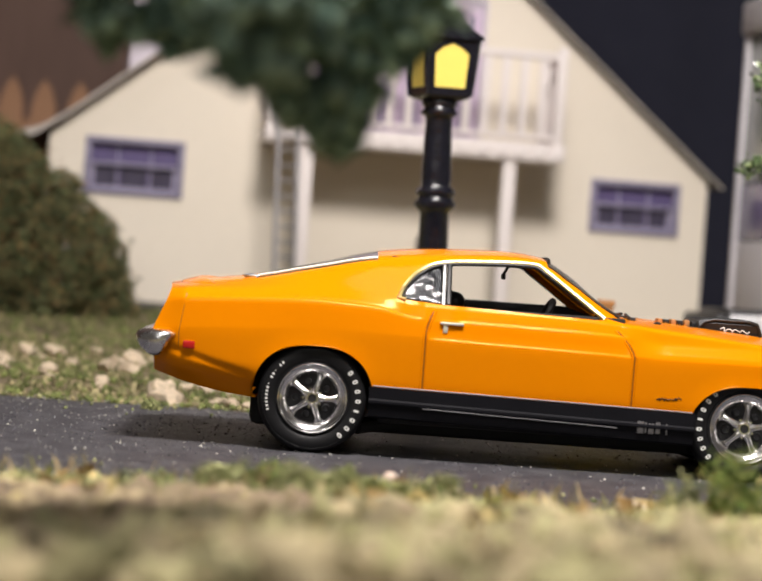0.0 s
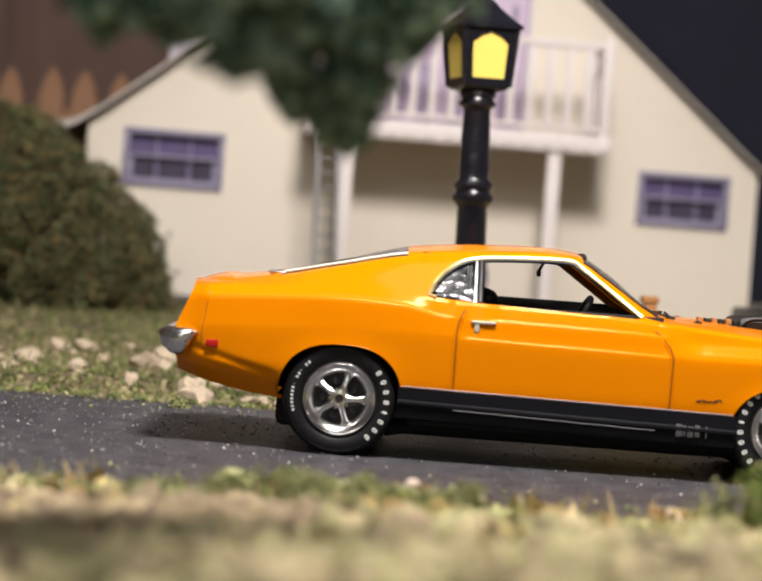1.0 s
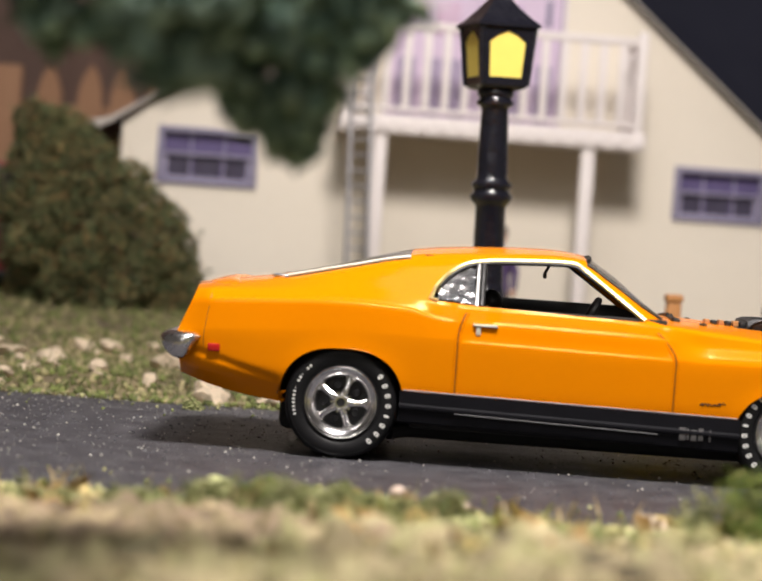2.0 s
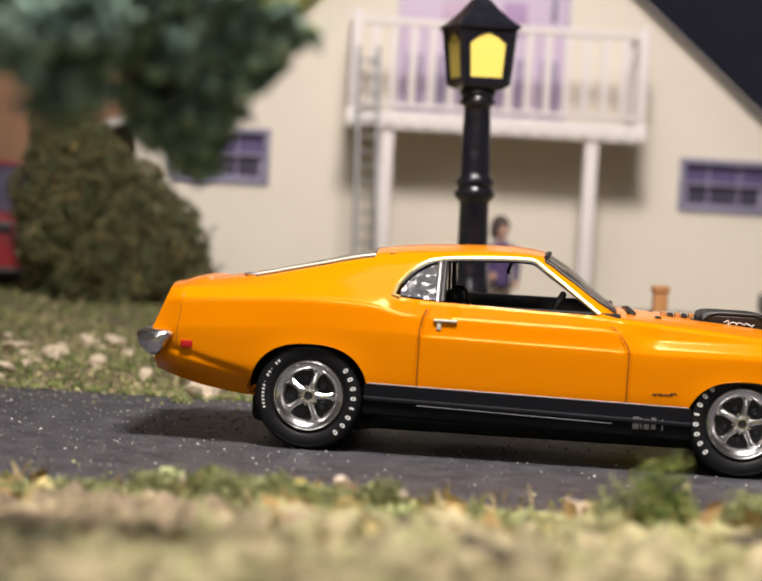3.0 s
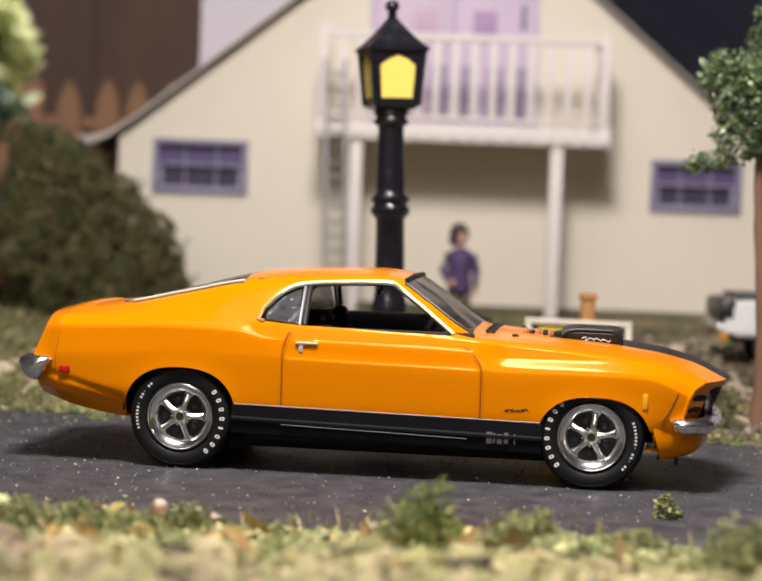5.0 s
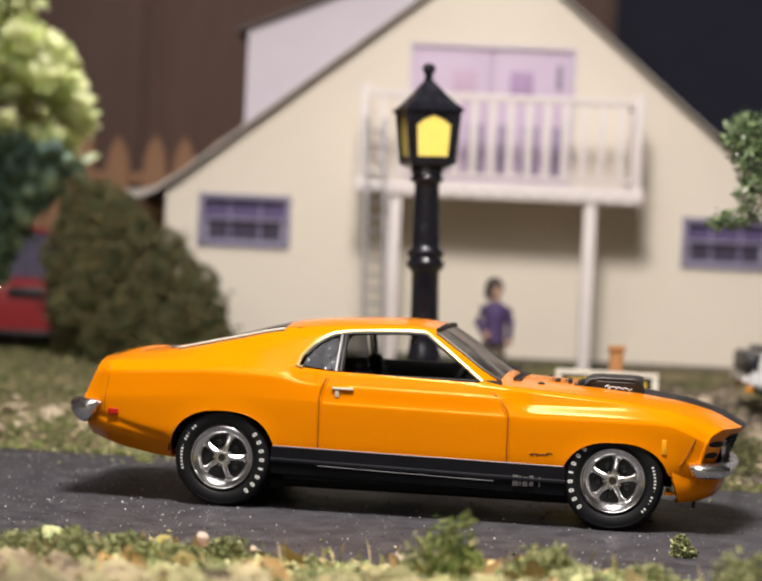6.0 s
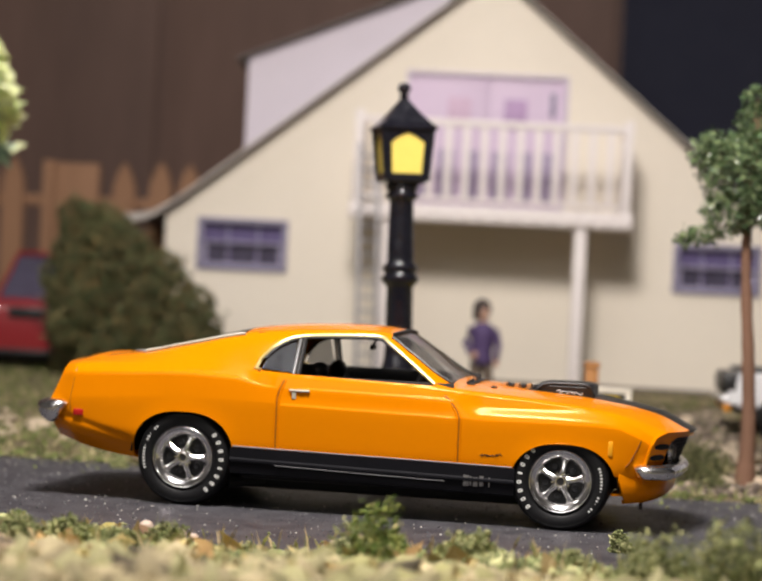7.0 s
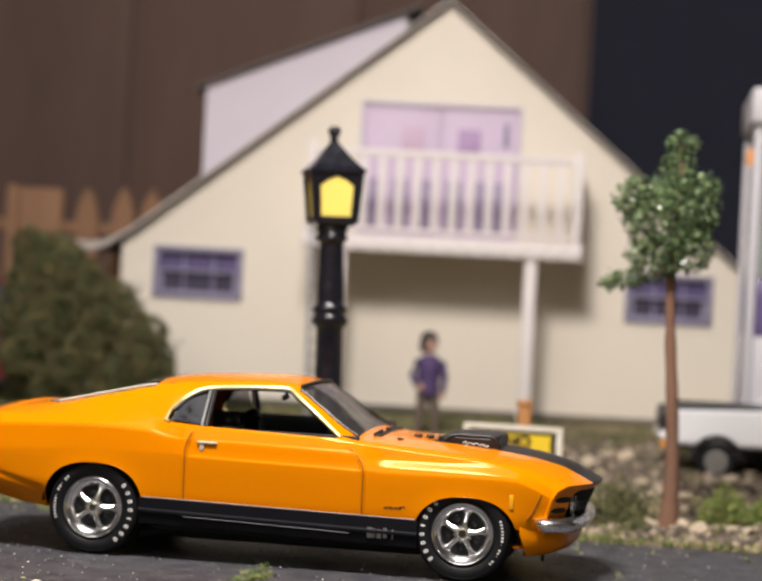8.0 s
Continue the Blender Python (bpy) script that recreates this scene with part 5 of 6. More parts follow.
    for k in range(1, 15):
        piece("baluster", me, bal, Matrix.Translation(Vector((bx0 + 0.05 + (bx1 - bx0 - 0.1) * k / 15, by + 0.05, 0)) * S))
    foot = mesh_of("baluster_foot", Geo().box(-0.06, 0.06, -0.022, 0.0, 2.13, 2.27, 0.012), M["white_rail"])
    for k in range(16):
        piece("baluster_foot", foot, bal, Matrix.Translation(Vector((bx0 + 0.05 + (bx1 - bx0 - 0.1) * k / 15, by - 0.032, 0)) * S))
    for k in range(1, 5):
        for x in (bx0 + 0.04, bx1 - 0.04):
            piece("baluster", me, bal, Matrix.Translation(Vector((x, by + 0.05 + 1.2 * k / 5, 0)) * S))
    for x in (-1.10, 1.315):
        part("balcony_post", Geo().box(x - 0.078, x + 0.078, by + 0.03, by + 0.18, -0.06, 2.13, 0.015), M["white_rail"], house)
    return house


def build_ladder():
    lad = thing("ladder", (-0.56, 10.74, 0.40), rz=7.13, label="grey metal ladder leaning on the balcony", category="ladder")
    top = Vector((-0.10, 0.30, 3.10))
    for x in (-0.115, 0.115):
        part("stile", Geo().tube([(x, 0, 0), (x + top.x, top.y, top.z)], 0.027, 6), M["ladder"], lad)
    for k in range(17):
        p = top * ((k + 0.6) / 17.5)
        part("rung", Geo().tube([(p.x - 0.115, p.y, p.z), (p.x + 0.115, p.y, p.z)], 0.015, 6), M["ladder"], lad)
    return lad


# ---- small figure ----
def build_figure():
    g = Geo()
    for s in (-1, 1):
        g.tube([(0.13 * s, 0, 0.0), (0.095 * s, 0, 0.25), (0.06 * s, 0, 0.50)], [0.055, 0.062, 0.085], 10, k=2)
        g.ball((0.135 * s, -0.04, 0.03), 0.05, 2, squash=(0.9, 1.7, 0.6))
    g.lathe([(0.0, 0.44), (0.135, 0.46), (0.145, 0.54), (0.135, 0.60), (0.15, 0.70), (0.165, 0.80), (0.13, 0.87), (0.05, 0.90), (0.0, 0.905)], 14, k=0)
    g.tube([(-0.15, 0, 0.83), (-0.215, -0.02, 0.68), (-0.15, -0.12, 0.56)], [0.055, 0.05, 0.042], 8, k=0)
    g.tube([(0.15, 0, 0.83), (0.205, 0.0, 0.66), (0.185, -0.05, 0.50)], [0.055, 0.05, 0.042], 8, k=0)
    g.ball((-0.11, -0.14, 0.545), 0.045, 1)
    g.ball((0.18, -0.06, 0.47), 0.042, 1)
    g.ball((0.0, -0.115, 0.79), 0.06, 1, squash=(0.7, 0.55, 1.3))
    g.lathe([(0.045, 0.88), (0.045, 0.95)], 10, k=1)
    g.ball((0, -0.01, 1.01), 0.085, 1, squash=(0.9, 0.95, 1.15))
    g.ball((-0.02, 0.03, 1.045), 0.115, 3, squash=(1.05, 1.0, 1.0))
    g.ball((-0.075, 0.03, 0.98), 0.07, 3)
    fig = solo("figurine", g, [M["shirt"], M["skin"], M["trousers"], M["hair"]], (1.0, 9.70, 0.345), 12, "small painted plastic figure in purple top", "figurine", smooth=70)
    fig.scale = (0.92, 1.0, 1.1)
    return fig


# ---- board sign ----
def build_sign():
    sg = thing("sign_board", (2.47, 5.6, 0.11), label="white framed board sign with yellow panel and black lettering", category="sign")
    part("board", Geo().box(-0.44, 0.44, -0.01, 0.03, 0.05, 0.65), M["black"], sg, "black sign board")
    for a, b, c, d in ((-0.49, 0.49, 0.645, 0.695), (-0.49, 0.49, 0.02, 0.07), (-0.49, -0.43, 0.07, 0.645), (0.43, 0.49, 0.07, 0.645)):
        part("frame", Geo().box(a, b, -0.035, 0.045, c, d, 0.01), M["sign_white"], sg)
    part("yellow_panel", Geo().box(-0.37, 0.375, -0.016, -0.006, 0.10, 0.612), M["sign_yellow"], sg)
    cu = bpy.data.curves.new("lettering", "FONT")
    cu.body, cu.size, cu.extrude, cu.align_x, cu.offset = "NO", 0.16 * S, 0.003 * S, "CENTER", 0.009 * S
    cu.materials.append(M["black"])
    tx = new("lettering", cu)
    tx.parent = sg
    tx.matrix_basis = pose(0.055 * S, -0.019 * S, 0.487 * S, 90, 0, 0)
    for x in (-0.40, 0.40):
        part("leg", Geo().tube([(x, 0.02, 0.25), (x, 0.28, -0.02)], 0.022, 6), M["sign_white"], sg)
    st = Geo().box(-0.065, 0.065, -0.05, 0.05, -0.05, 0.84, 0.02).box(-0.078, 0.078, -0.06, 0.06, 0.84, 0.91, 0.02)
    solo("wooden_stake", st, M["stake"], (2.54, 5.95, 0.13), 12, "orange-brown wooden stake behind the sign", "stake")


# ---- planting ----
def blob_points(rng, n, centres, hollow=0.75):
    """Points near the skins of a bunch of balls (centre, radii)."""
    vol = np.array([r[0] * r[1] * r[2] for _, r in centres]) ** 0.67
    pick = rng.choice(len(centres), n, p=vol / vol.sum())
    d = rng.normal(size=(n, 3))
    d /= np.linalg.norm(d, axis=1)[:, None]
    rad = rng.uniform(hollow, 1.06, n) ** 0.8
    c = np.array([c for c, _ in centres])[pick]
    r = np.array([r for _, r in centres])[pick]
    return c + d * r * rad[:, None]


def build_tree():
    rng = np.random.default_rng(5)
    t = thing("model_tree", (4.06, 4.20, 0.03), label="small model tree with bare brown trunk and glossy green crown", category="tree")
    t.scale = (1.07, 1.07, 1.07)
    line = [(0.0, 0, 0.0), (0.01, 0, 0.5), (-0.02, 0, 1.1), (-0.06, 0.01, 1.6), (-0.08, 0.01, 2.05), (-0.06, 0, 2.6), (-0.03, 0, 3.1)]
    part("trunk", Geo().tube([tuple(p) for p in catmull(line, 5)], [(0.066 - 0.0012 * k if k > 2 else 0.085 - 0.007 * k) * (1 + 0.22 * noise.noise((k * 0.55, 3.0, 0.4))) for k in range(31)], 12), M["bark"], t, "thin brown trunk", 60)
    lobes = [((-0.14, 0, 2.62), (0.36, 0.34, 0.34)), ((0.06, 0.0, 2.72), (0.24, 0.28, 0.30)), ((-0.36, 0.02, 2.78), (0.24, 0.22, 0.20)), ((0.08, -0.05, 2.38), (0.20, 0.22, 0.20)), ((-0.22, -0.02, 2.30), (0.24, 0.24, 0.20)),
             ((-0.44, 0.0, 2.10), (0.18, 0.13, 0.08)), ((-0.58, 0.0, 2.05), (0.12, 0.10, 0.045)), ((-0.06, 0, 3.05), (0.15, 0.15, 0.16)), ((-0.04, 0, 3.26), (0.14, 0.13, 0.10)), ((0.16, 0.0, 2.88), (0.14, 0.14, 0.14))]
    for c, r in lobes[:5:2] + lobes[7:]:
        part("limb", Geo().tube([(-0.07, 0, max(2.0, c[2] - 0.25)), (c[0] * 0.6 - 0.03, c[1], c[2] - 0.08), c], [0.016, 0.010, 0.005], 6), M["bark"], t)
    pos = blob_points(rng, 3400, lobes, 0.45)
    pos = pos[[noise.noise(Vector(p) * 7) > -0.28 for p in pos]]
    scatter("crown", OCTA_V, OCTA_F, pos, rng.uniform(0.009, 0.021, len(pos)), rng, M["leaf"], t)
    pos = blob_points(rng, 5200, lobes, 0.7)
    pos += rng.normal(0, 0.018, pos.shape)
    pos = pos[[noise.noise(Vector(p) * 8) > -0.22 for p in pos]]
    scatter("leaves", LEAF_V, LEAF_F, pos, rng.uniform(0.016, 0.034, len(pos)), rng, M["leaf"], t)


def build_bush():
    rng = np.random.default_rng(8)
    b = thing("bush", (-3.21, 10.45, 0.36), label="dense dark green and brown model bush beside the house", category="bush")
    part("trunk", Geo().tube([(0, 0, 0), (0.02, 0, 0.5), (-0.3, 0, 1.2), (-0.8, 0, 1.9)], [0.14, 0.11, 0.07, 0.03], 8), M["bark"], b)
    lobes = []
    for k in range(60):
        z = 0.10 + 1.95 * (k / 60) ** 1.1
        rr = float(np.interp(z, (0, 0.3, 0.65, 0.95, 1.2, 1.45, 1.8, 2.1), (0.92, 1.07, 1.13, 1.10, 0.92, 0.62, 0.34, 0.18))) * (0.84 + 0.30 * rng.uniform())
        a = k * 2.4
        lobes.append(((-0.26 * z - 0.10 * z * z + rr * 0.82 * math.cos(a), rr * 0.72 * math.sin(a), z), (0.30 - 0.07 * z / 2, 0.30 - 0.07 * z / 2, 0.26)))
    lobes.append(((-0.86, 0, 1.98), (0.22, 0.20, 0.20)))
    pos = blob_points(rng, 46000, lobes, 0.7)
    pos = pos[pos[:, 2] > 0.0]
    scatter("foliage", OCTA_V, OCTA_F, pos, rng.uniform(0.008, 0.024, len(pos)), rng, M["bush"], b)
    pos = blob_points(rng, 9000, lobes, 0.95)
    pos = pos[pos[:, 2] > 0.0]
    scatter("leaves", LEAF_V, LEAF_F, pos, rng.uniform(0.018, 0.042, len(pos)), rng, M["bush"], b)
    pos = blob_points(rng, 1500, lobes, 1.0) * (1.03, 1.03, 1.02)
    pos = pos[pos[:, 2] > 0.05]
    scatter("fuzz", BLADE_V, BLADE_F, pos, rng.uniform(0.08, 0.20, len(pos)), rng, M["bush"], b)


def build_near_tree():
    rng = np.random.default_rng(11)
    t = thing("broad_tree", (-1.62, -5.4, 0.1), label="broad green model tree overhanging the near verge", category="tree")
    part("trunk", Geo().tube([(0, 0, -0.15), (0.02, 0.02, 0.7), (0.0, 0, 1.4), (0.1, 0, 2.1), (0.2, 0, 2.8)], [0.15, 0.12, 0.10, 0.08, 0.04], 10), M["bark"], t, "", 60)
    lobes = [((1.66, 0, 2.24), (0.34, 0.30, 0.30)), ((1.69, 0, 1.82), (0.20, 0.18, 0.20)), ((1.60, 0, 1.80), (0.16, 0.15, 0.19)), ((1.70, 0, 1.66), (0.12, 0.11, 0.14)), ((1.80, 0, 1.99), (0.24, 0.20, 0.18)), ((1.99, 0, 2.28), (0.18, 0.17, 0.20)), ((1.50, 0.03, 2.14), (0.28, 0.26, 0.22)), ((1.20, 0, 2.20), (0.30, 0.28, 0.26)), ((0.82, 0, 2.36), (0.34, 0.32, 0.28)),
             ((1.45, -1.0, 1.80), (0.14, 0.13, 0.14)), ((1.42, -1.0, 1.95), (0.20, 0.18, 0.16)), ((1.34, 0, 2.06), (0.20, 0.20, 0.16)), ((1.38, -0.6, 2.12), (0.24, 0.30, 0.16)), ((1.12, 0, 2.00), (0.17, 0.17, 0.15)), ((0.88, 0, 2.00), (0.16, 0.15, 0.15)), 
             ((0.32, 0, 2.5), (0.5, 0.45, 0.4)), ((1.70, 0, 2.68), (0.27, 0.28, 0.30)), ((1.2, 0, 2.7), (0.6, 0.5, 0.4)), ((1.93, 0, 2.44), (0.16, 0.16, 0.2)), ((-0.3, 0, 2.4), (0.5, 0.45, 0.4)), ((0.7, 0, 3.0), (0.8, 0.6, 0.35)), ((1.42, 0, 3.0), (0.45, 0.42, 0.3)),
             ((2.07, 0, 2.24), (0.12, 0.11, 0.12)), ((2.03, 0, 2.12), (0.18, 0.18, 0.13)), ((1.95, 0, 2.04), (0.16, 0.16, 0.13))]
    for c, r in (v for v in lobes if v[0][2] > 2.1):
        part("limb", Geo().tube([(0.08, 0, 1.9), (c[0] * 0.5, c[1], (c[2] + 2.5) / 2), (c[0], c[1], c[2])], [0.03, 0.015, 0.006], 6), M["bark"], t)
    pos = blob_points(rng, 13000, lobes, 0.35)
    pos = pos[[noise.noise(Vector(p) * 3.4) > -0.10 or p[2] < 2.0 and noise.noise(Vector(p) * 6.5) > -0.16 for p in pos]]

    # lamp light on the upper crown is put into the leaf colour, by height
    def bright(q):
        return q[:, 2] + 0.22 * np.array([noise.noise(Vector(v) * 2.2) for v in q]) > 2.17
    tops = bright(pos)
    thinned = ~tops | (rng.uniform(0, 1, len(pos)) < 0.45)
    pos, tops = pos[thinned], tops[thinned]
    for name, keep, m in (("crown", ~tops, "pine"), ("crown_lit", tops, "pine_lit")):
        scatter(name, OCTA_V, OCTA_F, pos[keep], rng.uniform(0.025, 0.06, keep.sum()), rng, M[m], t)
    pos = blob_points(rng, 5000, lobes, 0.9)
    pos = pos[[noise.noise(Vector(p) * 3.4) > -0.14 for p in pos]]
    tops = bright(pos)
    for keep, m in ((~tops, "pine"), (tops, "pine_lit")):
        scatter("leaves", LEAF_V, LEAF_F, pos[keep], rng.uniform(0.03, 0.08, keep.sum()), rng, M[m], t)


def rock_mesh(k):
    b = bmesh.new()
    bmesh.ops.create_icosphere(b, subdivisions=2, radius=1.0)
    for v in b.verts:
        n1 = noise.noise(v.co * 1.1 + Vector((k * 7.1, 0, 0)))
        n2 = noise.noise(v.co * 2.6 + Vector((0, k * 3.3, 0)))
        v.co *= 1 + 0.45 * n1 + 0.2 * n2
        v.co.z *= 0.72
    g = Geo()
    b.verts.index_update()
    g.add([v.co[:] for v in b.verts], [[v.index for v in f.verts] for f in b.faces])
    b.free()
    return mesh_of("rock", g, M["rock"], 28)


# x, y, radius, height of the foam tufts; the last is 1 for bright green
TUFTS = ((2.05, -3.5, 0.19, 0.30, 1), (3.23, -1.03, 0.10, 0.14, 0), (-0.42, -3.0, 0.12, 0.13, 0), (-0.13, -3.2, 0.13, 0.15, 1), (0.08, -3.0, 0.12, 0.12, 0), (0.42, -3.1, 0.14, 0.08, 0), (0.71, -2.9, 0.13, 0.16, 0), (1.17, -2.8, 0.06, 0.08, 0),
         (1.85, -3.3, 0.14, 0.18, 0), (2.5, -3.2, 0.18, 0.16, 0), (-0.85, -3.0, 0.15, 0.06, 0), (3.55, -4.0, 0.26, 0.30, 0), (3.92, -4.2, 0.26, 0.40, 0), (-1.2, -3.1, 0.2, 0.08, 0), (3.05, -3.1, 0.16, 0.12, 0), (4.20, -4.0, 0.26, 0.42, 0),
         (4.58, 4.45, 0.27, 0.32, 1), (3.62, 4.25, 0.32, 0.36, 0), (3.25, 4.0, 0.24, 0.28, 0), (4.95, 4.6, 0.19, 0.22, 1), (3.78, 3.85, 0.14, 0.13, 0), (5.4, 4.8, 0.3, 0.3, 0), (-1.25, 2.6, 0.08, 0.09, 0),
         (-1.0, -3.4, 0.16, 0.08, 0), (-0.66, -3.3, 0.15, 0.10, 0), (-0.32, -3.42, 0.17, 0.15, 0), (0.02, -3.5, 0.15, 0.15, 0), (0.26, -3.3, 0.16, 0.15, 0), (0.52, -3.3, 0.14, 0.12, 0))


def build_verges():
    rng = np.random.default_rng(21)
    rng_road = np.random.default_rng(77)

    def lift(p, up=0.0):
        return np.array([(x, y, relief(x, y) + up) for x, y in p])
    # coarse aggregate in the road surface
    n = 6000
    p = np.c_[rng_road.uniform(-4, 6.5, n), rng_road.uniform(-2.36, 3.15, n)]
    p = p[np.array([noise.noise((x * 0.9, y * 0.9, 7.7)) + 0.5 * noise.noise((x * 4, y * 4, 2.7)) for x, y in p]) > -0.22]
    n = len(p)
    scatter("road_aggregate", OCTA_V, OCTA_F, np.c_[p, np.full(n, -0.004)], 0.005 + 0.012 * rng_road.uniform(0, 1, n) ** 2.0, rng_road, M["aggregate"], label="dark grey stone aggregate in the road surface", kind="stuff", category="gravel")
    # far verge
    n = 21000
    p = np.c_[rng.uniform(-8, 8.5, n), 3.17 + 8.7 * rng.uniform(0, 1, n) ** 1.5]
    p = p[p[:, 1] > 3.17 + 0.02 * p[:, 0] + 0.12 * np.array([noise.noise((x * 1.7, 5.3, 0)) for x in p[:, 0]])]
    bare = (p[:, 0] > 2.2) & (p[:, 1] > 3.6) & (rng.uniform(0, 1, len(p)) > 0.30 + 0.5 * np.array([noise.noise((x * 1.6, y * 1.6, 0)) for x, y in p]))
    p = p[~bare]
    pos = lift(p, 0.015)
    scatter("far_grass", OCTA_V, OCTA_F, pos, 0.010 + 0.035 * rng.uniform(0, 1, len(p)) ** 1.5, rng, M["turf_far"], label="green and tan scatter grass along the far verge", kind="stuff", category="grass")
    n = 9000
    p = np.c_[rng.uniform(-8, 8.5, n), rng.uniform(3.35, 11.6, n)]
    p = p[(p[:, 0] < 2.2) | (rng.uniform(0, 1, n) < 0.14)]
    n = len(p)
    scatter("far_blades", BLADE_V, BLADE_F, lift(p), rng.uniform(0.05, 0.16, n), rng, M["turf_far"], label="short green fibre grass in front of the house", kind="stuff", category="grass", up=True)
    def bare(p):
        """Where the near verge shows brown mulch in place of grass."""
        cover = np.array([noise.noise((x * 0.8, y * 0.8, 6.4)) + 0.3 * noise.noise((x * 3, y * 3, 1.4)) for x, y in p])
        return (cover - 0.55 * p[:, 0] + 0.38 * np.clip(-3.3 - p[:, 1], 0, 1) > 0.36) & (p[:, 1] < -3.6 + 0.25 * cover) & (p[:, 1] > -5.3 + 1.1 * cover + 0.7 * np.clip(p[:, 0], -1, 0.4))
    # near verge: olive scatter in patches, tan chips, dry fibres, and bare soil between
    n = 22000
    p = np.c_[rng.uniform(-3.2, 6.5, n), -2.33 - 4.6 * rng.uniform(0, 1, n) ** 1.25]
    cover = np.array([noise.noise((x * 1.1, y * 1.1, 4.4)) + 0.5 * noise.noise((x * 3.1, y * 3.1, 1.4)) for x, y in p])
    p = p[(cover > -0.16) | (p[:, 1] > -2.8) & (cover > -0.5)]
    p = p[~bare(p) | (rng.uniform(0, 1, len(p)) < 0.12)]
    n = len(p)
    scatter("near_grass", OCTA_V, OCTA_F, lift(p, 0.012), 0.012 + 0.045 * rng.uniform(0, 1, n) ** 2.2, rng, M["turf_near"], label="olive scatter grass in patches on the near verge", kind="stuff", category="grass")
    n = 3600
    p = np.c_[rng.uniform(-3.2, 6.5, n), -2.7 - 4.2 * rng.uniform(0, 1, n)]
    cover = np.array([noise.noise((x * 0.9 + 7, y * 0.9, 2.4)) + 0.4 * noise.noise((x * 2.6, y * 2.6, 8.4)) for x, y in p])
    p = p[(cover > 0.20 - 0.08 * (p[:, 1] < -4)) & ~bare(p)]
    n = len(p)
    scatter("wood_chips", OCTA_V, OCTA_F, lift(p, 0.03), (0.025 + 0.085 * rng.uniform(0, 1, n) ** 2.0) * np.where(p[:, 1] < -3.8, 1.5, 0.8), rng, M["chips"], label="tan dry chips and leaf crumbs on the near verge", kind="stuff", category="chips", squash=(1.4, 1.0, 0.45), up=True)
    n = 620
    p = np.c_[rng.uniform(-3.2, 6.5, n), rng.uniform(-6.9, -4.1, n)]
    p = p[~bare(p)]
    n = len(p)
    scatter("moss", OCTA_V, OCTA_F, lift(p, 0.01), rng.uniform(0.05, 0.14, n), rng, M["moss"], label="soft olive and brown moss clumps on the near verge", kind="stuff", category="moss", squash=(1.2, 1.0, 0.7))
    n = 3200
    p = np.c_[rng.uniform(-3.2, 6.5, n), rng.uniform(-6.8, -2.4, n)]
    scatter("straw", BLADE_V, BLADE_F, lift(p), rng.uniform(0.05, 0.17, n), rng, M["straw"], label="dry straw fibres on the near verge", kind="stuff", category="grass", up=True)
    n = 260
    p = np.c_[rng.uniform(-2.0, 5.2, n), rng.uniform(-5.5, -2.6, n)]
    scatter("dry_leaf_litter", LEAF_V, LEAF_F, lift(p, 0.06), rng.uniform(0.04, 0.10, n), rng, M["litter"], label="dry tan and rust leaf litter on the near verge", kind="stuff", category="litter", squash=(1, 1, 0.8))
    # brown bark mulch where the near verge is bare
    n = 4200
    p = np.c_[rng.uniform(-3.2, 1.6, n), rng.uniform(-6.8, -2.85, n)]
    p = p[bare(p)]
    n = len(p)
    scatter("bark_mulch", OCTA_V, OCTA_F, lift(p, 0.04), rng.uniform(0.03, 0.10, n), rng, M["mulch"], label="dark brown bark mulch on the bare near verge", kind="stuff", category="mulch", squash=(1.5, 1.0, 0.6), up=True)
    n = 950
    p = np.c_[rng.uniform(-2.2, 5.0, n), rng.uniform(-7.2, -4.7, n)]
    p = p[~bare(p)]
    n = len(p)
    scatter("dry_moss", OCTA_V, OCTA_F, lift(p, 0.02), rng.uniform(0.05, 0.13, n), rng, M["dry_moss"], label="pale straw-coloured dry moss on the near verge", kind="stuff", category="moss", squash=(1.4, 1.0, 0.6))
    # seeds and leaves dropped along the near road edge
    seed = mesh_of("seed", Geo().ball((0, 0, 0), 0.034, n=10, squash=(1.1, 1.0, 0.9)), M["seed"], 80)
    for x, y, k in ((0.47, -2.52, 1.25), (0.68, -2.50, 1.0), (0.80, -2.66, 0.8), (-0.30, -2.85, 0.8), (0.18, -2.75, 0.6)):
        ob = new("seed", seed)
        ob.matrix_world = pose(x * S, y * S, (relief(x, y) + 0.10 * k) * S, 20, 10, 40 * k) @ Matrix.Diagonal((k, k, k, 1))
        tagged(ob, "pale pinkish dry seed lying in the foam grass", "seed", "seeds on the near verge")
    for x, y, k, turn, m in ((-0.40, -2.66, 1.35, 20, "pale_leaf"), (0.06, -2.62, 0.9, 75, "rust_leaf"), (0.26, -2.60, 0.8, -30, "gold_leaf"), (0.52, -2.80, 0.9, 50, "rust_leaf")):
        g = Geo()
        for i in range(7):
            u = i / 6
            half = 0.050 * math.sin(math.pi * min(1.0, 0.08 + 0.92 * u)) ** 0.8
            g.v += [(-half, 0.16 * (u - 0.5), 0.03 * math.sin(u * 3) + 0.012), (0.0, 0.16 * (u - 0.5), 0.03 * math.sin(u * 3)), (half, 0.16 * (u - 0.5), 0.03 * math.sin(u * 3) + 0.016)]
        g.f = [(i * 3 + j, i * 3 + j + 1, i * 3 + j + 4, i * 3 + j + 3) for i in range(6) for j in range(2)]
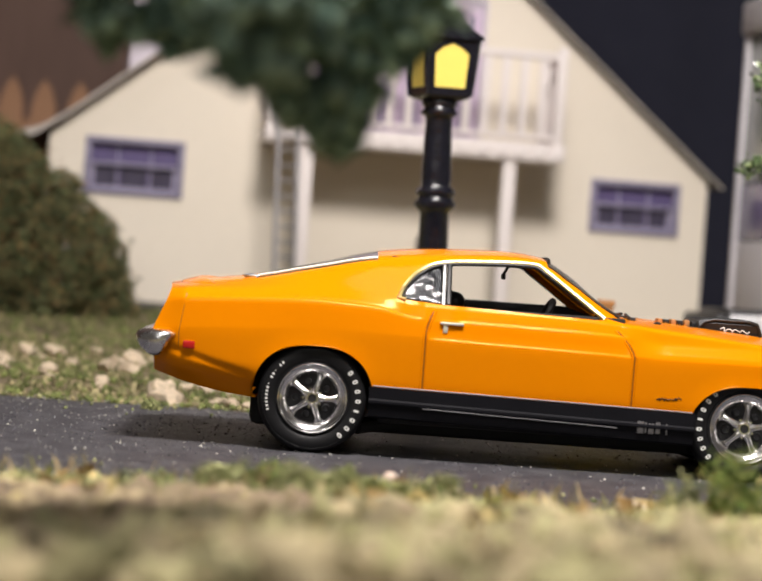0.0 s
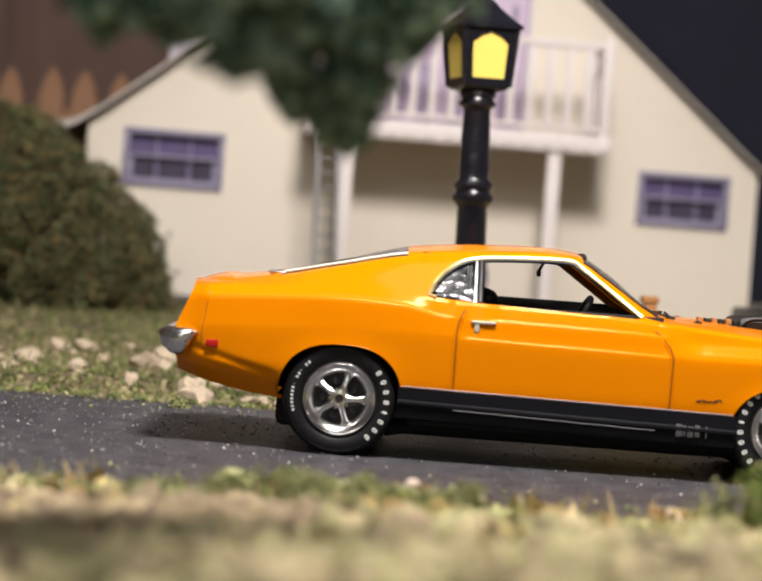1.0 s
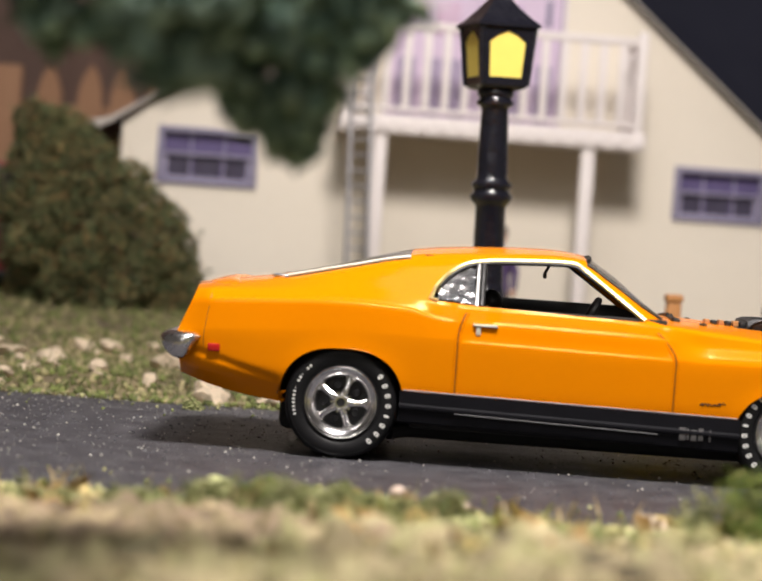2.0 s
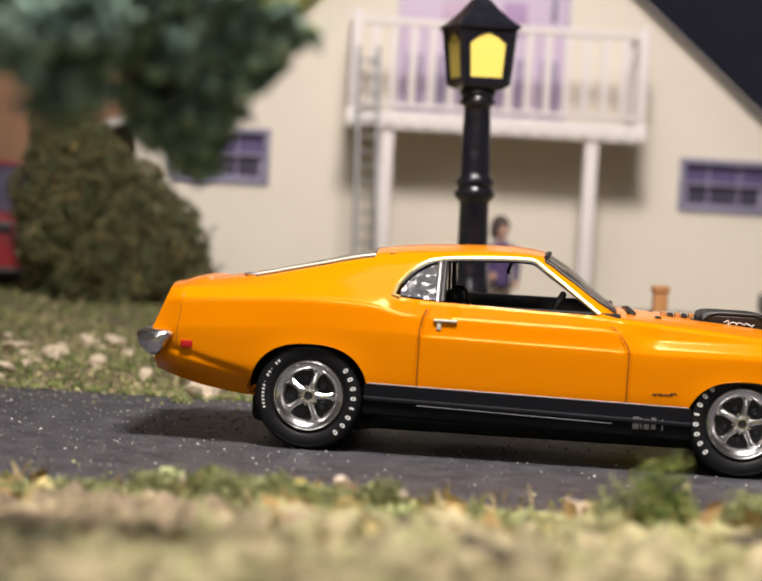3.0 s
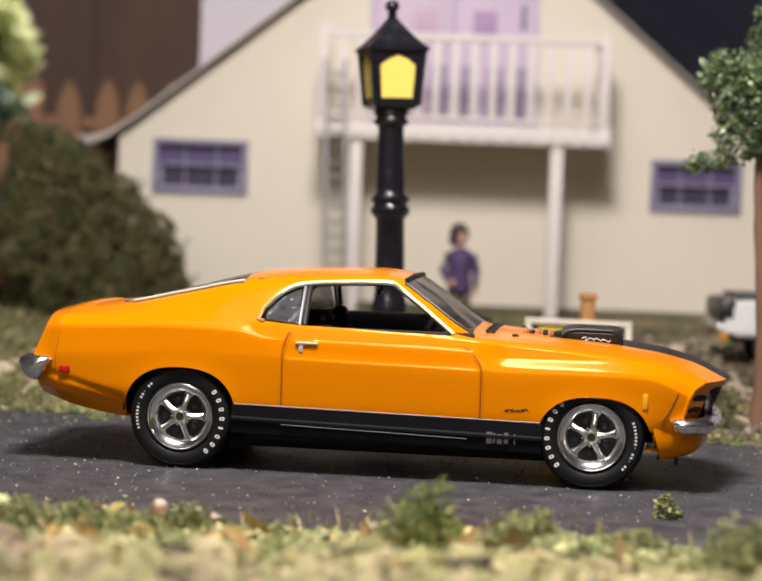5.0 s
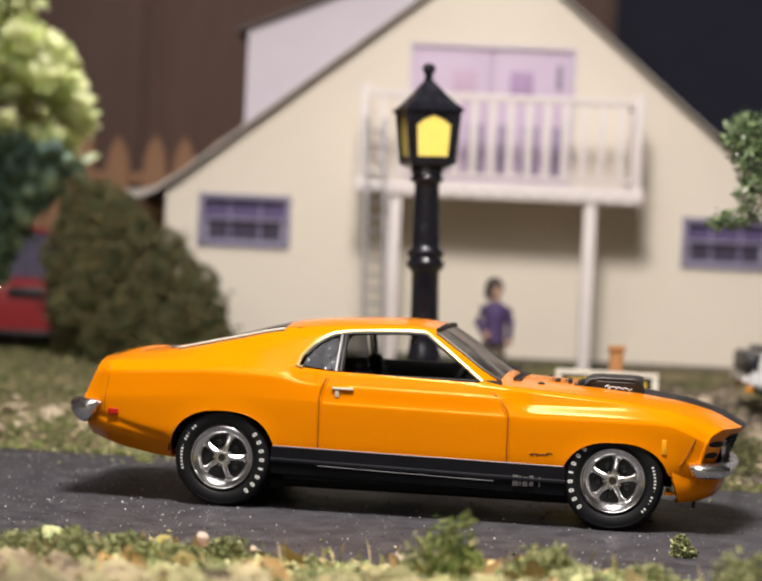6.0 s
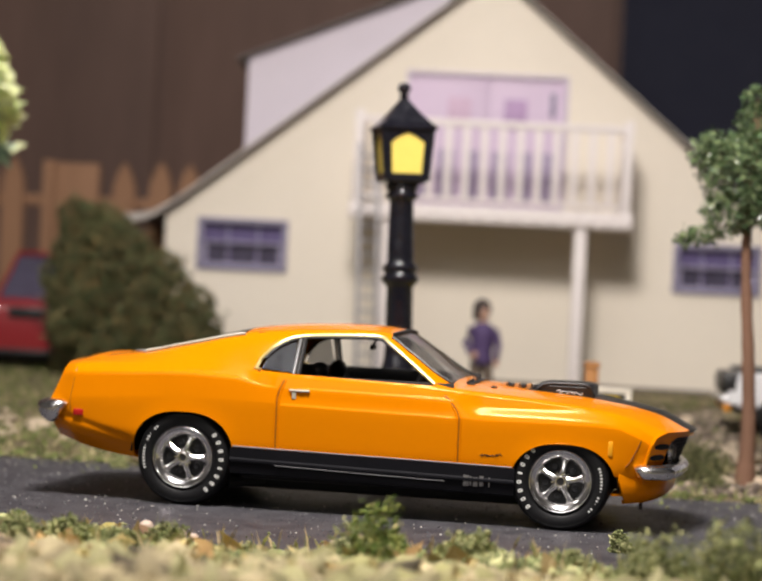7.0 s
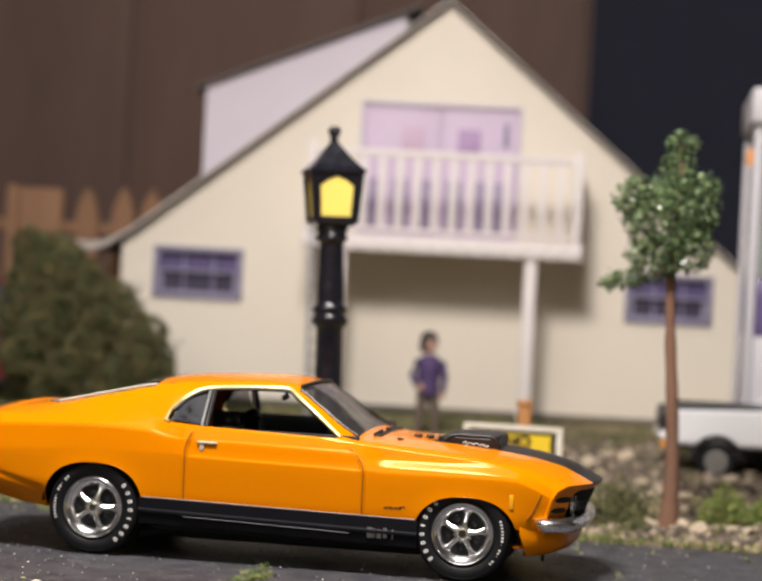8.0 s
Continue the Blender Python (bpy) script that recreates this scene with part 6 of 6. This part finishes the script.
        g.m = [0] * len(g.f)
        ob = new("fallen_leaf", mesh_of("fallen_leaf", g, M[m], 60))
        ob.modifiers.new("thickness", "SOLIDIFY").thickness = 0.004 * S
        ob.matrix_world = pose(x * S, y * S, (relief(x, y) + 0.075) * S, 24, 12, turn) @ Matrix.Diagonal((k, k, k, 1))
        tagged(ob, {"pale_leaf": "pale yellow-green curled leaf on the near verge", "rust_leaf": "rust-brown dry leaf on the near verge", "gold_leaf": "golden-yellow dry leaf on the near verge"}[m], "leaf", "leaves on the near verge")
    # grit on the road
    n = 15000
    p = np.c_[rng.uniform(-6, 8, n), rng.uniform(-2.35, 3.15, n)]
    edge = np.abs(p[:, 1] - 0.6) / 2.6
    p = p[rng.uniform(0, 1, n) < 0.30 + 0.6 * edge ** 3]
    scatter("road_grit", OCTA_V, OCTA_F, np.c_[p, np.full(len(p), 0.004)], 0.0018 + 0.009 * rng.uniform(0, 1, len(p)) ** 4, rng, M["grit"], label="pale grit scattered on the road", kind="stuff", category="grit")
    # rubble by the tree, and crumbs fallen on the road
    n = 7000
    p = np.c_[rng_road.uniform(2.3, 7.5, n), 3.5 + 6.6 * rng_road.uniform(0, 1, n) ** 1.2]
    p = p[[noise.noise((x * 1.3, y * 1.3, 9.1)) > -0.25 for x, y in p]]
    n = len(p)
    scatter("rubble", OCTA_V, OCTA_F, lift(p, 0.012), 0.012 + 0.052 * rng_road.uniform(0, 1, n) ** 2.0, rng_road, M["rubble"], label="brown and grey rubble on the bare soil by the tree", kind="stuff", category="rubble")
    n = 420
    p = np.c_[rng_road.uniform(-4.5, 5.5, n), np.where(rng_road.uniform(0, 1, n) < 0.5, -2.3 + 0.9 * rng_road.uniform(0, 1, n) ** 2, 3.1 - 1.9 * rng_road.uniform(0, 1, n) ** 2)]
    p = p[(p[:, 1] > 1.9) | (p[:, 1] < -0.2)]
    n = len(p)
    scatter("road_crumbs", OCTA_V, OCTA_F, np.c_[p, np.full(n, 0.008)], 0.006 + 0.020 * rng_road.uniform(0, 1, n) ** 2.5, rng_road, M["turf_near"], label="crumbs of foam grass fallen on the road", kind="stuff", category="crumbs")
    n = 2600
    p = np.c_[rng_road.uniform(-4.5, 0.3, n), rng_road.uniform(-2.3, 3.1, n)]
    p = p[rng_road.uniform(0, 1, n) < np.clip(0.75 - 0.28 * (p[:, 0] + 2.0), 0.06, 0.9)]
    n = len(p)
    scatter("road_gravel", OCTA_V, OCTA_F, np.c_[p, np.full(n, 0.003)], 0.004 + 0.011 * rng_road.uniform(0, 1, n) ** 3, rng_road, M["gravel"], label="grey fine gravel strewn on the road", kind="stuff", category="gravel")
    # stones
    meshes = [rock_mesh(k) for k in range(6)]

    def stones(n, x0, x1, y0, y1, s0, s1, label, group):
        for k in range(n):
            x, y = rng.uniform(x0, x1), rng.uniform(y0, y1)
            s = s0 + (s1 - s0) * rng.uniform(0, 1) ** 1.8
            ob = new("rock", meshes[int(rng.integers(6))])
            ob.matrix_world = pose(x * S, y * S, (relief(x, y) + 0.35 * s) * S, rng.uniform(-25, 25), rng.uniform(-25, 25), rng.uniform(0, 360)) @ Matrix.Diagonal((s, s * rng.uniform(0.7, 1.2), s * rng.uniform(0.6, 1.0), 1))
            tagged(ob, label, "rock", group)
    stones(110, -6.2, -0.2, 3.3, 6.2, 0.05, 0.15, "pale cream sandstone chip in the far verge", "stones on the far verge")
    stones(145, 2.4, 6.6, 4.0, 9.2, 0.028, 0.115, "pale tan stone lying in rough grass", "stones by the tree")
    stones(40, -2.5, 5.5, -6.0, -2.5, 0.03, 0.10, "small tan stone on the near verge", "stones on the near verge")
    pebble = Geo().ball((0, 0, 0), 1.0, n=24)
    pebble.v = [tuple(Vector(v) * (1 + 0.18 * noise.noise(Vector(v) * 0.9))) for v in pebble.v]
    ob = new("boulder", mesh_of("boulder", pebble, M["boulder"], 80))
    ob.matrix_world = pose(4.42 * S, -3.35 * S, (relief(4.42, -3.35) + 0.08) * S, 0, -18, 30) @ Matrix.Diagonal((0.19, 0.18, 0.34, 1))
    tagged(ob, "pale rounded cream stone on the near verge", "rock")
    # tufts of coarse foam
    def tuft(x, y, r, h, colour, label, seed):
        q = np.random.default_rng(seed)
        n = int(1700 * (r / 0.2) ** 1.6)
        d = q.normal(size=(n, 3))
        d /= np.linalg.norm(d, axis=1)[:, None]
        pos = d * q.uniform(0.3, 1, n)[:, None] ** 0.6 * np.array((r, r, h))
        pos[:, 2] = np.abs(pos[:, 2])
        pos *= 1 + 0.5 * np.array([noise.noise(Vector(v) * 9 + Vector((seed, 0, 0))) for v in pos])[:, None]
        tf = thing("grass_tuft", (x, y, relief(x, y) if not NEAR_EDGE < y < FAR_EDGE else 0.0), label=label, category="grass tuft", group="tufts on the verges")
        scatter("foam", OCTA_V, OCTA_F, pos, 0.004 + 0.011 * q.uniform(0, 1, n) ** 2, q, colour, tf)
        m = n // 3
        ends = pos[q.integers(0, n, m)] * q.uniform(0.9, 1.15, (m, 1))
        scatter("fuzz", LEAF_V, LEAF_F, ends, q.uniform(0.008, 0.024, m), q, M["tuft_fuzz"] if colour is M["tuft_green"] else colour, tf)
    green, olive, dusk = M["tuft_green"], M["turf_near"], M["turf_dusk"]
    for k, (x, y, r, h, c) in enumerate(TUFTS):
        c = (dusk if y > 3 else olive) if not c else green
        tuft(x, y, r, h, c, "coarse green foam grass tuft at the road edge" if c is green else "olive foam grass tuft at the road edge", 40 + k)


# ---- fence, parked vehicles and neighbour ----
def build_fence():
    fn = thing("fence", (-0.18, 15.5, 0.76), label="brown cedar picket fence behind the house", category="fence")
    g = Geo().prism([(-0.165, -0.3), (0.165, -0.3), (0.165, 2.28), (0.10, 2.50), (0.0, 2.66), (-0.10, 2.50), (-0.165, 2.28)], "y", -0.05, 0.05)
    me = mesh_of("picket", g, M["fence"], 20)
    for k in range(16):
        x = -4.02 - 0.49 * k if k < 3 else -6.75 - 0.49 * (k - 3)
        piece("picket", me, fn, pose(x * S, 0, 0.02 * math.sin(k * 2.3) * S, 0, 1.2 * math.sin(k * 1.9), 0))
    for k in range(3):
        piece("picket", me, fn, pose((-3.53 + 0.49 * k) * S, 0, 0, 0, 0, 0))
    part("gate_panel", Geo().box(-6.12, -5.42, -0.07, 0.07, -0.3, 2.60, 0.03), M["fence"], fn)
    part("post", Geo().box(-6.30, -6.13, -0.10, 0.10, -0.3, 2.63, 0.03), M["fence"], fn)
    for z in (0.5, 1.95):
        part("rail", Geo().box(-13, -2.5, 0.051, 0.14, z, z + 0.16, 0.02), M["fence"], fn)


def simple_car(name, at, rz, L, Wd, H, paint, label, suv, lift=0.0):
    c = thing(name, at, rz, label=label, category="toy car")
    wr = 0.135 * H if suv else 0.17 * H
    wr = max(wr, 0.19)
    zb = wr * 0.75 + 0.45 * lift
    hood = 0.60 * H if suv else 0.62 * H
    tail = 0.66 * H
    prof = [(-L / 2, zb + 0.02), (-L / 2 - 0.02, zb + 0.25), (-L / 2 + 0.03, hood - 0.10), (-L / 2 + 0.12, hood - 0.01), (-L * 0.18, hood + 0.03), (L * 0.46, tail + 0.02), (L / 2 - 0.02, tail - 0.05), (L / 2, zb + 0.2), (L / 2 - 0.03, zb)]
    g = Geo()
    rows = []
    for w, s in ((-Wd / 2, 0.90), (-Wd / 2 + 0.04, 0.97), (-Wd / 4, 1.0), (Wd / 4, 1.0), (Wd / 2 - 0.04, 0.97), (Wd / 2, 0.90)):
        rows.append([(x * (0.985 if abs(w) > Wd / 2 - 0.01 else 1.0), w, zb + (z - zb) * s) for x, z in prof])
    n = len(prof)
    g.v = [p for r in rows for p in r]
    g.f = [(j * n + i, j * n + (i + 1) % n, (j + 1) * n + (i + 1) % n, (j + 1) * n + i) for j in range(5) for i in range(n)] + [tuple(range(n))[::-1], tuple(range(5 * n, 6 * n))]
    g.m = [0] * len(g.f)
    body = part("body", g, paint, c, smooth=30)
    cab = [(-L * 0.20, hood), (-L * 0.05, H - 0.05), (0.0, H), (L * (0.40 if suv else 0.24), H - 0.01), (L * (0.47 if suv else 0.40), tail)]
    g = Geo()
    rows = [[(x, w, z) for x, z in cab] for w in (-Wd / 2 + 0.06, Wd / 2 - 0.06)]
    m = len(cab)
    for k, r in enumerate(rows):
        rows[k] = [(x, w * (1 - 0.14 * (z - hood) / (H - hood)), z) for x, w, z in r]
    g.v = rows[0] + rows[1]
    g.f = [tuple(range(m))[::-1], tuple(range(m, 2 * m))] + [(i, (i + 1) % m, m + (i + 1) % m, m + i) for i in range(m)]
    g.m = [0] * len(g.f)
    part("cabin", g, M["dark_pane"], c, "dark glazed cabin", 0)
    part("roof", Geo().box(-L * 0.04, L * (0.42 if suv else 0.26), -Wd * 0.41, Wd * 0.41, H - 0.03, H + 0.035, 0.03), paint, c)
    for sgn in (-1, 1):
        for x0, z0, x1, z1 in ((-L * 0.20, hood, -L * 0.04, H - 0.02), (L * (0.45 if suv else 0.39), tail, L * (0.40 if suv else 0.25), H - 0.02), (L * 0.14, hood, L * 0.14, H - 0.02)):
            part("pillar", Geo().tube([(x0, sgn * (Wd / 2 - 0.05), z0), (x1, sgn * (Wd / 2 - 0.06) * 0.86, z1)], 0.028, 6), paint, c)
        part("headlight", Geo().box(-L / 2 - 0.035, -L / 2 + 0.06, sgn * Wd * 0.34 - 0.14, sgn * Wd * 0.34 + 0.14, hood - 0.24, hood - 0.09, 0.04), M["chrome"] if suv else M["dark_pane"], c, "bright headlight" if suv else "dark headlight")
        part("indicator", Geo().box(-L / 2 - 0.03, -L / 2 + 0.05, sgn * Wd * 0.43 - 0.05, sgn * Wd * 0.43 + 0.05, zb + (0.10 if suv else -0.06), zb + (0.17 if suv else 0.02), 0.015), M["amber"], c)
        for x in (-L * (0.34 if lift else 0.30), L * 0.30):
            hub = part("wheel", Geo().lathe([(0.6 * wr, 0.0), (0.95 * wr, 0.0), (wr, 0.03), (wr, 0.14), (0.9 * wr, 0.16), (0.0, 0.16)], 24, "y", (0, -0.08, 0)), M["tyre"], c)
            hub.matrix_basis = Matrix.Translation(Vector((x, sgn * (Wd / 2 - 0.07), wr)) * S) @ Matrix.Rotation(0 if sgn < 0 else math.pi, 4, "Z")
            part("hub", Geo().lathe([(0.62 * wr, -0.085), (0.5 * wr, -0.075), (0.2 * wr, -0.085), (0.0, -0.09)], 20, "y"), M["silver"], hub)
            part("arch", Geo().tube([(x + wr * 1.22 * math.cos(a), sgn * (Wd / 2 + 0.003), wr + wr * 1.22 * math.sin(a)) for a in np.linspace(0.05, math.pi - 0.05, 14)], 0.035, 6), M["black"], c)
    part("grille", Geo().box(-L / 2 - 0.03, -L / 2 + 0.03, -Wd * (0.15 if suv else 0.44), Wd * (0.15 if suv else 0.44), hood - 0.24, hood - 0.11, 0.015), M["black"], c)
    part("bumper", Geo().box(-L / 2 - 0.07, -L / 2 + 0.06, -Wd * 0.47, Wd * 0.47, zb + 0.02, zb + 0.10, 0.03), M["black" if suv else "silver"], c)
    if not suv:
        part("fascia", Geo().box(-L / 2 - 0.05, -L / 2 + 0.13, -Wd * 0.503, Wd * 0.503, zb + 0.12, hood - 0.02, 0.05), M["black"], c, "glossy dark front fascia")
        # the dark reflection on the bonnet is added as a black panel
        part("bonnet", Geo().box(-L * 0.47, -L * 0.19, -Wd * 0.44, Wd * 0.44, hood - 0.02, hood + 0.035, 0.02), M["black"], c, "black panel painting the dark backdrop's reflection onto the bonnet")
        part("skirt", Geo().box(-L * 0.47, L * 0.47, -Wd * 0.49, Wd * 0.49, zb - 0.02, zb + 0.06, 0.02), M["grey_build"], c, "grey lower skirt")
    part("chassis", Geo().box(-L * 0.47, L * 0.47, -Wd * 0.42, Wd * 0.42, zb - 0.08, zb + 0.06, 0.02), M["underbody"], c)
    return c


def build_neighbour():
    # the grey van body that stands beyond the white car
    v = thing("box_trailer", (6.40, 10.0, 0.33), rz=3, label="light grey plastic trailer with large side panes", category="trailer")
    x0, x1, y0, y1, zt = -1.80, 1.9, -1.05, 1.05, 4.22
    part("floor", Geo().box(x0, x1, y0, y1, 0.30, 0.52, 0.03), M["grey_build"], v)
    part("skirt", Geo().box(x0 + 0.02, x1, y0 + 0.02, y0 + 0.10, 0.02, 0.32, 0.02), M["grey_build"], v)
    part("roof", Geo().box(x0 - 0.04, x1 + 0.04, y0 - 0.04, y1 + 0.04, zt - 0.38, zt, 0.03), M["grey_build"], v, "rounded grey roof")
    part("gutter", Geo().tube([(x0 - 0.05, y0 - 0.05, zt - 0.40), (x1, y0 - 0.05, zt - 0.40)], 0.03, 6), M["ladder"], v)
    for x in (x0 + 0.05, x0 + 1.2, x1 - 0.05):
        for y in (y0 + 0.06, y1 - 0.06):
            part("pillar", Geo().box(x - 0.05, x + 0.05, y - 0.06, y + 0.06, 0.5, zt - 0.36, 0.02), M["grey_build"], v)
    for z0, z1, m in ((0.52, 1.45, "grey_build"), (1.45, 2.10, "purple_pane"), (2.10, zt - 0.40, "grey_pane")):
        part("side_panel", Geo().box(x0 + 0.10, x1 - 0.10, y0 + 0.05, y0 + 0.09, z0 + 0.01, z1 - 0.01, 0.01), M[m], v)
        part("end_panel", Geo().box(x0 + 0.05, x0 + 0.09, y0 + 0.12, y1 - 0.12, z0 + 0.01, z1 - 0.01, 0.01), M[m], v)
    part("marker_lamp", Geo().box(x0 - 0.07, x0 + 0.0, y0 + 0.0, y0 + 0.14, 3.34, 3.54, 0.03), M["amber"], v, "orange marker lamp")
    for x in (x0 + 0.7, x1 - 0.7):
        for y in (y0 + 0.15, y1 - 0.15):
            part("wheel", Geo().lathe([(0.10, -0.08), (0.22, -0.08), (0.24, -0.04), (0.24, 0.04), (0.22, 0.08), (0.10, 0.08)], 20, "y", (x, y, 0.24)), M["tyre"], v)


M["lavender_lite"] = mat("lavender_glazing", (0.42, 0.28, 0.47), 0.6, 0, 0.15, 3)
M["mauve_lite"] = mat("mauve_grey_glazing", (0.34, 0.28, 0.40), 0.6, 0, 0.15, 3)
M["pink_lite"] = mat("pink_glazing", (0.58, 0.42, 0.55), 0.6, 0, 0.1, 3)
M["sash"] = mat("lilac_sash_paint", (0.36, 0.33, 0.46), 0.6, 0, 0.08, 3)
M["bead"] = mat("bright_sill_bead", (0.11, 0.11, 0.115), 0.6, 0.0, 0.1, 6)
M["sill_black"] = mat("dull_black_sill", (0.0085, 0.0085, 0.011), 0.55, 0, 0.3, 3, 0.1, 60, spec=0.10)
M["tuft_green"] = mat("bright_green_foam", (0.13, 0.20, 0.04), 0.95, 0, 0.2, 2, island=0.5, col2=(0.30, 0.33, 0.09), pick=0.6)
M["marker"] = mat("yellow_orange_lens", (0.85, 0.36, 0.012), 0.25, 0, 0.05, 5)
M["roof_edge"] = mat("pale_grey_roof_edge", (0.46, 0.42, 0.38), 0.8, 0, 0.15, 2)
M["chips"] = mat("tan_wood_chips", (0.50, 0.42, 0.24), 0.9, 0, 0.25, 3, 0.4, 20, island=0.35, col2=(0.30, 0.28, 0.12), pick=0.5)
M["tuft_fuzz"] = mat("pale_olive_fuzz", (0.22, 0.25, 0.07), 0.95, 0, 0.2, 2, island=0.45, col2=(0.34, 0.30, 0.12), pick=0.6)
M["drum"] = mat("dull_dark_drum", (0.045, 0.045, 0.048), 0.45, 0.6, 0.2, 6)
M["dry_moss"] = mat("straw_moss", (0.41, 0.34, 0.20), 0.95, 0, 0.25, 2, 0.4, 14, island=0.3, col2=(0.35, 0.32, 0.165), pick=0.6)
M["rubble"] = mat("brown_rubble", (0.13, 0.10, 0.078), 0.95, 0, 0.3, 3, 0.4, 20, island=0.5, col2=(0.40, 0.32, 0.24), pick=0.74)
M["gravel"] = mat("grey_gravel", (0.17, 0.165, 0.16), 0.9, 0, 0.2, 9, island=0.5, col2=(0.36, 0.35, 0.31), pick=0.8)
M["mulch"] = mat("brown_bark_mulch", (0.235, 0.175, 0.115), 0.9, 0, 0.3, 3, 0.4, 20, island=0.4, col2=(0.34, 0.27, 0.16), pick=0.6)
M["seed"] = mat("pale_seed", (0.66, 0.52, 0.42), 0.6, 0, 0.15, 12)
M["pale_leaf"] = mat("pale_leaf", (0.52, 0.54, 0.26), 0.7, 0, 0.2, 6)
M["rust_leaf"] = mat("rust_leaf", (0.20, 0.115, 0.06), 0.7, 0, 0.2, 6)
M["gold_leaf"] = mat("gold_leaf", (0.40, 0.33, 0.09), 0.7, 0, 0.2, 6)
M["handle"] = mat("pale_plated_handle", (0.78, 0.73, 0.62), 0.35, 0.35, 0.05, 6)
M["badge"] = mat("dim_silver_print", (0.12, 0.115, 0.115), 0.5, 0.3, 0.1, 6)
M["boulder"] = mat("cream_stone", (0.78, 0.68, 0.44), 0.8, 0, 0.12, 2, 0.2, 8)
# pale copy of the tree foliage, with the lamp light painted into its colour
M["pine_lit"] = mat("lit_tree_foliage", (0.60, 0.71, 0.34), 0.8, 0, 0.2, 1.5, island=0.3, col2=(0.92, 0.92, 0.60), pick=0.5)
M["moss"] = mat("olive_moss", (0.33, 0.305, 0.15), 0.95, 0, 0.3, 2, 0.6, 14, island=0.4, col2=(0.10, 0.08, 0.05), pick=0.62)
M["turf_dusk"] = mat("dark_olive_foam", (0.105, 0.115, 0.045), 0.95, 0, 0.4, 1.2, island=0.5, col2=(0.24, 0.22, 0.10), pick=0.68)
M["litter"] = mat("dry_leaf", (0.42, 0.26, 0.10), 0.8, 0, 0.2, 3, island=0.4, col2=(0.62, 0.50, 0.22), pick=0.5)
# translucency brightens the lit copy further
tree_nodes = M["pine_lit"].node_tree
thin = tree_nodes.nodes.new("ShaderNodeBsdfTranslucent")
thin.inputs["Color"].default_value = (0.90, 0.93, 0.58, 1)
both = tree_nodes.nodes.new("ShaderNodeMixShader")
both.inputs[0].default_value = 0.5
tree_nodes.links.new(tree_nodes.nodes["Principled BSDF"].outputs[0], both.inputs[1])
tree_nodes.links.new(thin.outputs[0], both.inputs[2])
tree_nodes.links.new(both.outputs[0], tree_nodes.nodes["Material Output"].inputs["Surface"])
M["aggregate"] = mat("asphalt_aggregate", (0.068, 0.066, 0.074), 0.5, 0, 0.3, 5, island=0.5, col2=(0.13, 0.13, 0.135), pick=0.88, spec=0.25)
M["grey_pane"] = mat("pale_grey_glazing", (0.30, 0.33, 0.31), 0.2, 0, 0.1, 2)

build_ground()
build_room()
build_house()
build_ladder()
build_lamp()
build_car()
build_tree()
build_bush()
build_near_tree()
build_fence()
simple_car("red_car", (-5.02, 12.2, 0.44), 94, 3.5, 1.45, 1.48, M["red"], "red model estate car parked by the fence", True)
simple_car("white_car", (5.57, 8.3, 0.24), 4, 3.5, 1.4, 1.2, M["white_car"], "white model saloon car parked in front of the trailer", False, 0.5)
build_neighbour()
build_sign()
build_figure()
build_verges()
